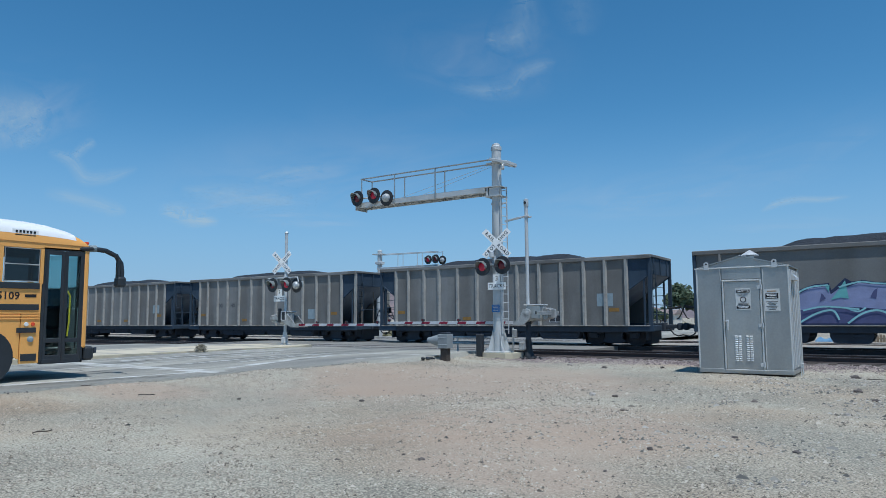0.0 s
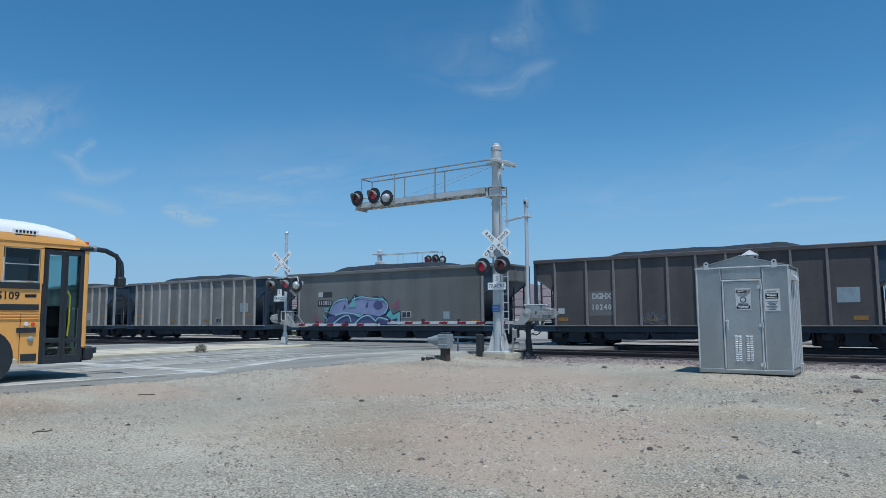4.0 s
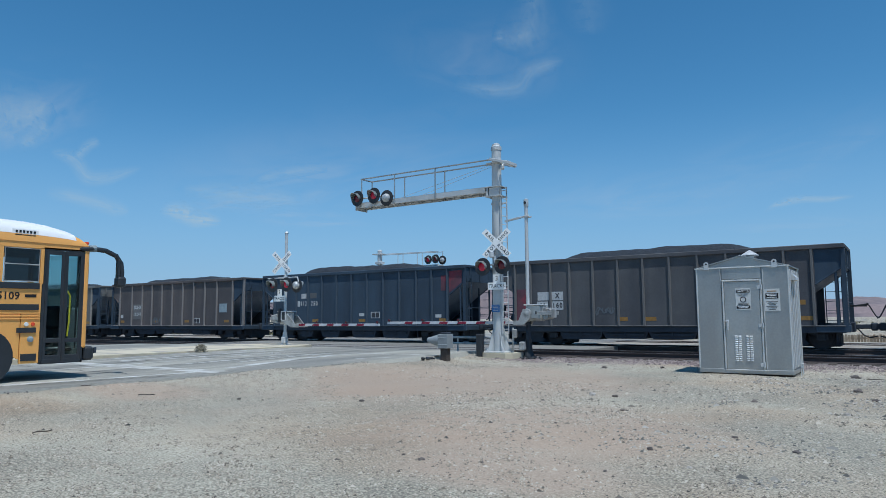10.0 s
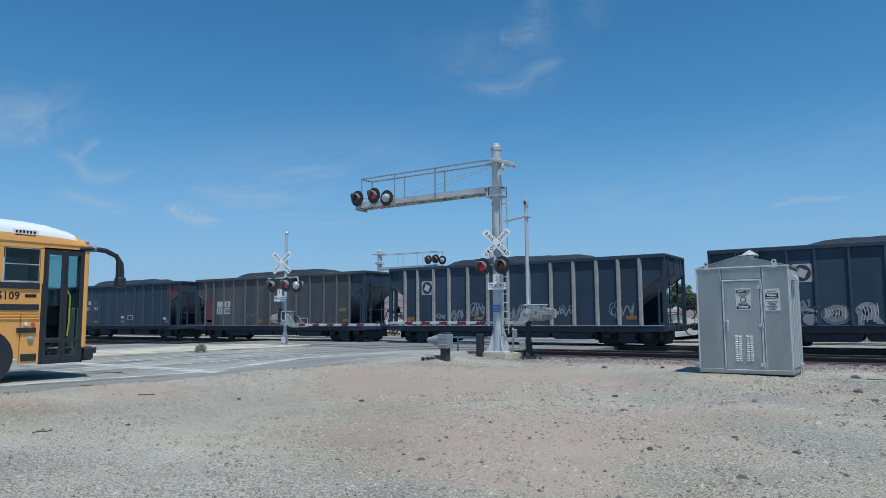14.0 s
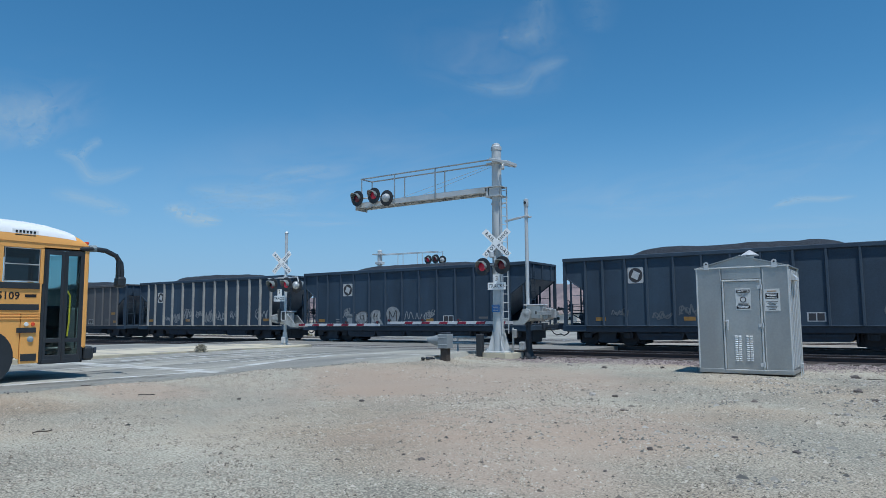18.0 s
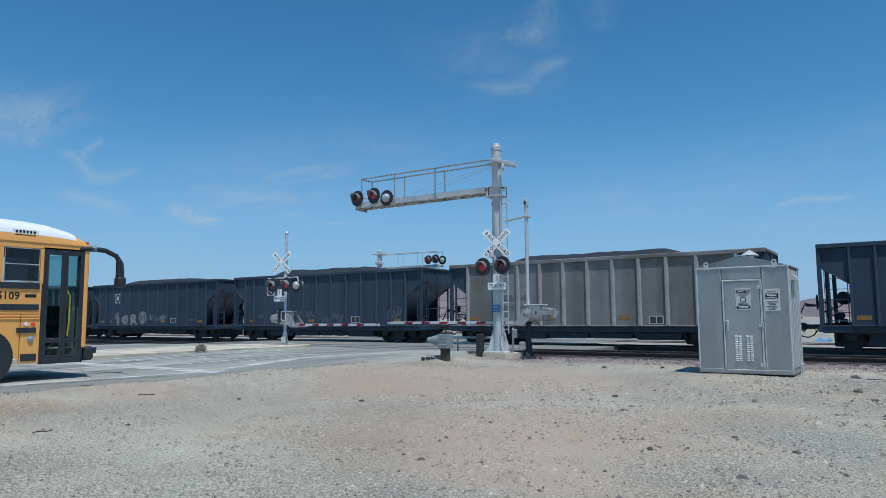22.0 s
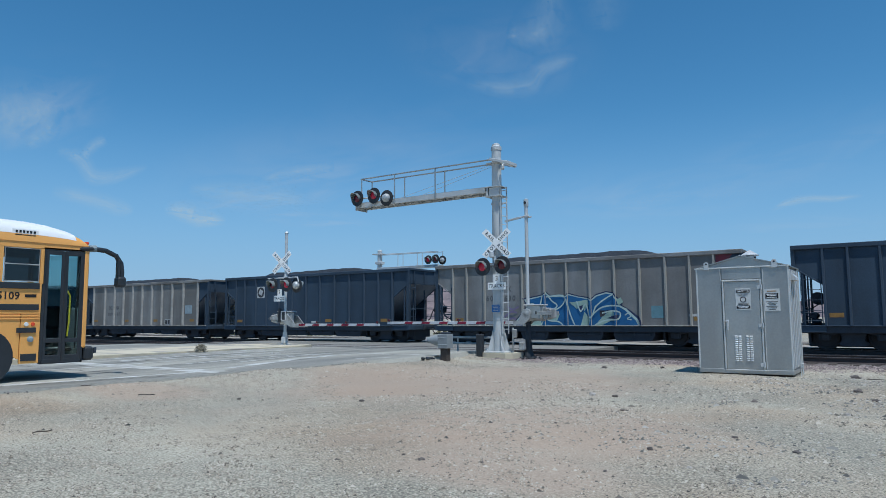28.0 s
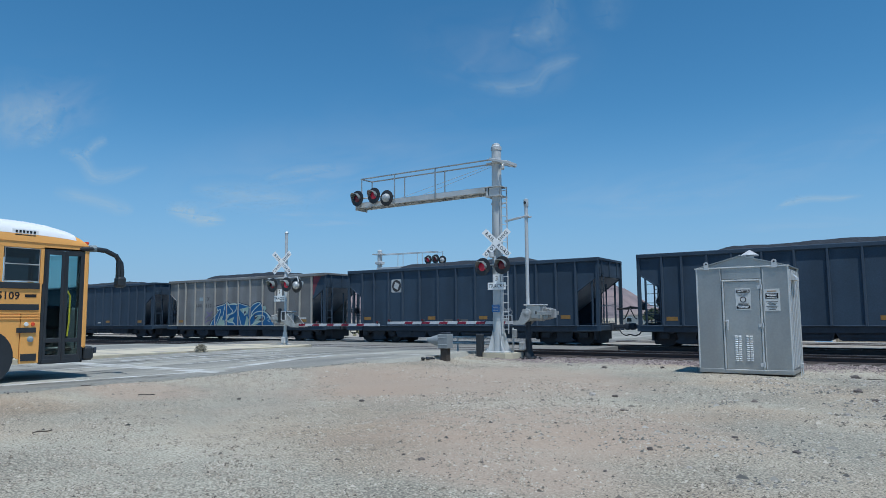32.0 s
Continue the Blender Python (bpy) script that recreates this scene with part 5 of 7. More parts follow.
def build_cantilever():
    """The near cantilever: tall mast with lights on an arm over the lanes."""
    X0, Y0, B = -11.82, 20.95, -0.1
    c = thing("cantilever_signal", "grey steel cantilever mast with crossing lights over the road", "crossing signal")
    xf, yf = X0 + 0.12, Y0 + 0.05
    part("foundation", Shape().prism([(xf - 0.6, yf - 0.4), (xf - 0.42, yf - 0.6), (xf + 0.42, yf - 0.6), (xf + 0.6, yf - 0.4), (xf + 0.6, yf + 0.4), (xf + 0.42, yf + 0.6), (xf - 0.42, yf + 0.6), (xf - 0.6, yf + 0.4)], 2, -0.3, 0.06), M_concrete, c, "pale concrete footing")
    part("base_plate", Shape().cbox((X0, Y0, 0.085), (0.78, 0.78, 0.05), 0.01), M_grey_paint, c)
    for dx in (-0.3, 0.3):
        for dy in (-0.3, 0.3):
            part("anchor_bolt", Shape().cyl((X0 + dx, Y0 + dy, 0.1), (X0 + dx, Y0 + dy, 0.22), 0.025, 8).cyl((X0 + dx, Y0 + dy, 0.11), (X0 + dx, Y0 + dy, 0.15), 0.045, 6), M_galv_bright, c)
    for a in range(4):
        g = part("gusset", Shape().prism([(0.16, 0.1), (0.38, 0.1), (0.38, 0.18), (0.2, 0.85), (0.16, 0.85)], 1, -0.012, 0.012), M_grey_paint, c)
        g.matrix_basis = pose(X0, Y0, 0, 0, 0, 45 + a * 90)
    part("mast", Shape().lathe([(0.1, 0.19), (3.0, 0.185), (5.2, 0.175), (7.1, 0.165)], (X0, Y0, 0), (0, 0, 1), 24), M_grey_paint, c, "grey painted tubular mast", True)
    part("mast_cap", Shape().lathe([(7.1, 0.185), (7.22, 0.185), (7.26, 0.14), (7.32, 0.13), (7.36, 0.05)], (X0, Y0, 0), (0, 0, 1), 20), M_grey_paint, c, smooth=True)
    for z, w in ((5.45, 0.62), (5.78, 0.62), (6.62, 0.5)):
        part("flange", Shape().cbox((X0 - 0.03, Y0, z), (w, 0.56, 0.03), 0.006), M_grey_paint, c)
    part("arm_mount", Shape().cbox((X0 - 0.27, Y0, 5.61), (0.08, 0.5, 0.3), 0.01).cbox((X0, Y0 - 0.2, 5.61), (0.4, 0.03, 0.3), 0.006), M_grey_paint, c)
    part("outrigger", Shape().cbox((X0 + 0.24, Y0 - 0.28, 6.65), (0.74, 0.1, 0.1), 0.01, Matrix.Rotation(radians(17), 3, "Y")).cbox((X0 + 0.24, Y0 + 0.28, 6.62), (0.74, 0.1, 0.1), 0.01, Matrix.Rotation(radians(17), 3, "Y")).cbox((X0 + 0.58, Y0, 6.55), (0.08, 0.7, 0.12), 0.01)
         .cbox((X0 - 0.05, Y0 - 0.28, 6.74), (0.3, 0.06, 0.06), 0.01), M_grey_paint, c)
    part("outrigger_lamp", Shape().lathe([(0, 0.03), (0.04, 0.07), (0.14, 0.06), (0.18, 0.03)], (X0 + 0.3, Y0 - 0.1, 6.36), (0, 0, 1), 12), M_lampback, c)
    L, R = -18.0, X0 - 0.3
    for y in (Y0 - 0.32, Y0 + 0.32):
        part("arm_beam", Shape().prism([(0, -0.09), (0.05, -0.09), (0.05, -0.08), (0.01, -0.08), (0.01, 0.08), (0.05, 0.08), (0.05, 0.09), (0, 0.09)], 0, L, R), M_grey_paint, c).matrix_basis = pose(0, y, 5.68)
        part("handrail", Shape().tube([(R + 0.2, y, 6.72), (L + 0.22, y, 6.72)], 0.027, 8), M_galv, c)
        for x in (-17.74, -16.1, -14.22):
            part("rail_post", Shape().cyl((x, y, 5.6), (x, y, 6.72), 0.024, 8), M_galv, c)
        part("guy_rod", Shape().cyl((X0 - 0.1, y * 0.3 + Y0 * 0.7, 6.6), (-16.2, y, 5.7), 0.008, 5), M_galv_bright, c)
    for i in range(14):
        x = L + 0.2 + i * 0.43
        part("arm_rung", Shape().cbox((x, Y0, 5.62), (0.05, 0.62, 0.04), 0.006), M_grey_paint, c)
    part("walkway_grating", Shape().span((L, Y0 - 0.3, 5.772), (R, Y0 + 0.3, 5.785)), M_galv, c)
    part("arm_end_plate", Shape().cbox((L - 0.02, Y0, 5.6), (0.04, 0.7, 0.2), 0.01), M_grey_paint, c)
    part("tip_rail", Shape().cyl((-17.76, Y0 - 0.32, 6.72), (-17.76, Y0 + 0.32, 6.72), 0.027, 8), M_galv, c)
    part("lamp_bracket", Shape().tube([(-18.0, Y0 - 0.3, 5.95), (-16.5, Y0 - 0.3, 5.95)], 0.03, 8).cyl((-17.75, Y0 - 0.3, 5.6), (-17.75, Y0 - 0.3, 6.25), 0.03, 8).cyl((-17.0, Y0 - 0.3, 5.6), (-17.0, Y0 - 0.3, 6.1), 0.025, 8), M_galv_bright, c)
    signal_lamp(c, -17.86, Y0 - 0.45, 5.95, -1)
    signal_lamp(c, -17.02, Y0 - 0.45, 5.98, -1, True)
    signal_lamp(c, -16.4, Y0 - 0.42, 5.82, 1)
    # on the mast
    crossbuck(c, X0 + 0.1, Y0 - 0.25, 3.79)
    part("lamp_arm", Shape().tube([(-12.45, Y0 - 0.2, 3.06), (-11.6, Y0 - 0.2, 3.06)], 0.03, 8).cyl((X0, Y0 - 0.2, 3.0), (X0, Y0 - 0.2, 3.35), 0.05, 10).lathe([(0, 0.05), (0.03, 0.1), (0.2, 0.1), (0.24, 0.04)], (X0 - 0.1, Y0 - 0.24, 3.3), (0, 0, 1), 12), M_galv_bright, c)
    signal_lamp(c, -12.2, Y0 - 0.4, 2.99, -1, True)
    signal_lamp(c, -11.4, Y0 - 0.46, 3.01, -1)
    tracks_sign(c, X0 + 0.08, Y0 - 0.24, 2.32)
    b = part("blue_sign", Shape().cbox((X0 + 0.02, Y0 - 0.22, 1.56), (0.3, 0.006, 0.25), 0.002), M_blue_sign, c, "small blue emergency sign with pale writing bars")
    for i in range(4):
        part("text_bar", Shape().box((X0 + 0.02, Y0 - 0.226, 1.64 - i * 0.05), (0.24 - 0.04 * (i % 2), 0.002, 0.018)), M_letter_white, b)
    lad = part("ladder", Shape().box((X0 + 0.22, Y0 - 0.14, 3.25), (0.04, 0.02, 5.1)).box((X0 + 0.3, Y0 + 0.16, 3.25), (0.04, 0.02, 5.1)), M_galv_bright, c, "galvanised climbing ladder")
    for i in range(17):
        z = 0.85 + i * 0.3
        part("rung", Shape().cyl((X0 + 0.22, Y0 - 0.14, z), (X0 + 0.3, Y0 + 0.16, z), 0.014, 6), M_galv_bright, lad)
    for z in (1.2, 3.0, 5.2):
        part("ladder_bracket", Shape().cbox((X0 + 0.2, Y0, z), (0.36, 0.04, 0.05), 0.006).lathe([(-0.03, 0.2), (0.03, 0.2)], (X0, Y0, z), (0, 0, 1), 18), M_grey_paint, lad)
    part("conduit", Shape().tube([(X0 + 0.5, Y0 + 0.1, -0.15), (X0 + 0.5, Y0 + 0.1, 0.9)], 0.035, 10).cbox((X0 + 0.56, Y0 + 0.1, 0.7), (0.16, 0.14, 0.3), 0.03), M_cast, c)


def build_gate():
    x, y = -10.97, 21.5
    g = thing("crossing_gate", "galvanised crossing gate with its striped arm lowered", "crossing gate", group="crossing gates")
    part("pole", Shape().cyl((x, y, -0.1), (x, y, 5.1), 0.062, 14), M_galv_bright, g, smooth=True)
    part("pole_cap", Shape().lathe([(5.1, 0.08), (5.16, 0.09), (5.34, 0.085), (5.37, 0.04)], (x, y, 0), (0, 0, 1), 14), M_lampback, g)
    part("bell_vent", Shape().cyl((x, y - 0.06, 5.22), (x, y - 0.1, 5.22), 0.05, 12), M_black, g)
    part("crossarm", Shape().cbox((x - 0.35, y - 0.05, 4.7), (0.95, 0.06, 0.07), 0.01, Matrix.Rotation(radians(-8), 3, "Y")).cyl((x - 0.1, y, 4.72), (x + 0.2, y, 4.72), 0.03, 8), M_galv_bright, g)
    part("foot_casting", Shape().lathe([(-0.12, 0.2), (-0.05, 0.19), (0.1, 0.14), (0.5, 0.1)], (x, y, 0), (0, 0, 1), 14), M_black, g)
    part("foot_box", Shape().cbox((x - 0.1, y - 0.25, 0.28), (0.22, 0.18, 0.3), 0.04), M_cast, g)
    part("lower_tube", Shape().cyl((x, y, 0.3), (x, y, 1.1), 0.09, 12), M_under, g)
    gate_machine(g, x + 0.37, y - 0.15, 1.4, -1, 0.72, 0.1)
    striped_arm(g, x - 0.1, -17.0, y - 0.15, 1.07)


def build_median_signal():
    x, y, b = -22.2, 20.9, 0.16
    g = thing("median_signal", "galvanised signal post with crossbuck, lights and gate on the median", "crossing signal", group="crossing gates")
    junction_base(g, x, y, b, 0.55)
    part("pole", Shape().cyl((x, y, b), (x, y, 4.9), 0.062, 14), M_galv_bright, g, smooth=True)
    part("pole_cap", Shape().lathe([(4.9, 0.07), (4.95, 0.085), (5.0, 0.05)], (x, y, 0), (0, 0, 1), 12), M_galv_bright, g)
    crossbuck(g, x - 0.14, y - 0.12, 3.66, 1.2, 0.0)
    part("lamp_arm", Shape().tube([(x - 1.0, y - 0.1, 3.0), (x + 0.8, y - 0.1, 3.0), (x + 0.86, y - 0.1, 2.8)], 0.028, 8).cyl((x, y, 2.9), (x, y, 3.1), 0.09, 12), M_galv_bright, g)
    signal_lamp(g, x - 0.5, y - 0.3, 2.7, -1)
    signal_lamp(g, x + 0.35, y - 0.3, 2.7, -1, True)
    signal_lamp(g, x + 0.72, y - 0.05, 2.66, 1)
    tracks_sign(g, x - 0.22, y - 0.14, 2.12)
    gate_machine(g, x + 0.1, y, 1.3, 1)
    part("control_housing", Shape().cbox((x + 0.2, y - 0.25, 1.38), (0.22, 0.12, 0.4), 0.03).cbox((x - 0.1, y - 0.22, 1.4), (0.12, 0.12, 0.6), 0.02), M_black, g)
    part("housing_frame", Shape().tube([(x + 0.1, y - 0.32, 1.2), (x + 0.1, y - 0.32, 1.56), (x + 0.34, y - 0.32, 1.56), (x + 0.34, y - 0.32, 1.2), (x + 0.1, y - 0.32, 1.2)], 0.025, 6), M_galv_bright, g)
    striped_arm(g, x + 0.5, -17.02, y, 1.0)


def build_far_cantilever():
    x, y = -32.1, 39.4
    c = thing("cantilever_signal", "far grey cantilever mast with crossing lights beyond the train", "crossing signal")
    part("mast", Shape().lathe([(-0.3, 0.2), (6.2, 0.17), (6.26, 0.1)], (x, y, 0), (0, 0, 1), 18), M_grey_paint, c, smooth=True)
    part("bracket", Shape().cbox((x - 0.1, y, 5.95), (0.9, 0.4, 0.08), 0.01).cbox((x, y, 5.3), (0.5, 0.5, 0.2), 0.02), M_grey_paint, c)
    for d in (-0.3, 0.3):
        part("handrail", Shape().tube([(x, y + d, 5.9), (-26.7, y + d, 5.83)], 0.025, 6), M_galv_bright, c)
        part("arm_beam", Shape().cbox((-29.4, y + d, 4.85), (5.4, 0.06, 0.18), 0.01), M_grey_paint, c)
        for px in (-30.2, -28.5, -26.75):
            part("rail_post", Shape().cyl((px, y + d, 4.85), (px, y + d, 5.88), 0.022, 6), M_galv_bright, c)
    signal_lamp(c, -27.5, y - 0.4, 5.28, -1, True)
    signal_lamp(c, -26.85, y - 0.45, 5.3, -1)
    signal_lamp(c, -26.5, y - 0.1, 5.22, 1)


build_cantilever()
build_gate()
build_median_signal()
build_far_cantilever()


def build_roadside():
    x, y = -11.72, 17.5
    s = thing("flasher_box", "grey steel signal box on a short wooden post", "signal box")
    part("post", Shape().cbox((x, y, 0.08), (0.23, 0.23, 0.66), 0.02), M_tie, s, "weathered dark wooden post")
    part("housing", Shape().cbox((x, y, 0.545), (0.35, 0.34, 0.42), 0.012), M_box_grey, s)
    part("lid", Shape().cbox((x + 0.02, y, 0.785), (0.25, 0.25, 0.06), 0.02), M_under, s)
    part("cone_hood", Shape().lathe([(0.17, 0.17), (0.3, 0.16), (0.48, 0.1), (0.56, 0.095), (0.6, 0.05)], (x, y, 0.56), (-1, -0.15, 0.02), 14), M_box_grey, s, smooth=True)
    for i in range(2):
        part("seam", Shape().cbox((x, y - 0.173, 0.45 + i * 0.2), (0.33, 0.012, 0.012), 0.003), M_galv_bright, s)
    solid("guard_post", Shape().cbox((-12.33, 20.55, 0.24), (0.22, 0.22, 0.9), 0.03), M_black, "short black wooden guard post by the mast", "post")
    pp = thing("pipe_barrier", "low galvanised pipe barrier beside the mast", "barrier")
    for z in (0.52, 0.3):
        part("pipe", Shape().cyl((-14.5, 22.2, z), (-12.6, 22.2, z), 0.04, 10), M_cast, pp, smooth=True)
    for px in (-14.3, -12.8):
        part("pipe_post", Shape().cyl((px, 22.2, -0.25), (px, 22.2, 0.54), 0.03, 8), M_cast, pp)


build_roadside()

# ---------------------------------------------------------------- signal bungalow


def build_bungalow():
    x0, x1, y0, y1, z0, z1 = -4.3, -2.295, 17.4, 19.0, -0.13, 2.37
    xm = (x0 + x1) / 2
    b = thing("signal_bungalow", "grey galvanised sheet steel signal shed on gravel", "equipment shed")
    body = part("body", Shape().span((x0 + 0.02, y0 + 0.02, z0 + 0.12), (x1 - 0.02, y1 - 0.02, z1)), M_galv, b)
    part("skid", Shape().cbox((xm, (y0 + y1) / 2, z0 + 0.09), (x1 - x0 + 0.04, y1 - y0 + 0.04, 0.1), 0.01), M_galv, b)
    # Dark bars added to stand in for the shadow gap under the skid.
    for y in (y0 + 0.16, y1 - 0.16):
        part("skid_timber", Shape().cbox((xm + 0.02, y, z0 - 0.05), (x1 - x0 - 0.04, 0.22, 0.18), 0.02), M_tie, b)
    dx0, dx1, dz0, dz1 = -3.69, -2.9, 0.01, 2.05
    for n, a, c, lo, hi in (("front_panel", x0, dx0 - 0.05, z0 + 0.13, z1), ("front_panel", dx1 + 0.05, x1, z0 + 0.13, z1), ("front_panel", dx0 - 0.04, dx1 + 0.04, dz1 + 0.05, z1)):
        part(n, Shape().cbox(((a + c) / 2, y0 + 0.005, (lo + hi) / 2), (c - a - 0.006, 0.03, hi - lo - 0.004), 0.006), M_galv, b)
    fr = Shape()
    for a, c, lo, hi in ((dx0 - 0.035, dx0, dz0, dz1 + 0.035), (dx1, dx1 + 0.035, dz0, dz1 + 0.035), (dx0, dx1, dz1, dz1 + 0.035), (dx0 - 0.035, dx1 + 0.035, dz0 - 0.03, dz0)):
        fr.cbox(((a + c) / 2, y0 - 0.012, (lo + hi) / 2), (c - a, 0.05, hi - lo), 0.006)
    part("door_frame", fr, M_galv_trim, b)
    door = part("door", Shape().cbox(((dx0 + dx1) / 2, y0 - 0.008, (dz0 + dz1) / 2), (dx1 - dx0 - 0.012, 0.03, dz1 - dz0 - 0.012), 0.008), M_galv, b, "shut galvanised steel door")
    part("handle", Shape().cbox((dx0 + 0.07, y0 - 0.05, 1.07), (0.05, 0.06, 0.16), 0.012).cyl((dx0 + 0.07, y0 - 0.08, 1.12), (dx0 + 0.0, y0 - 0.09, 1.12), 0.014, 8).cbox((dx0 + 0.07, y0 - 0.06, 0.96), (0.03, 0.04, 0.1), 0.006), M_galv_bright, door, "steel latch handle")
    for x in (-2.825, -3.756):
        part("panel_seam", Shape().cbox((x, y0 - 0.014, 1.18 if x > -3 else 2.21), (0.014, 0.012, 2.28 if x > -3 else 0.28), 0.003), M_galv_trim, b)
    for z in (0.12, 1.02, 1.9):
        part("hinge", Shape().cyl((dx1 + 0.04, y0 - 0.045, z - 0.06), (dx1 + 0.04, y0 - 0.045, z + 0.06), 0.018, 8).cbox((dx1 - 0.01, y0 - 0.03, z), (0.1, 0.015, 0.08), 0.004), M_galv_bright, door)
    part("door_stop", Shape().cyl((-3.29, y0 - 0.07, dz1 + 0.02), (-3.29, y0, dz1 + 0.02), 0.02, 8), M_galv_bright, b)
    for cx in (-3.455, -3.375, -3.205, -3.125):
        for i in range(14):
            part("louvre", Shape().prism([(y0 - 0.022, 0), (y0 - 0.045, 0.002), (y0 - 0.048, 0.01), (y0 - 0.022, 0.024)], 0, cx - 0.028, cx + 0.028), M_white, door).matrix_basis = pose(0, 0, 0.2 + i * 0.043)
    # notices
    M_notice = mat("dull_white_notice", (0.6, 0.61, 0.59), 0.6, vary=0.1, scale=6, bump=0.02)
    s1 = part("danger_sign", Shape().cbox((-3.265, y0 - 0.028, 1.63), (0.33, 0.008, 0.5), 0.003), M_notice, b, "white danger notice with black header and footer")
    part("sign_header", Shape().box((-3.265, y0 - 0.034, 1.815), (0.3, 0.004, 0.07)), M_sign_text, s1)
    letters("lettering", "DANGER", 0.065, M_white, s1, facing(-3.265, y0 - 0.038, 1.815), 0.001)
    part("sign_footer", Shape().box((-3.265, y0 - 0.034, 1.445), (0.3, 0.004, 0.07)), M_sign_text, s1)
    part("sign_ring", Shape().stroke([(-3.265 + 0.06 * math.cos(a), 1.62 + 0.06 * math.sin(a)) for a in np.linspace(0, 6.283, 11)], 0.018, y0 - 0.035, 3), M_sign_text, s1)
    for z, w in ((1.75, 0.24), (1.725, 0.2), (1.535, 0.22), (1.51, 0.24), (1.457, 0.24), (1.43, 0.2)):
        part("text_bar", Shape().box((-3.265, y0 - 0.037, z), (w, 0.003, 0.011)), M_white if z < 1.48 else M_sign_text, s1)
    s2 = part("warning_sign", Shape().cbox((-2.65, y0 - 0.018, 1.6), (0.33, 0.008, 0.5), 0.003), M_notice, b, "white warning notice with orange heading")
    part("sign_heading", Shape().box((-2.65, y0 - 0.024, 1.8), (0.2, 0.004, 0.022)), M_orange, s2)
    part("sign_band", Shape().box((-2.65, y0 - 0.024, 1.69), (0.27, 0.004, 0.12)), M_sign_text, s2)
    for i, z in enumerate((1.73, 1.695, 1.66)):
        part("text_bar", Shape().box((-2.65, y0 - 0.028, z), (0.22 - 0.03 * (i % 2), 0.003, 0.014)), M_white, s2)
    for i in range(6):
        part("text_bar", Shape().box((-2.65, y0 - 0.024, 1.56 - i * 0.035), (0.25 - 0.05 * (i % 3), 0.003, 0.01)), M_sign_text, s2)
    # corners, gable, roof
    for cx in (x0, x1):
        for cy in (y0, y1):
            part("corner_trim", Shape().cbox((cx, cy, (z0 + z1) / 2 + 0.06), (0.036, 0.036, z1 - z0 - 0.12), 0.008), M_galv_trim, b)
    for y in (y0 + 0.01, y1 - 0.03):
        part("gable", Shape().prism([(x0, z1 - 0.01), (x1, z1 - 0.01), (xm, 2.635)], 1, y, y + 0.03), M_galv, b)
    part("eave_trim", Shape().cbox((xm, y0 - 0.015, z1 + 0.005), (x1 - x0 + 0.08, 0.04, 0.03), 0.008), M_galv_trim, b)
    for s in (-1, 1):
        r = Shape().prism([(xm, 2.635), (xm, 2.66), (xm + s * 1.035, 2.385), (xm + s * 1.035, 2.36)], 1, y0 - 0.03, y1 + 0.03)
        part("roof_sheet", r, M_galv, b)
    part("roof_seam", Shape().prism([(xm - 0.04, 2.65), (xm, 2.672), (xm + 0.04, 2.65)], 1, y0 - 0.035, y1 + 0.035), M_galv_bright, b)
    part("vent_cap", Shape().lathe([(2.6, 0.1), (2.69, 0.1), (2.69, 0.21), (2.705, 0.215), (2.83, 0.015)], (xm + 0.09, y0 + 0.7, 0), (0, 0, 1), 20), M_galv_bright, b, "conical bright metal roof vent", True)
    for x in (-4.06, -2.567):
        lug = Shape()
        lug.prism([(x + 0.055, 2.34)] + [(x + 0.055 * math.cos(a), 2.48 + 0.055 * math.sin(a)) for a in np.linspace(0, math.pi, 9)] + [(x - 0.055, 2.34)], 1, y0 - 0.05, y0 - 0.035)
        l = part("lifting_lug", lug, M_galv_bright, b, "steel lifting lug")
        part("lug_eye", Shape().cyl((x, y0 - 0.053, 2.48), (x, y0 - 0.03, 2.48), 0.022, 10), M_sign_text, l)
    # side wall ribs and hood
    for i in range(5):
        y = y0 + 0.14 + i * 0.27
        part("wall_rib", Shape().cbox((x1 + 0.012, y, (z0 + z1) / 2 + 0.05), (0.03, 0.05, z1 - z0 - 0.25), 0.01), M_galv_bright, b)
        part("side_panel", Shape().cbox((x1 - 0.005, y + 0.135, (z0 + z1) / 2 + 0.05), (0.02, 0.2, z1 - z0 - 0.25), 0.004), M_galv, b)
    part("vent_hood", Shape().prism([(x1, 2.2), (x1 + 0.05, 2.19), (x1 + 0.12, 2.12), (x1 + 0.13, 2.05), (x1, 2.05)], 1, y0 + 0.25, y0 + 0.75), M_galv_bright, b)
    part("ground_rod", Shape().tube([(x1 + 0.12, y0 + 0.35, -0.2), (x1 + 0.12, y0 + 0.35, 0.14), (x1 + 0.12, y0 + 0.7, 0.14), (x1 + 0.12, y0 + 0.7, -0.2)], 0.014, 6), M_galv_bright, b)


build_bungalow()

# ---------------------------------------------------------------- school bus
M_bus = mat("school_bus_yellow", (0.87, 0.42, 0.11), 0.35, vary=0.05, scale=1.2, fine=30, bump=0.02, spec=0.5)
M_bus_white = mat("white_roof_paint", (0.8, 0.8, 0.78), 0.45, vary=0.05, scale=1, bump=0.02)
M_bus_black = mat("black_bus_trim", (0.03, 0.035, 0.04), 0.45, vary=0.2, scale=5, bump=0.04)
M_glass = glass("tinted_glass", (0.5, 0.66, 0.66))
M_glass_dark = glass("dark_tinted_glass", (0.02, 0.027, 0.03), 0.03, 1.5)
M_tyre = mat("tyre_rubber", (0.03, 0.031, 0.033), 0.85, vary=0.2, scale=10, bump=0.2)
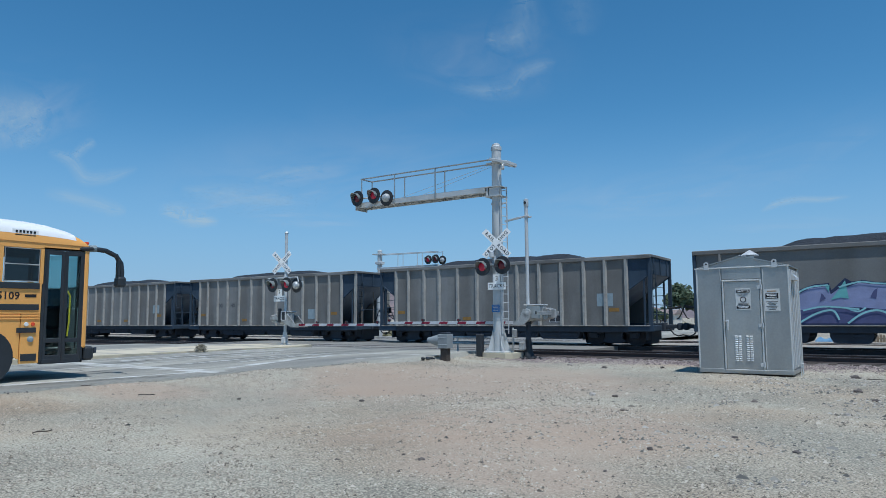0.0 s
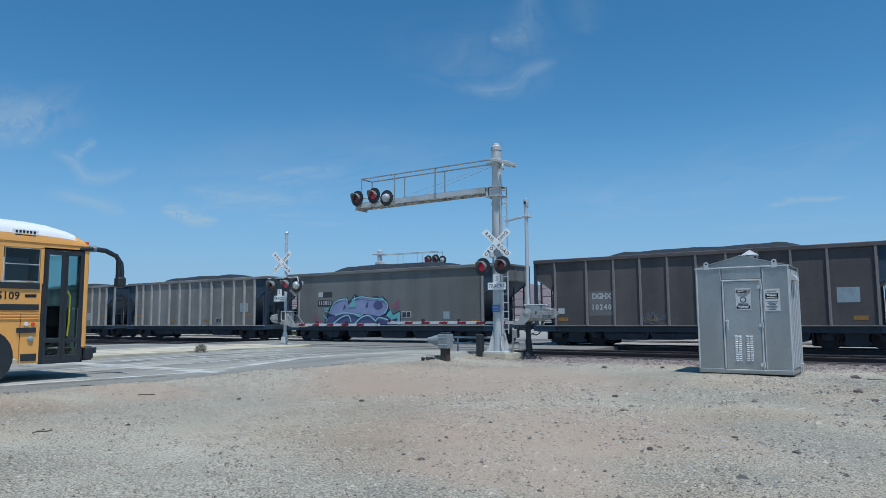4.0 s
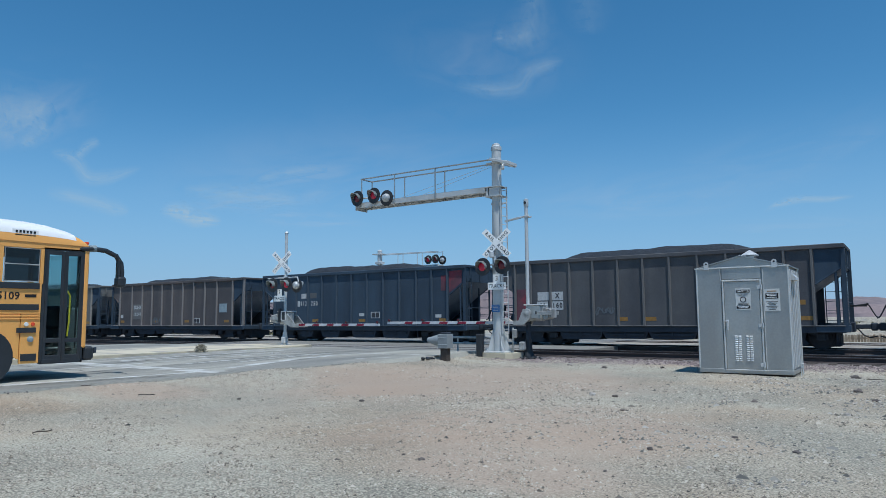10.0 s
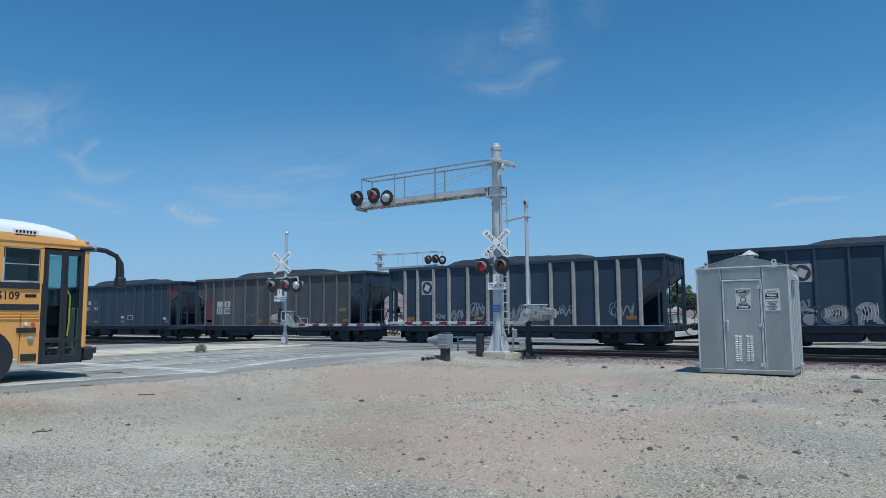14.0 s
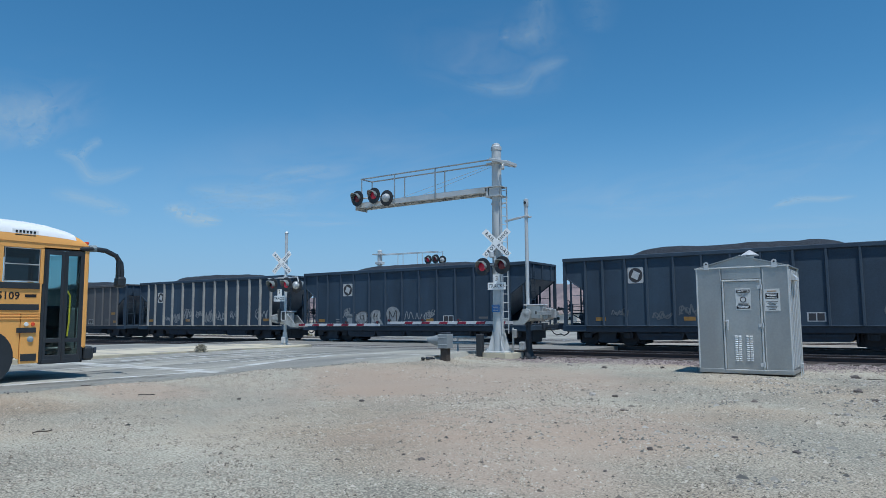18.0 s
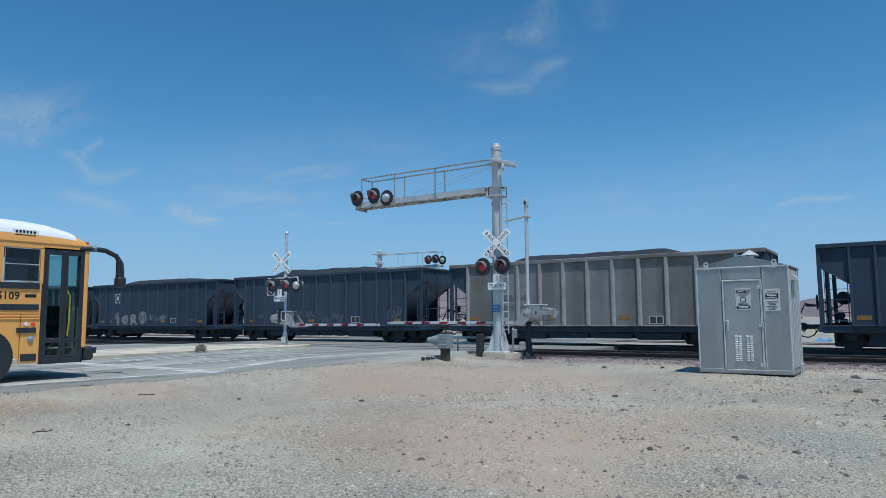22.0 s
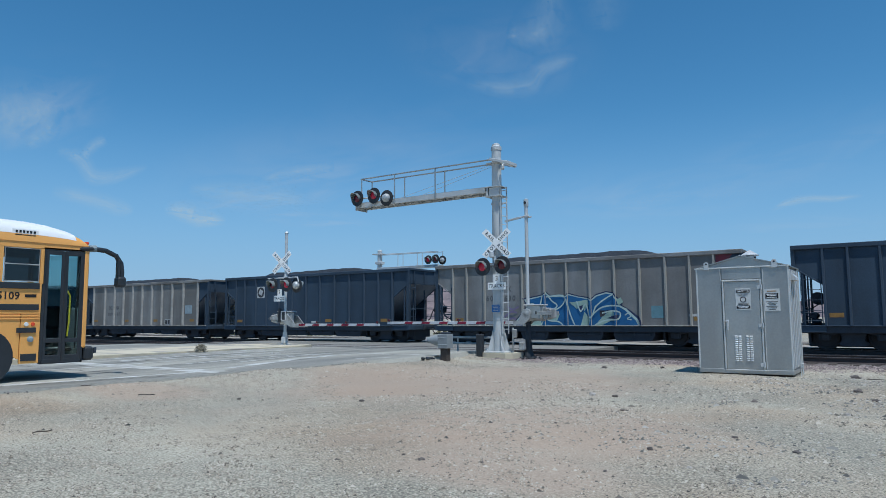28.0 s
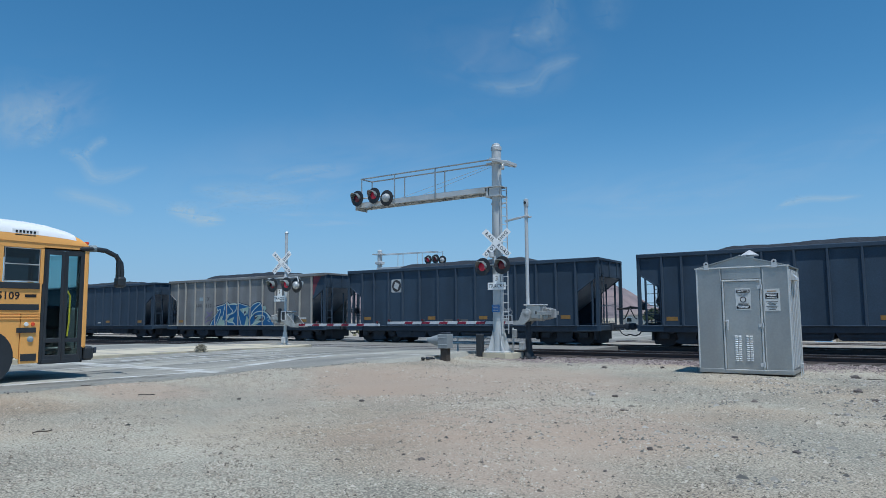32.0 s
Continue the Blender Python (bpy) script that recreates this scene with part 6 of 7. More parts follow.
M_seat = mat("grey_vinyl", (0.22, 0.27, 0.29), 0.6, vary=0.15, bump=0.1)
M_yellow_rail = mat("yellow_grab_rail", (0.75, 0.6, 0.05), 0.4, vary=0.05, bump=0.0)
M_amber = glow("glowing_amber", (0.7, 0.08, 0.03), 0.05)


def build_bus():
    R, W, F, B, FL = -14.75, 2.44, 8.16, -3.4, 0.42     # right side, width, front, back, skirt
    L = R - W
    zr = 0.02
    bus = thing("school_bus", "yellow school bus with white roof, waiting at the stop line", "bus")
    wy = (6.16, -0.6)
    # right wall: skirts with wheel arches, belts and pillars
    def wall(x, door):
        t = -0.05 if x == R else 0.05
        segs = [(-3.4, -1.25), (-0.0 + 0.05, 5.53)] + ([(6.83, 7.2)] if door else [(6.83, F)])
        for a, c in segs:
            part("side_panel", Shape().cbox((x + t / 2, (a + c) / 2, 0.88), (0.05, c - a, 1.0), 0.006), M_bus, bus)
        for c in wy:
            s = Shape()
            pts = [(c - 0.65, 1.38)] + [(c - 0.65, FL)] + [(c + 0.56 * math.cos(a), 0.52 + 0.56 * math.sin(a)) for a in np.linspace(math.pi, 0, 13)] + [(c + 0.65, FL), (c + 0.65, 1.38)]
            pts[1] = (c - 0.65, FL + 0.05)
            pts[-2] = (c + 0.65, FL + 0.05)
            s.prism(pts, 0, x + t, x)
            part("wheel_arch", s, M_bus, bus)
            part("arch_lining", Shape().lathe([(0, 0.56), (0.75, 0.56)], (x, c, 0.52), (-1 if x == R else 1, 0, 0), 20), M_bus_black, bus)
        end = 7.2 if door else F
        part("belt_panel", Shape().cbox((x + t / 2, (B + end) / 2, 1.69), (0.05, end - B, 0.62), 0.006), M_bus, bus)
        part("header_panel", Shape().cbox((x + t / 2, (B + F) / 2, 2.77), (0.05, F - B, 0.15), 0.01), M_bus, bus)
        o = 0.012 if x == R else -0.012
        for z, h in ((1.93, 0.12), (1.5, 0.12), (1.04, 0.1)):
            e = end if z > 1.2 else end - 0.03
            st = B if z > 1.2 else 6.74
            part("rub_rail", Shape().cbox((x + o, (st + e) / 2 - 0.02, z), (0.03, e - st - 0.06, h), 0.012), M_bus_black, bus)
        for i in range(3):
            part("pressed_rib", Shape().cbox((x + o * 0.7, (B + end) / 2, 1.27 + i * 0.055), (0.02, end - B - 0.05, 0.025), 0.008), M_bus, bus)
        n = 13
        for i in range(n):
            a, c = 7.15 - i * 0.79 - 0.70, 7.15 - i * 0.79
            if a < B + 0.2:
                break
            part("pillar", Shape().cbox((x + t / 2, c + 0.045, 2.35), (0.05, 0.085, 0.74), 0.006), M_bus, bus)
            w = part("window", Shape().tube([(x, a + 0.02, 2.02), (x, a + 0.02, 2.68), (x, c - 0.02, 2.68), (x, c - 0.02, 2.02), (x, a + 0.02, 2.02)], 0.011, 6), M_cast, bus, "sash window with aluminium frame")
            part("sash_bar", Shape().cbox((x, (a + c) / 2, 2.36), (0.02, c - a - 0.02, 0.022), 0.005), M_cast, w)
            g = part("pane", Shape().span((x - 0.012, a + 0.02, 2.02), (x - 0.008, c - 0.02, 2.69)), M_glass_dark, w)
            g.visible_shadow = False
    wall(R, True)
    wall(L, False)
    part("rear_wall", Shape().cbox(((R + L) / 2, B, 1.65), (W, 0.06, 2.4), 0.03), M_bus, bus)
    part("floor", Shape().span((L + 0.05, B + 0.05, 0.78), (R - 0.05, 7.1, 0.84)), M_bus_black, bus)
    part("underbody", Shape().cbox(((L + R) / 2, 2.2, 0.62), (1.3, 10.6, 0.3), 0.05), M_under, bus)
    # roof: a shell whose crown drops to the front
    def shell(y_list, lo, hi):
        v, f, n = [], [], 20
        for y, k in y_list:
            for i in range(n + 1):
                u = lo + (hi - lo) * i / n
                a = math.pi * u
                x, z = math.cos(a), math.sin(a)
                v.append(((R + L) / 2 + 1.235 * math.copysign(abs(x) ** 0.6, x), y, 2.82 + 0.5 * k * abs(z) ** 0.6))
        m = n + 1
        for j in range(len(y_list) - 1):
            for i in range(n):
                f.append((j * m + i, j * m + i + 1, (j + 1) * m + i + 1, (j + 1) * m + i))
        return Shape().add(v, f)
    st = [(B, 0.9), (B + 0.2, 1.0), (6.0, 1.0), (7.0, 0.96), (7.4, 0.88), (7.75, 0.72), (7.98, 0.5), (8.1, 0.26), (F, 0.02)]
    part("roof", shell(st, 0, 1), M_bus, bus, "yellow roof edge and front cap", True)
    st2 = [(y, k + 0.03) for y, k in st[:6]] + [(7.86, 0.66)]
    part("white_roof_panel", shell(st2, 0.045, 0.955), M_bus_white, bus, "white painted roof top", True)
    part("roof_hatch", Shape().cbox(((R + L) / 2, 5.5, 3.26), (0.8, 0.8, 0.08), 0.03), M_bus_white, bus)
    pl = part("maker_plate", Shape().cbox((R + 0.0, 6.83, 2.99), (0.01, 0.5, 0.15), 0.003), M_white, bus, "white maker's plate with unreadable dark bars")
    pl.matrix_basis = pose(0, 0, 0)
    for i in range(6):
        part("plate_bar", Shape().box((R + 0.008, 6.66 + i * 0.068, 3.015), (0.006, 0.04, 0.05)), M_sign_text, pl)
    part("plate_bar", Shape().box((R + 0.008, 6.83, 2.95), (0.006, 0.4, 0.016)), M_sign_text, pl)
    part("reflector", Shape().lathe([(0, 0.045), (0.02, 0.04)], (R, 6.93, 1.16), (1, 0, 0), 12), M_bus_white, bus, "round white reflector")
    # front: corner posts, windscreen, dash panel
    for x in (R - 0.05, L + 0.05):
        part("corner_post", Shape().cbox((x, F - 0.05, 1.75), (0.12, 0.12, 2.2), 0.04), M_bus, bus)
    part("front_panel", Shape().cbox(((R + L) / 2, F - 0.04, 1.05), (W - 0.2, 0.1, 0.9), 0.05), M_bus, bus)
    g = part("windscreen", Shape().cbox(((R + L) / 2, F - 0.05, 2.1), (W - 0.24, 0.012, 1.2), 0.004), M_glass, bus, "clear flat windscreen")
    g.visible_shadow = False
    part("bumper", Shape().cbox(((R + L) / 2, F + 0.09, 0.53), (W + 0.02, 0.22, 0.3), 0.05), M_bus_black, bus, "black steel front bumper")
    part("tow_eye", Shape().cyl((R - 0.1, F + 0.2, 0.55), (R - 0.1, F + 0.28, 0.55), 0.03, 8).cbox((R - 0.05, F + 0.24, 0.6), (0.03, 0.06, 0.1), 0.01), M_under, bus)
    # entrance door: two glazed leaves in black frames
    d = part("door", Shape().cbox((R - 0.03, 7.66, 2.715), (0.06, 0.9, 0.06), 0.01).cbox((R - 0.03, 7.24, 1.53), (0.06, 0.06, 2.36), 0.01).cbox((R - 0.03, 8.07, 1.53), (0.06, 0.05, 2.36), 0.01).cbox((R - 0.03, 7.66, 0.38), (0.06, 0.88, 0.06), 0.01), M_bus_black, bus, "closed two-leaf glazed entrance door")
    for a, c in ((7.27, 7.65), (7.67, 8.045)):
        leaf = Shape()
        for y in (a + 0.03, c - 0.03):
            leaf.cbox((R - 0.02, y, 1.54), (0.035, 0.06, 2.28), 0.01)
        for z in (0.48, 0.82, 2.64):
            leaf.cbox((R - 0.02, (a + c) / 2, z), (0.035, c - a - 0.1, 0.09), 0.01)
        part("door_leaf", leaf, M_bus_black, d)
        gl = part("pane", Shape().span((R - 0.024, a + 0.06, 0.52), (R - 0.018, c - 0.06, 2.6)), M_glass, d, "clear glass")
        gl.visible_shadow = False
    part("door_gasket", Shape().cbox((R - 0.015, 7.66, 1.54), (0.04, 0.03, 2.28), 0.005), M_hose, d)
    part("grab_rail", Shape().tube([(R - 0.09, 7.76, 1.86), (R - 0.09, 7.83, 1.75), (R - 0.09, 7.83, 1.2), (R - 0.09, 7.8, 0.9)], 0.018, 8), M_yellow_rail, bus, "yellow grab rail inside the door")
    for i in range(3):
        part("step", Shape().cbox((R - 0.25 - 0.28 * i, 7.65, 0.42 + i * 0.2), (0.5, 0.78, 0.06), 0.01), M_bus_black, bus)
        part("step_nosing", Shape().cbox((R - 0.02 - 0.28 * i - 0.05, 7.65, 0.45 + i * 0.2), (0.03, 0.7, 0.03), 0.005), M_galv_bright, bus)
    part("driver_seat", Shape().cbox((L + 0.65, 7.0, 1.25), (0.5, 0.5, 0.14), 0.05).cbox((L + 0.65, 6.76, 1.65), (0.48, 0.14, 0.75), 0.05).cbox((L + 0.65, 7.0, 1.0), (0.3, 0.3, 0.4), 0.03), M_seat, bus)
    for i in range(6):
        for x in (R - 0.55, L + 0.55):
            part("passenger_seat", Shape().cbox((x, 6.3 - i * 0.8, 1.25), (0.95, 0.45, 0.14), 0.05).cbox((x, 6.08 - i * 0.8, 1.6), (0.95, 0.12, 0.7), 0.05), M_seat, bus)
    part("lining", Shape().cbox((L + 0.08, 2.4, 1.18), (0.03, 11.3, 1.6), 0.01), M_seat, bus, "grey interior lining")
    part("ceiling_lining", Shape().cbox(((L + R) / 2, 2.4, 2.8), (2.3, 11.3, 0.03), 0.01), M_seat, bus)
    part("front_lining", Shape().cbox(((L + R) / 2, F - 0.13, 1.0), (W - 0.2, 0.03, 1.0), 0.01), M_seat, bus)
    part("corner_lining", Shape().cbox((R - 0.15, F - 0.14, 1.7), (0.04, 0.06, 2.1), 0.01), M_bus_black, bus)
    part("stepwell_wall", Shape().cbox((R - 1.1, 7.65, 0.95), (0.04, 0.85, 0.9), 0.01), M_seat, bus)
    part("barrier", Shape().cbox((R - 0.6, 7.16, 1.3), (0.9, 0.04, 0.95), 0.02), M_seat, bus)
    part("steering_wheel", Shape().tube([(L + 0.65 + 0.22 * math.cos(a), 7.5 + 0.08 * math.sin(a), 1.55 + 0.2 * math.sin(a)) for a in np.linspace(0, 6.283, 15)], 0.016, 6), M_hose, bus)
    part("dashboard", Shape().cbox(((R + L) / 2 - 0.3, 7.85, 1.3), (1.5, 0.4, 0.5), 0.06), M_bus_black, bus)
    # wheels, lamps, lettering
    for y in wy:
        for x, s in ((R - 0.16, 1), (L + 0.16, -1)):
            w = part("wheel", Shape().lathe([(0, 0.2), (0.0, 0.27), (0.06, 0.29), (0.2, 0.29), (0.2, 0.1)], (x, y, 0.52), (-s, 0, 0), 20), M_bus_black, bus, smooth=True)
            part("tyre", Shape().lathe([(0.02, 0.29), (0.0, 0.36), (0.0, 0.44), (0.04, 0.49), (0.12, 0.503), (0.2, 0.49), (0.24, 0.44), (0.24, 0.3)], (x, y, 0.52), (-s, 0, 0), 28), M_tyre, w, "black tyre", True)
            part("hub", Shape().lathe([(-0.06, 0.06), (-0.05, 0.1), (0.05, 0.14)], (x, y, 0.52), (-s, 0, 0), 14), M_under, w)
    letters("fleet_number", "5109", 0.21, M_sign_text, bus, Matrix.Translation((R + 0.004, 6.57, 1.72)) @ Euler((radians(90), 0, radians(90))).to_matrix().to_4x4(), 0.002, bold=0.015, wide=1.02)
    part("side_badge", Shape().box((R + 0.003, 6.99, 1.73), (0.006, 0.22, 0.06)), M_sign_text, bus, "small dark unreadable badge bar")
    part("marker_lamp", Shape().lathe([(0, 0.06), (0.02, 0.06), (0.035, 0.03)], (R, 7.02, 0.86), (1, 0, 0), 14), M_bluewhite, bus, "round side reflector")
    # Faint emission brightens this reflector, though it is no lamp.
    part("reflector", Shape().lathe([(0, 0.04), (0.02, 0.035)], (R, 7.06, 1.16), (1, 0, 0), 12), M_amber, bus)
    part("roof_marker", Shape().cbox((R - 0.1, F - 0.03, 2.9), (0.1, 0.1, 0.06), 0.02), M_amber, bus, "red marker light")
    part("battery_vent", Shape().cbox((R + 0.003, 7.0, 0.5), (0.02, 0.3, 0.14), 0.01), M_bus_black, bus)
    # mirror on its long black arm
    part("mirror_arm", Shape().tube([(R - 0.05, F - 0.2, 2.76), (R + 0.02, F + 0.05, 2.78), (R + 0.02, F + 0.35, 2.76), (R + 0.02, F + 0.6, 2.66), (R + 0.02, F + 0.72, 2.5), (R + 0.02, F + 0.75, 2.3), (R + 0.02, F + 0.74, 2.1)], 0.054, 12), M_bus_black, bus, "long black curved mirror arm", True)
    part("arm_joint", Shape().tube([(R - 0.02, F + 0.0, 2.78), (R + 0.02, F + 0.14, 2.79)], 0.075, 10), M_seat, bus)
    part("mirror", Shape().cbox((R + 0.03, F + 0.71, 2.08), (0.24, 0.19, 0.24), 0.085).cbox((R + 0.02, F + 0.66, 2.36), (0.12, 0.06, 0.44), 0.025), M_bus_black, bus, "black mirror head", True)


build_bus()

# ---------------------------------------------------------------- loose things and stones


def stones(n, x0, x1, y0, y1, size, seed, keep, zf, squash=0.6):
    """Many small angular stones in one mesh."""
    rng = np.random.RandomState(seed)
    base = np.array([(1, 0, -0.3), (0, 1, -0.3), (-1, 0, -0.3), (0, -1, -0.3), (0, 0, 1)], float)
    tris = np.array([(0, 1, 4), (1, 2, 4), (2, 3, 4), (3, 0, 4)])
    p = np.c_[rng.uniform(x0, x1, n), rng.uniform(y0, y1, n)]
    p = np.array([q for q in p if keep(q[0], q[1])])
    n = len(p)
    r = size * np.exp(rng.normal(0, 0.45, n))
    v = base[None] * rng.uniform(0.55, 1.25, (n, 5, 1)) + rng.uniform(-0.3, 0.3, (n, 5, 3))
    v[:, :, 2] *= squash
    a = rng.uniform(0, 6.28, n)
    c, s = np.cos(a)[:, None], np.sin(a)[:, None]
    v = np.stack([v[..., 0] * c - v[..., 1] * s, v[..., 0] * s + v[..., 1] * c, v[..., 2]], -1) * r[:, None, None]
    z = np.array([zf(q[0], q[1]) for q in p])
    v += np.c_[p, z][:, None, :]
    f = (tris[None] + 5 * np.arange(n)[:, None, None]).reshape(-1, 3)
    return v.reshape(-1, 3), f


def stone_object(name, label, mats, *a, **k):
    v, f = stones(*a, **k)
    me = bpy.data.meshes.new(name)
    me.vertices.add(len(v))
    me.vertices.foreach_set("co", v.ravel())
    me.loops.add(len(f) * 3)
    me.loops.foreach_set("vertex_index", f.ravel().astype(np.int32))
    me.polygons.add(len(f))
    me.polygons.foreach_set("loop_start", np.arange(0, len(f) * 3, 3, dtype=np.int32))
    me.update(calc_edges=True)
    me.materials.append(mats)
    return tagged(new(name, me), label, "gravel", kind="stuff")


def island_stone(name, c1, c2, c3):
    """Stone whose colour changes from piece to piece."""
    m = bpy.data.materials.new(name)
    m.use_nodes = True
    n, l = m.node_tree.nodes, m.node_tree.links
    g, r = n.new("ShaderNodeNewGeometry"), n.new("ShaderNodeValToRGB")
    r.color_ramp.elements[0].color, r.color_ramp.elements[1].color = (*c1, 1), (*c3, 1)
    e = r.color_ramp.elements.new(0.45)
    e.color = (*c2, 1)
    l.new(g.outputs["Random Per Island"], r.inputs[0])
    l.new(r.outputs[0], n["Principled BSDF"].inputs["Base Color"])
    n["Principled BSDF"].inputs["Roughness"].default_value = 0.9
    return m


M_gravel = island_stone("mixed_gravel", (0.08, 0.07, 0.058), (0.32, 0.276, 0.213), (0.54, 0.49, 0.41))
M_ballast_stone = island_stone("mixed_ballast", (0.05, 0.042, 0.042), (0.17, 0.132, 0.128), (0.37, 0.31, 0.285))


def dirt_z(x, y):
    return ground_z(x, y) + 0.02 * noise.noise((x * 1.1, y * 1.1, 0)) + 0.012 * noise.noise((x * 3.1, y * 3.1, 5))


def gravelly(x, y):
    """Gravel lies in drifts, and leaves a bare dirt patch before the mast."""
    if x < road_edge(y) + 0.08 + 0.1 * math.sin(y * 2):
        return False
    d = noise.noise((x * 0.28, y * 0.28, 9)) + 0.5 * noise.noise((x * 0.9, y * 0.9, 2))
    bare = math.exp(-(((x + 8.2) / 3.4) ** 2 + ((y - 13.0) / 4.2) ** 2)) + 0.6 * math.exp(-(((x + 4.0) / 2.2) ** 2 + ((y - 8.0) / 2.5) ** 2))
    return random.random() < 0.65 + 0.9 * d - 0.55 * bare


random.seed(8)
stone_object("gravel", "fine pale gravel scattered over the dirt", M_gravel, 260000, -13, 2.5, 2.4, 11, 0.0075, 1, gravelly, dirt_z)
stone_object("gravel", "coarser pale gravel in front of the tracks", M_gravel, 110000, -14, 5, 9, 21.5, 0.013, 2, gravelly, dirt_z)
stone_object("ballast_stones", "loose crushed stone along the nearest track", M_ballast_stone, 75000, -11.5, 8, 19.4, 24.0, 0.021, 3,
             lambda x, y: random.random() < min(1, (y - 19.3) / 2.5) and not (abs(x + 11.8) < 0.7 and abs(y - 20.95) < 0.7), lambda x, y: ground_z(x, y) + 0.005, squash=0.65)


M_clod = island_stone("dark_clods", (0.045, 0.042, 0.038), (0.12, 0.105, 0.085), (0.3, 0.27, 0.22))
stone_object("clods", "small dark clods and chips strewn on the dirt", M_clod, 1700, -6, 3, 4, 17, 0.021, 5, lambda x, y: noise.noise((x * 0.6, y * 0.6, 4)) > 0.0, dirt_z, squash=0.45)
stone_object("clods", "small dark clods and chips strewn on the dirt", M_clod, 350, -13, -5, 4, 17, 0.02, 6, lambda x, y: noise.noise((x * 0.5, y * 0.5, 8)) > 0.0, dirt_z, squash=0.45)


def chip_drift(x, y):
    """A drift of dark chips that trails off along its length."""
    u, w = (x + 1.4) / 1.5, (y - 8.0 - 0.25 * (x + 1.4)) / 0.75
    return random.random() < math.exp(-(u * u + w * w)) * (0.7 + 0.9 * noise.noise((x * 1.8, y * 1.8, 6))) or (x > -1.6 and y < 7.2 and noise.noise((x * 1.3, y * 1.3, 12)) > 0.12)


M_chip = island_stone("slate_chips", (0.055, 0.055, 0.05), (0.19, 0.185, 0.165), (0.45, 0.43, 0.38))
stone_object("slate_chips", "grey stone chips in a drift on the dirt", M_chip, 9000, -4.2, 1.2, 4.5, 10.5, 0.017, 15, chip_drift, dirt_z, squash=0.5)
stone_object("slate_chips", "grey stone chips strewn beside the shed", M_chip, 7000, -2.8, 4, 11, 17.2, 0.02, 16, lambda x, y: noise.noise((x * 0.8, y * 0.8, 21)) > 0.0, dirt_z, squash=0.5)
stone_object("road_edge_crumbs", "dark asphalt crumbs along the broken road edge", island_stone("asphalt_crumbs", (0.05, 0.05, 0.045), (0.1, 0.095, 0.09), (0.3, 0.28, 0.25)), 9000, -13.6, -11.1, -4, 18.5, 0.016, 7,
             lambda x, y: abs(x - road_edge(y) - 0.06) < 0.13 and noise.noise((x * 0.6, y * 0.6, 3)) > -0.02, lambda x, y: max(dirt_z(x, y), -0.1) + 0.01, squash=0.5)


def rock(x, y, r, seed, material, label):
    rnd = random.Random(seed)
    bm = bmesh.new()
    bmesh.ops.create_icosphere(bm, subdivisions=2, radius=r)
    for v in bm.verts:
        n = v.co.normalized()
        v.co = n * r * (0.75 + 0.5 * noise.noise(n * 1.6 + Vector((seed, 0, 0))))
        v.co.z *= 0.62
        v.co.x *= 1.25
    me = bpy.data.meshes.new("rock")
    bm.to_mesh(me)
    bm.free()
    me.materials.append(material)
    o = new("rock", me)
    o.matrix_basis = pose(x, y, dirt_z(x, y) + r * 0.2, 0, 0, rnd.uniform(0, 360))
    tagged(o, label, "rock", "loose rocks on the dirt")


ROCKS = ((-6.0, 9.33, 0.04), (-3.99, 5.53, 0.035), (-3.33, 5.56, 0.02), (-4.34, 5.71, 0.022), (-4.73, 11.67, 0.07), (-4.35, 11.75, 0.06), (-2.28, 7.1, 0.04), (-3.93, 8.42, 0.025), (-1.73, 6.46, 0.03),
         (-0.57, 13.0, 0.06), (-1.74, 8.42, 0.035), (-1.05, 7.87, 0.04), (-0.83, 11.1, 0.05), (-2.33, 5.99, 0.025), (-7.66, 8.94, 0.05), (-9.6, 8.0, 0.04), (-8.6, 6.1, 0.03), (-3.6, 10.0, 0.04), (-2.2, 12.2, 0.06),
         (-0.9, 14.6, 0.1), (0.6, 13.8, 0.09), (-1.1, 17.4, 0.12), (0.2, 16.9, 0.14), (-6.9, 17.9, 0.08), (-8.2, 18.6, 0.09), (-5.6, 18.7, 0.07))
for i, (x, y, r) in enumerate(ROCKS):
    rock(x, y, r, i, M_dark_stone if i % 4 else M_stone, "small dark angular rock lying on the dirt" if i % 4 else "small pale rock lying on the dirt")


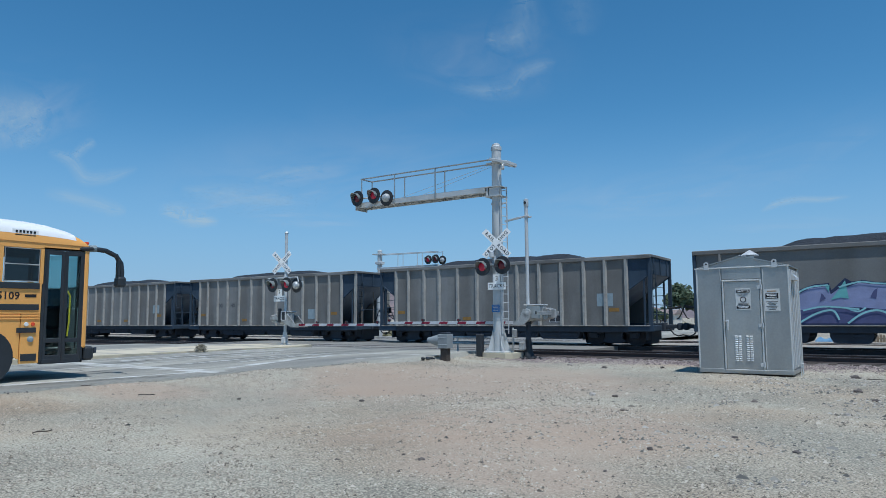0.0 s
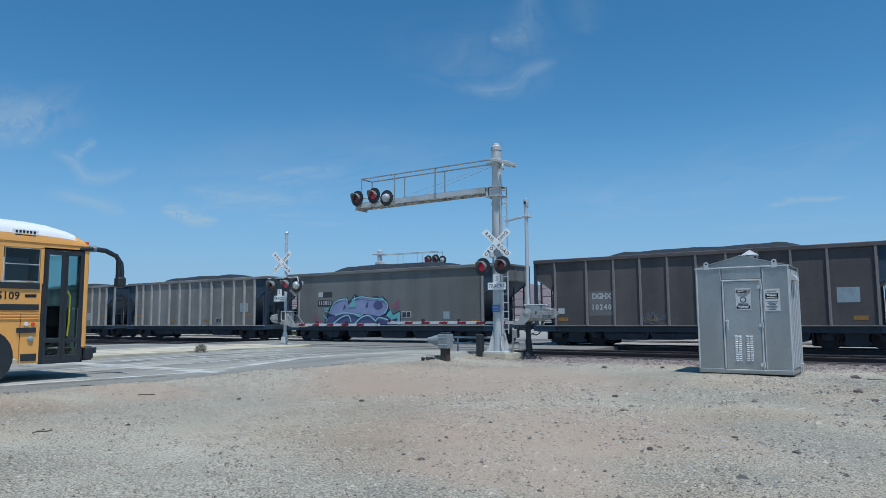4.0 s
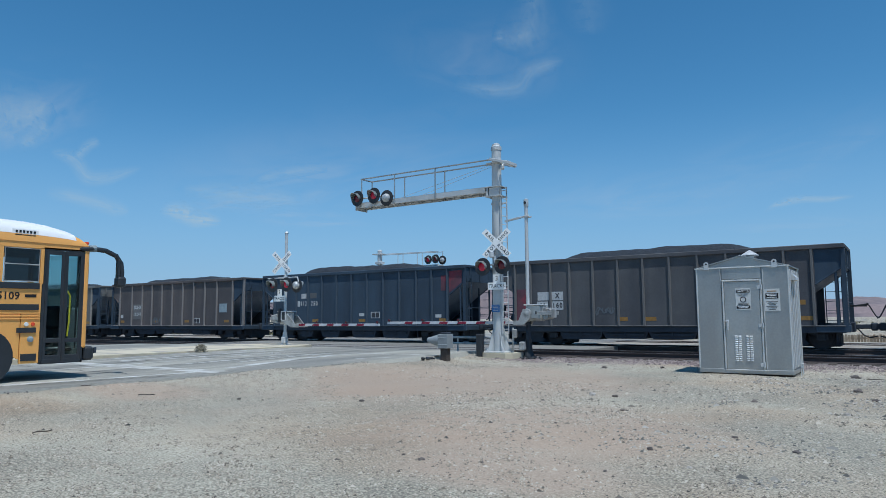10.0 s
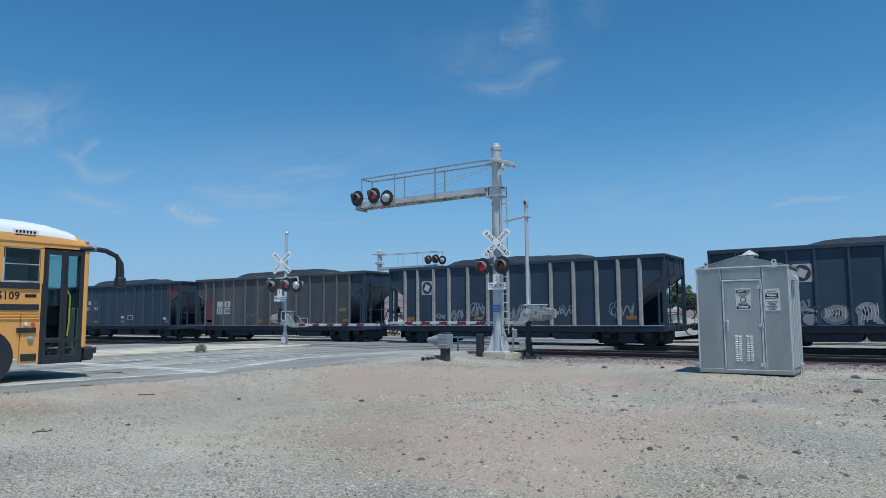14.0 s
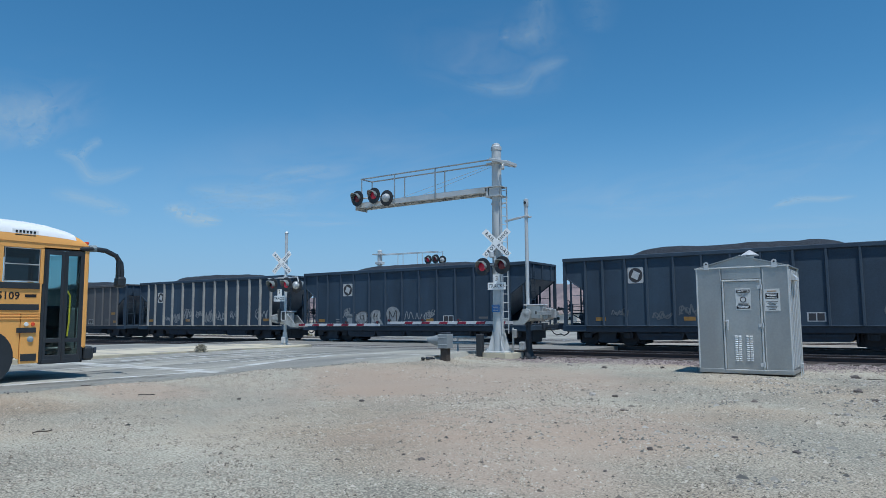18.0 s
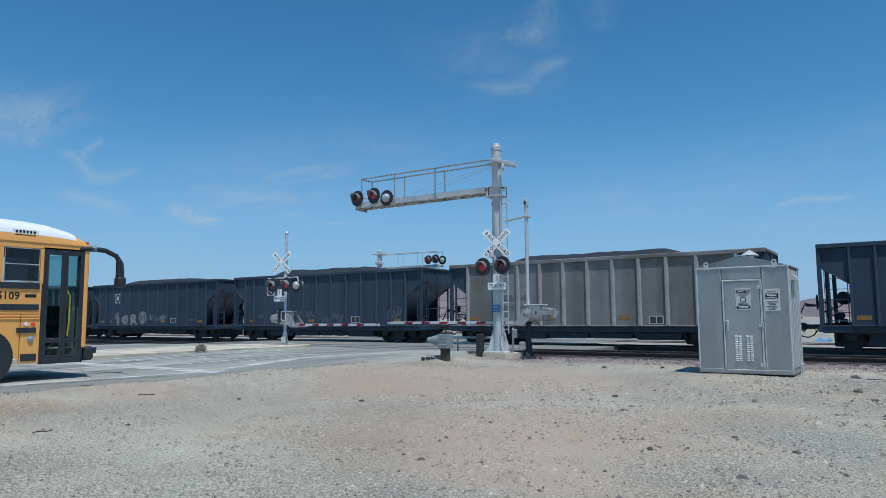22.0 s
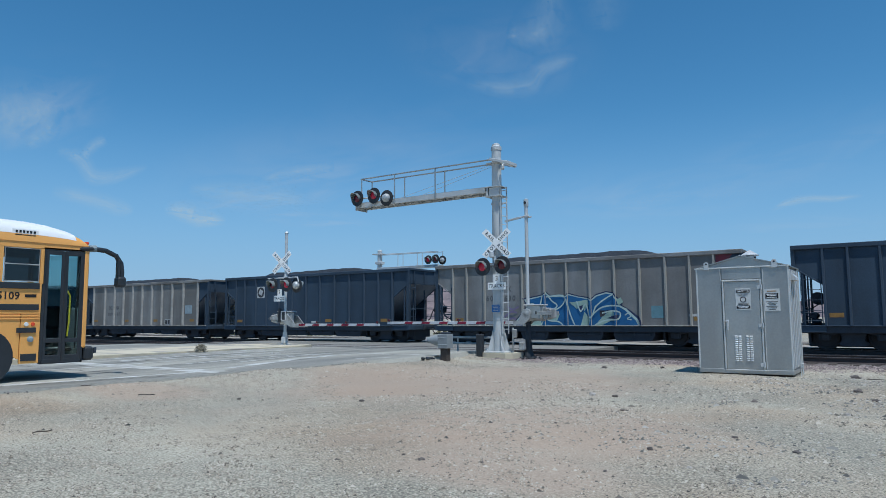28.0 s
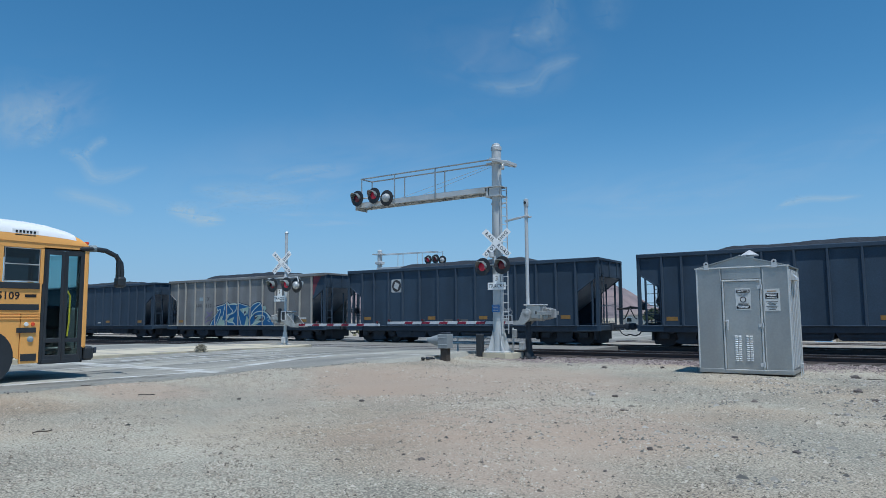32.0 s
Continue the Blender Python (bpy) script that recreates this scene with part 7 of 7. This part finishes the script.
def build_clutter():
    for i, (x, y, l, a) in enumerate(((-13.3, 7.28, 0.45, 25), (-11.36, 7.42, 0.3, 30), (-8.78, 4.38, 0.22, 80), (-0.67, 17.34, 0.6, 5))):
        z = dirt_z(x, y) + 0.015
        s = Shape().tube([(-l / 2, 0, 0), (-l / 5, 0.03, 0.01), (l / 4, -0.02, 0.005), (l / 2, 0.03, 0.01)], 0.008, 6)
        solid("stick", s, M_tie, "dark dry stick lying on the dirt", "stick", pose(x, y, z, 0, 0, a), "dry sticks")
    rnd = random.Random(3)
    tw = Shape()
    for i in range(520):
        a, b, r = rnd.uniform(0, 6.28), rnd.uniform(-0.5, 1.5), rnd.uniform(0.13, 0.18)
        p = Vector((math.cos(a) * math.cos(b), math.sin(a) * math.cos(b), math.sin(b)))
        q = p * r + Vector((rnd.uniform(-0.08, 0.08), rnd.uniform(-0.08, 0.08), rnd.uniform(-0.02, 0.06)))
        tw.tube([p * 0.02, p * r * 0.6 + Vector((rnd.uniform(-0.04, 0.04), rnd.uniform(-0.04, 0.04), 0.02)), q], 0.007, 3)
    solid("tumbleweed", tw, mat("dry_twigs", (0.34, 0.31, 0.24), 0.9, vary=0.3, bump=0), "dry grey-brown tumbleweed caught against the kerb", "tumbleweed", pose(-20.5, 15.4, 0.19))
    for n, (x, y) in enumerate(((-12.35, 17.0), (-11.95, 16.85), (-10.75, 21.0), (-10.95, 21.3))):
        s = Shape()
        for i in range(15):
            a = rnd.uniform(0, 6.28)
            s.cbox((rnd.gauss(0, 0.2), rnd.gauss(0, 0.15), 0.02), (rnd.uniform(0.04, 0.13), rnd.uniform(0.04, 0.1), rnd.uniform(0.03, 0.08)), 0.015, Matrix.Rotation(a, 3, "Z") @ Matrix.Rotation(rnd.uniform(-0.5, 0.5), 3, "X"))
        solid("asphalt_rubble", s, M_black, "heap of broken black asphalt lumps", "rubble", pose(x, y, dirt_z(x, y) + 0.02), "rubble heaps")


build_clutter()

# ---------------------------------------------------------------- beyond the train
M_leaf = mat("dark_foliage", (0.075, 0.105, 0.06), 0.8, vary=0.5, scale=1.5, fine=8, bump=0)
M_bark = mat("bark", (0.13, 0.1, 0.075), 0.9, vary=0.3)
M_stucco = mat("pale_stucco", (0.6, 0.56, 0.5), 0.9, vary=0.1, scale=0.8, fine=20, bump=0.1)
M_roof = mat("dull_roofing", (0.25, 0.2, 0.18), 0.85, vary=0.15, scale=1, fine=15)
M_tarp = mat("blue_tarpaulin", (0.13, 0.27, 0.42), 0.5, vary=0.2, scale=3, bump=0.4, dist=0.05)
M_lumber = mat("weathered_lumber", (0.34, 0.27, 0.19), 0.9, vary=0.3, scale=5, fine=40, per_object=0.3)


def tree(x, y, h, w, seed):
    rnd = random.Random(seed)
    t = thing("tree", "small dark green tree in the distance", "tree", pose(x, y, -0.6), "trees beyond the tracks")
    s = Shape().tube([(0, 0, 0), (0.1, 0, h * 0.3), (0.0, 0.1, h * 0.6)], 0.12, 7)
    for i in range(6):
        a = i * 1.05 + rnd.random()
        s.tube([(0.05, 0, h * (0.25 + 0.05 * i)), (w * 0.3 * math.cos(a), w * 0.3 * math.sin(a), h * (0.45 + 0.06 * i)), (w * 0.45 * math.cos(a), w * 0.45 * math.sin(a), h * (0.6 + 0.05 * i))], 0.05, 5)
    part("trunk", s, M_bark, t)
    crown = Shape()
    for _ in range(1400):
        a, b, r = rnd.uniform(0, 6.28), rnd.uniform(-0.9, 1.5), rnd.uniform(0.55, 1.0)
        k = 0.75 + 0.45 * noise.noise((math.cos(a) * 1.5, math.sin(a) * 1.5, b + seed))
        c = Vector((math.cos(a) * math.cos(b) * w / 2, math.sin(a) * math.cos(b) * w / 2, math.sin(b) * h * 0.36)) * r * k + Vector((0, 0, h * 0.62))
        d = Vector((rnd.uniform(-1, 1), rnd.uniform(-1, 1), rnd.uniform(-1, 1))).normalized() * (0.05 * h + 0.02)
        e = d.orthogonal().normalized() * 0.04 * h
        crown.add([c - d, c + e, c + d, c - e], [(0, 1, 2, 3)])
    part("crown", crown, M_leaf, t)


def house(x, y, w, d, h, label, paint, turn=0):
    b = thing("house", label, "building", pose(x, y, -0.7, 0, 0, turn), "buildings beyond the tracks")
    part("wall", Shape().cbox((0, 0, h / 2), (w, d, h), 0.02), paint, b)
    part("roof", Shape().prism([(-d / 2 - 0.4, h), (d / 2 + 0.4, h), (0, h + d * 0.16)], 0, -w / 2 - 0.4, w / 2 + 0.4), M_roof, b)
    for i in range(max(2, int(w / 4))):
        wx = -w / 2 + (i + 0.5) * w / max(2, int(w / 4))
        win = part("window", Shape().cbox((wx, -d / 2 - 0.02, h * 0.55), (1.3, 0.06, 1.1), 0.02), M_white, b)
        part("pane", Shape().box((wx, -d / 2 - 0.055, h * 0.55), (1.1, 0.02, 0.9)), M_glass_dark, win)


for x, y, h, w, sd in ((-62, 228, 13, 11, 1), (-58.5, 232, 10, 9, 2), (-40, 128, 3.6, 3.8, 3), (-45, 150, 3.4, 4.6, 4), (-50, 170, 4.4, 4.6, 5)):
    tree(x, y, h, w, sd)
house(-90, 196, 16, 8, 3.2, "low pale stucco house with a dull roof", M_stucco)
def build_scrub():
    rnd = random.Random(31)
    s = Shape()
    for _ in range(900):
        y = 46 + 260 * rnd.random() ** 1.6
        x = -y * rnd.uniform(-0.35, 1.5)
        if -33 < x < -12.5 or (x > -14 and y < 85):
            continue
        r = rnd.uniform(0.25, 0.8)
        for _ in range(9):
            a, b = rnd.uniform(0, 6.28), rnd.uniform(0.1, 1.4)
            c = Vector((x + r * math.cos(a) * math.cos(b), y + r * math.sin(a) * math.cos(b), -0.5 + r * 0.8 * math.sin(b)))
            d = Vector((rnd.uniform(-1, 1), rnd.uniform(-1, 1), rnd.uniform(0, 1))).normalized() * r * 0.35
            e = d.orthogonal().normalized() * r * 0.25
            s.add([c - d, c + e, c + d, c - e], [(0, 1, 2, 3)])
    solid("desert_scrub", s, mat("dry_scrub", (0.17, 0.16, 0.09), 0.9, vary=0.4, scale=0.4, fine=6, bump=0), "low dry grey-green desert scrub beyond the tracks", "scrub", kind="stuff")


build_scrub()
house(-50, 160, 12, 7, 2.6, "low white building seen between the cars", M_stucco)


def build_yard():
    t = thing("tarpaulin_heap", "blue tarpaulin thrown over a heap beyond the tracks", "tarpaulin", pose(-3.95, 41.4, -0.32))
    v, f, n = [], [], 12
    for j in range(n + 1):
        for i in range(n + 1):
            u, w = i / n * 2 - 1, j / n * 2 - 1
            e = max(0, 1 - max(abs(u), abs(w)) ** 3)
            v.append((u * 0.42, w * 0.5, 0.5 * e ** 0.5 * (0.8 + 0.4 * noise.noise((u * 2, w * 2, 1)))))
    for j in range(n):
        for i in range(n):
            f.append((j * 13 + i, j * 13 + i + 1, (j + 1) * 13 + i + 1, (j + 1) * 13 + i))
    part("sheet", Shape().add(v, f), M_tarp, t, smooth=True)
    rnd = random.Random(12)
    fence = thing("board_fence", "low weathered board fence beyond the tracks", "fence", pose(-3.4, 42.3, -0.33))
    for i in range(34):
        part("board", Shape().cbox((i * 0.14, rnd.uniform(-0.02, 0.02), 0.3), (0.12, 0.02, rnd.uniform(0.5, 0.62)), 0.004), M_lumber, fence)
    part("fence_rail", Shape().cbox((2.4, 0.03, 0.4), (4.9, 0.04, 0.08), 0.005), M_lumber, fence)
    for i, (x, y, z) in enumerate(((-3.0, 41.2, -0.32), (-1.4, 41.4, -0.32))):
        pal = thing("pallet", "weathered wooden pallet lying on the ground", "pallet", pose(x, y, z, 0, 0, 12 * i), "pallets")
        for k in range(6):
            part("slat", Shape().cbox((0, -0.5 + k * 0.2, 0.13), (1.2, 0.1, 0.02), 0.003), M_lumber, pal)
        for k in (-0.5, 0, 0.5):
            part("bearer", Shape().cbox((k, 0, 0.06), (0.09, 1.1, 0.1), 0.003), M_lumber, pal)


build_yard()

# ---------------------------------------------------------------- high thin clouds


def cloud_material(name, amount, stretch, seed, lo, hi):
    """Wisps: white vapour that thins out by noise and towards the sheet's rim."""
    m = bpy.data.materials.new(name)
    m.use_nodes = True
    n, l = m.node_tree.nodes, m.node_tree.links
    n.remove(n["Principled BSDF"])
    tc, mp, no = n.new("ShaderNodeTexCoord"), n.new("ShaderNodeMapping"), n.new("ShaderNodeTexNoise")
    mp.inputs["Scale"].default_value, mp.inputs["Location"].default_value = stretch, (seed, seed * 1.7, 0)
    l.new(tc.outputs["Object"], mp.inputs["Vector"])
    l.new(mp.outputs[0], no.inputs["Vector"])
    no.inputs["Scale"].default_value, no.inputs["Detail"].default_value, no.inputs["Roughness"].default_value, no.inputs["Distortion"].default_value = 1.5, 5, 0.55, 1.0
    rg = n.new("ShaderNodeMapRange")
    rg.inputs["From Min"].default_value, rg.inputs["From Max"].default_value = lo, hi
    l.new(no.outputs["Fac"], rg.inputs["Value"])
    ln = n.new("ShaderNodeVectorMath")
    ln.operation = "LENGTH"
    l.new(tc.outputs["Object"], ln.inputs[0])
    fall = n.new("ShaderNodeMapRange")
    fall.interpolation_type = "SMOOTHSTEP"
    fall.inputs["From Min"].default_value, fall.inputs["From Max"].default_value, fall.inputs["To Min"].default_value, fall.inputs["To Max"].default_value = 0.0, 1.0, 1.0, 0.0
    l.new(ln.outputs["Value"], fall.inputs["Value"])
    mu, mu2 = n.new("ShaderNodeMath"), n.new("ShaderNodeMath")
    mu.operation = mu2.operation = "MULTIPLY"
    l.new(rg.outputs[0], mu.inputs[0])
    l.new(fall.outputs[0], mu.inputs[1])
    l.new(mu.outputs[0], mu2.inputs[0])
    mu2.inputs[1].default_value = amount
    tr, em, mix = n.new("ShaderNodeBsdfTransparent"), n.new("ShaderNodeEmission"), n.new("ShaderNodeMixShader")
    # Emission stands in for sunlight on the vapour.
    em.inputs["Color"].default_value, em.inputs["Strength"].default_value = (0.95, 0.97, 1.0, 1), 0.75
    l.new(mu2.outputs[0], mix.inputs[0])
    l.new(tr.outputs[0], mix.inputs[1])
    l.new(em.outputs[0], mix.inputs[2])
    l.new(mix.outputs[0], n["Material Output"].inputs["Surface"])
    return m


CLOUDS = []


def cloud(x, y, rx, ry, turn, amount, seed, stretch=(1, 3, 1), label="thin white wisp of high cloud", lo=0.36, hi=0.85):
    n = 6
    s = Shape().add([(2 * i / n - 1, 2 * j / n - 1, 0) for j in range(n + 1) for i in range(n + 1)], [(j * 7 + i, j * 7 + i + 1, j * 7 + i + 8, j * 7 + i + 7) for j in range(n) for i in range(n)])
    o = new("cloud", s.mesh("cloud", cloud_material("cloud_vapour", amount, stretch, seed, lo, hi)))
    o.data.transform(Matrix.Diagonal((1, 1, 1, 1)))
    o.scale = (rx, ry, 1)
    o.matrix_basis = pose(x, y, 600, 0, 0, turn) @ Matrix.Diagonal((rx, ry, 1, 1))
    tagged(o, label, "cloud", "clouds", "structure")
    CLOUDS.append((o, x, y, turn))


cloud(-784, 1373, 404, 274, 99.6, 0.16, 6.6, (1.0, 1.0, 1), "broad faint veil of high cloud", 0.37, 0.80)
cloud(-2110, 967, 694, 222, 162.8, 0.3, 6.4, (1.0, 1.0, 1), "broad faint veil of high cloud", 0.39, 0.78)
cloud(-2728, 2364, 675, 346, 175.4, 0.28, 3.7, (1.0, 1.0, 1), "thin white wisp of high cloud", 0.37, 0.75)
cloud(-2966, 2961, 594, 430, 104.7, 0.28, 5.9, (1.0, 1.0, 1), "thin white wisp of high cloud", 0.37, 0.75)
cloud(-2107, 2151, 1600, 768, 156.9, 0.27, 4.4, (1.0, 1.0, 1), "broad faint veil of high cloud", 0.37, 0.80)
cloud(-398, 2967, 1044, 477, 121.3, 0.16, 7.1, (1.0, 1.0, 1), "broad faint veil of high cloud", 0.37, 0.80)
cloud(-1059, 3434, 1143, 798, 118.4, 0.22, 8.2, (1.0, 1.0, 1), "broad faint veil of high cloud", 0.37, 0.80)
cloud(-573, 5120, 757, 614, 73.0, 0.14, 2.6, (1.0, 1.0, 1), "thin white wisp of high cloud", 0.37, 0.75)


def wisp_material(amount, seed):
    """Vapour combed along a ribbon: fibres by stretched noise, thinning to both rims and both tips."""
    m = bpy.data.materials.new("wisp_vapour")
    m.use_nodes = True
    n, l = m.node_tree.nodes, m.node_tree.links
    n.remove(n["Principled BSDF"])
    uv, sp = n.new("ShaderNodeUVMap"), n.new("ShaderNodeSeparateXYZ")
    uv.uv_map = "along"
    l.new(uv.outputs[0], sp.inputs[0])

    def math_node(op, a, b, clamp=False):
        q = n.new("ShaderNodeMath")
        q.operation, q.use_clamp = op, clamp
        for i, v in enumerate((a, b)):
            if isinstance(v, (int, float)):
                q.inputs[i].default_value = v
            else:
                l.new(v, q.inputs[i])
        return q.outputs[0]

    fac = []
    for scale, seedling in (((3.0, 1.1, 1), 0.0), ((7.0, 6.0, 1), 5.0)):
        mp, no = n.new("ShaderNodeMapping"), n.new("ShaderNodeTexNoise")
        mp.inputs["Scale"].default_value, mp.inputs["Location"].default_value = scale, (seed + seedling, seed * 1.3, 0)
        l.new(uv.outputs[0], mp.inputs["Vector"])
        l.new(mp.outputs[0], no.inputs["Vector"])
        no.inputs["Scale"].default_value, no.inputs["Detail"].default_value, no.inputs["Roughness"].default_value, no.inputs["Distortion"].default_value = 1.0, 5, 0.6, 0.6
        fac.append(no.outputs["Fac"])
    grain = math_node("ADD", math_node("MULTIPLY", fac[0], 0.65), math_node("MULTIPLY", fac[1], 0.35))
    rg = n.new("ShaderNodeMapRange")
    rg.inputs["From Min"].default_value, rg.inputs["From Max"].default_value = 0.28, 0.68
    l.new(grain, rg.inputs["Value"])
    across = math_node("ABSOLUTE", sp.outputs["Y"], 0)
    rim = math_node("SUBTRACT", 1.0, math_node("ADD", across, math_node("MULTIPLY", math_node("SUBTRACT", fac[0], 0.5), 1.1)), True)
    edge = math_node("MULTIPLY", rim, math_node("SUBTRACT", 1.0, math_node("POWER", across, 2.0), True))
    tip = math_node("MULTIPLY", math_node("MULTIPLY", sp.outputs["X"], 5.0, True), math_node("MULTIPLY", math_node("SUBTRACT", 1.0, sp.outputs["X"]), 5.0, True))
    alpha = math_node("MULTIPLY", math_node("MULTIPLY", rg.outputs[0], math_node("MULTIPLY", edge, tip)), amount)
    tr, em, mix = n.new("ShaderNodeBsdfTransparent"), n.new("ShaderNodeEmission"), n.new("ShaderNodeMixShader")
    # The ribbon's sunlit white is given as emission.
    em.inputs["Color"].default_value, em.inputs["Strength"].default_value = (0.8, 0.95, 1.0, 1), 0.72
    l.new(alpha, mix.inputs[0])
    l.new(tr.outputs[0], mix.inputs[1])
    l.new(em.outputs[0], mix.inputs[2])
    l.new(mix.outputs[0], n["Material Output"].inputs["Surface"])
    return m


def wisp(line, amount, seed, label):
    """A combed ribbon of cirrus at 600 m: middle points with the half width vector across; wider than the visible core, as the rims fade."""
    cx, cy = (sum(p[i] for p in line) / len(line) for i in (0, 1))
    pts = [Vector(p) for p in line]
    fine, n = [], 8
    for i in range(len(pts) - 1):
        p0, p1, p2, p3 = pts[max(i - 1, 0)], pts[i], pts[i + 1], pts[min(i + 2, len(pts) - 1)]
        for k in range(n):
            q = k / n
            fine.append(0.5 * ((2 * p1) + (p2 - p0) * q + (2 * p0 - 5 * p1 + 4 * p2 - p3) * q * q + (3 * p1 - p0 - 3 * p2 + p3) * q ** 3))
    fine.append(pts[-1])
    rows = (-1, -0.5, 0, 0.5, 1)
    verts = [(p[0] - cx + p[2] * r * 1.7, p[1] - cy + p[3] * r * 1.7, 0) for p in fine for r in rows]
    faces = [(i * 5 + j, i * 5 + j + 1, i * 5 + j + 6, i * 5 + j + 5) for i in range(len(fine) - 1) for j in range(4)]
    me = bpy.data.meshes.new("cloud")
    me.from_pydata(verts, [], faces)
    uv = me.uv_layers.new(name="along")
    for lp in me.loops:
        i, j = divmod(lp.vertex_index, 5)
        uv.data[lp.index].uv = (i / (len(fine) - 1), rows[j])
    me.materials.append(wisp_material(amount, seed))
    o = new("cloud", me)
    o.matrix_basis = pose(cx, cy, 600)
    tagged(o, label, "cloud", "clouds", "structure")
    CLOUDS.append((o, cx, cy, 0))


wisp([(-931, 1454, -25, 32), (-897, 1516, -32, 49), (-858, 1560, -32, 61), (-799, 1563, -21, 65), (-728, 1486, -11, 44), (-666, 1465, -13, 40), (-625, 1458, -6, 19)], 0.36, 1.3, "bright hooked wisp of high cloud")
wisp([(-518, 1093, -14, -14), (-551, 1152, -18, -20), (-592, 1225, -30, -32), (-637, 1305, -48, -10), (-667, 1403, -24, 9)], 0.22, 2.9, "soft white wisp of high cloud")
wisp([(-445, 1157, -25, -16), (-481, 1245, -32, -22), (-527, 1360, -22, -14)], 0.12, 4.1, "soft white wisp of high cloud")
wisp([(-698, 1249, -19, 30), (-668, 1286, -23, 50), (-612, 1270, -11, 37)], 0.35, 5.2, "soft white wisp of high cloud")
wisp([(-662, 4290, -7, 65), (-532, 4025, -12, 119), (-422, 3954, -12, 116), (-314, 4031, -8, 99), (-192, 3996, -3, 57)], 0.65, 5.5, "thin bright streak of high cloud")
wisp([(-2261, 919, -254, 109), (-2204, 958, -289, 138), (-2085, 966, -194, 110), (-1919, 945, -58, 38)], 0.5, 6.4, "broad faint veil of high cloud")
wisp([(-2115, 1027, 22, -28), (-2301, 1095, 62, -46), (-2494, 1121, 79, -46)], 0.4, 8.8, "thin white wisp of high cloud")
wisp([(-2484, 1225, -59, 25), (-2543, 1336, -101, 39), (-2822, 1546, -142, 65), (-2749, 1598, -116, 73), (-2466, 1567, -42, 30)], 0.5, 3.3, "bright hooked wisp of high cloud")
wisp([(-2196, 1238, 42, -32), (-2336, 1270, 44, -36), (-2530, 1342, 30, -28)], 0.45, 7.7, "thin white wisp of high cloud")
wisp([(-3303, 1615, -148, 68), (-3358, 1826, -191, 97), (-3511, 2067, -215, 117), (-3541, 2180, -112, 66)], 0.45, 1.9, "thin white wisp of high cloud")
wisp([(-3322, 2221, -138, 88), (-3350, 2366, -249, 163), (-3499, 2584, -259, 180), (-3464, 2741, -122, 94)], 0.95, 2.2, "bright small patch of high cloud")
wisp([(-2320, 2005, -44, 42), (-2063, 1962, -61, 62), (-1878, 1988, -35, 38)], 0.3, 9.1, "thin white wisp of high cloud")
wisp([(-2748, 1946, -122, 84), (-2657, 2195, -223, 178), (-2536, 2488, -150, 142)], 0.4, 6.1, "thin white wisp of high cloud")


# ---------------------------------------------------------------- what moves
def motions():
    for k, car in CARS.items():
        walk(car, [(float(t), pose(-7.2695 - run(t) + CAR_PITCH * k, TRACK_Y, 0)) for t in range(0, 33)])
    for o, x, y, turn in CLOUDS:
        walk(o, [(t, pose(x + 1.8 * t - 28, y + 0.25 * t - 4, 600, 0, 0, turn)) for t in (0.0, 16.0, 32.0)])
    steps = [i * 0.1 for i in range(321)]
    for w, x, way in WHEELS:
        rows = []
        for t in steps:
            rows.append((t, pose(x, 0, 0.457, 0, -way * math.degrees(run(t) / 0.457), 0)))
        walk(w, rows)


motions()
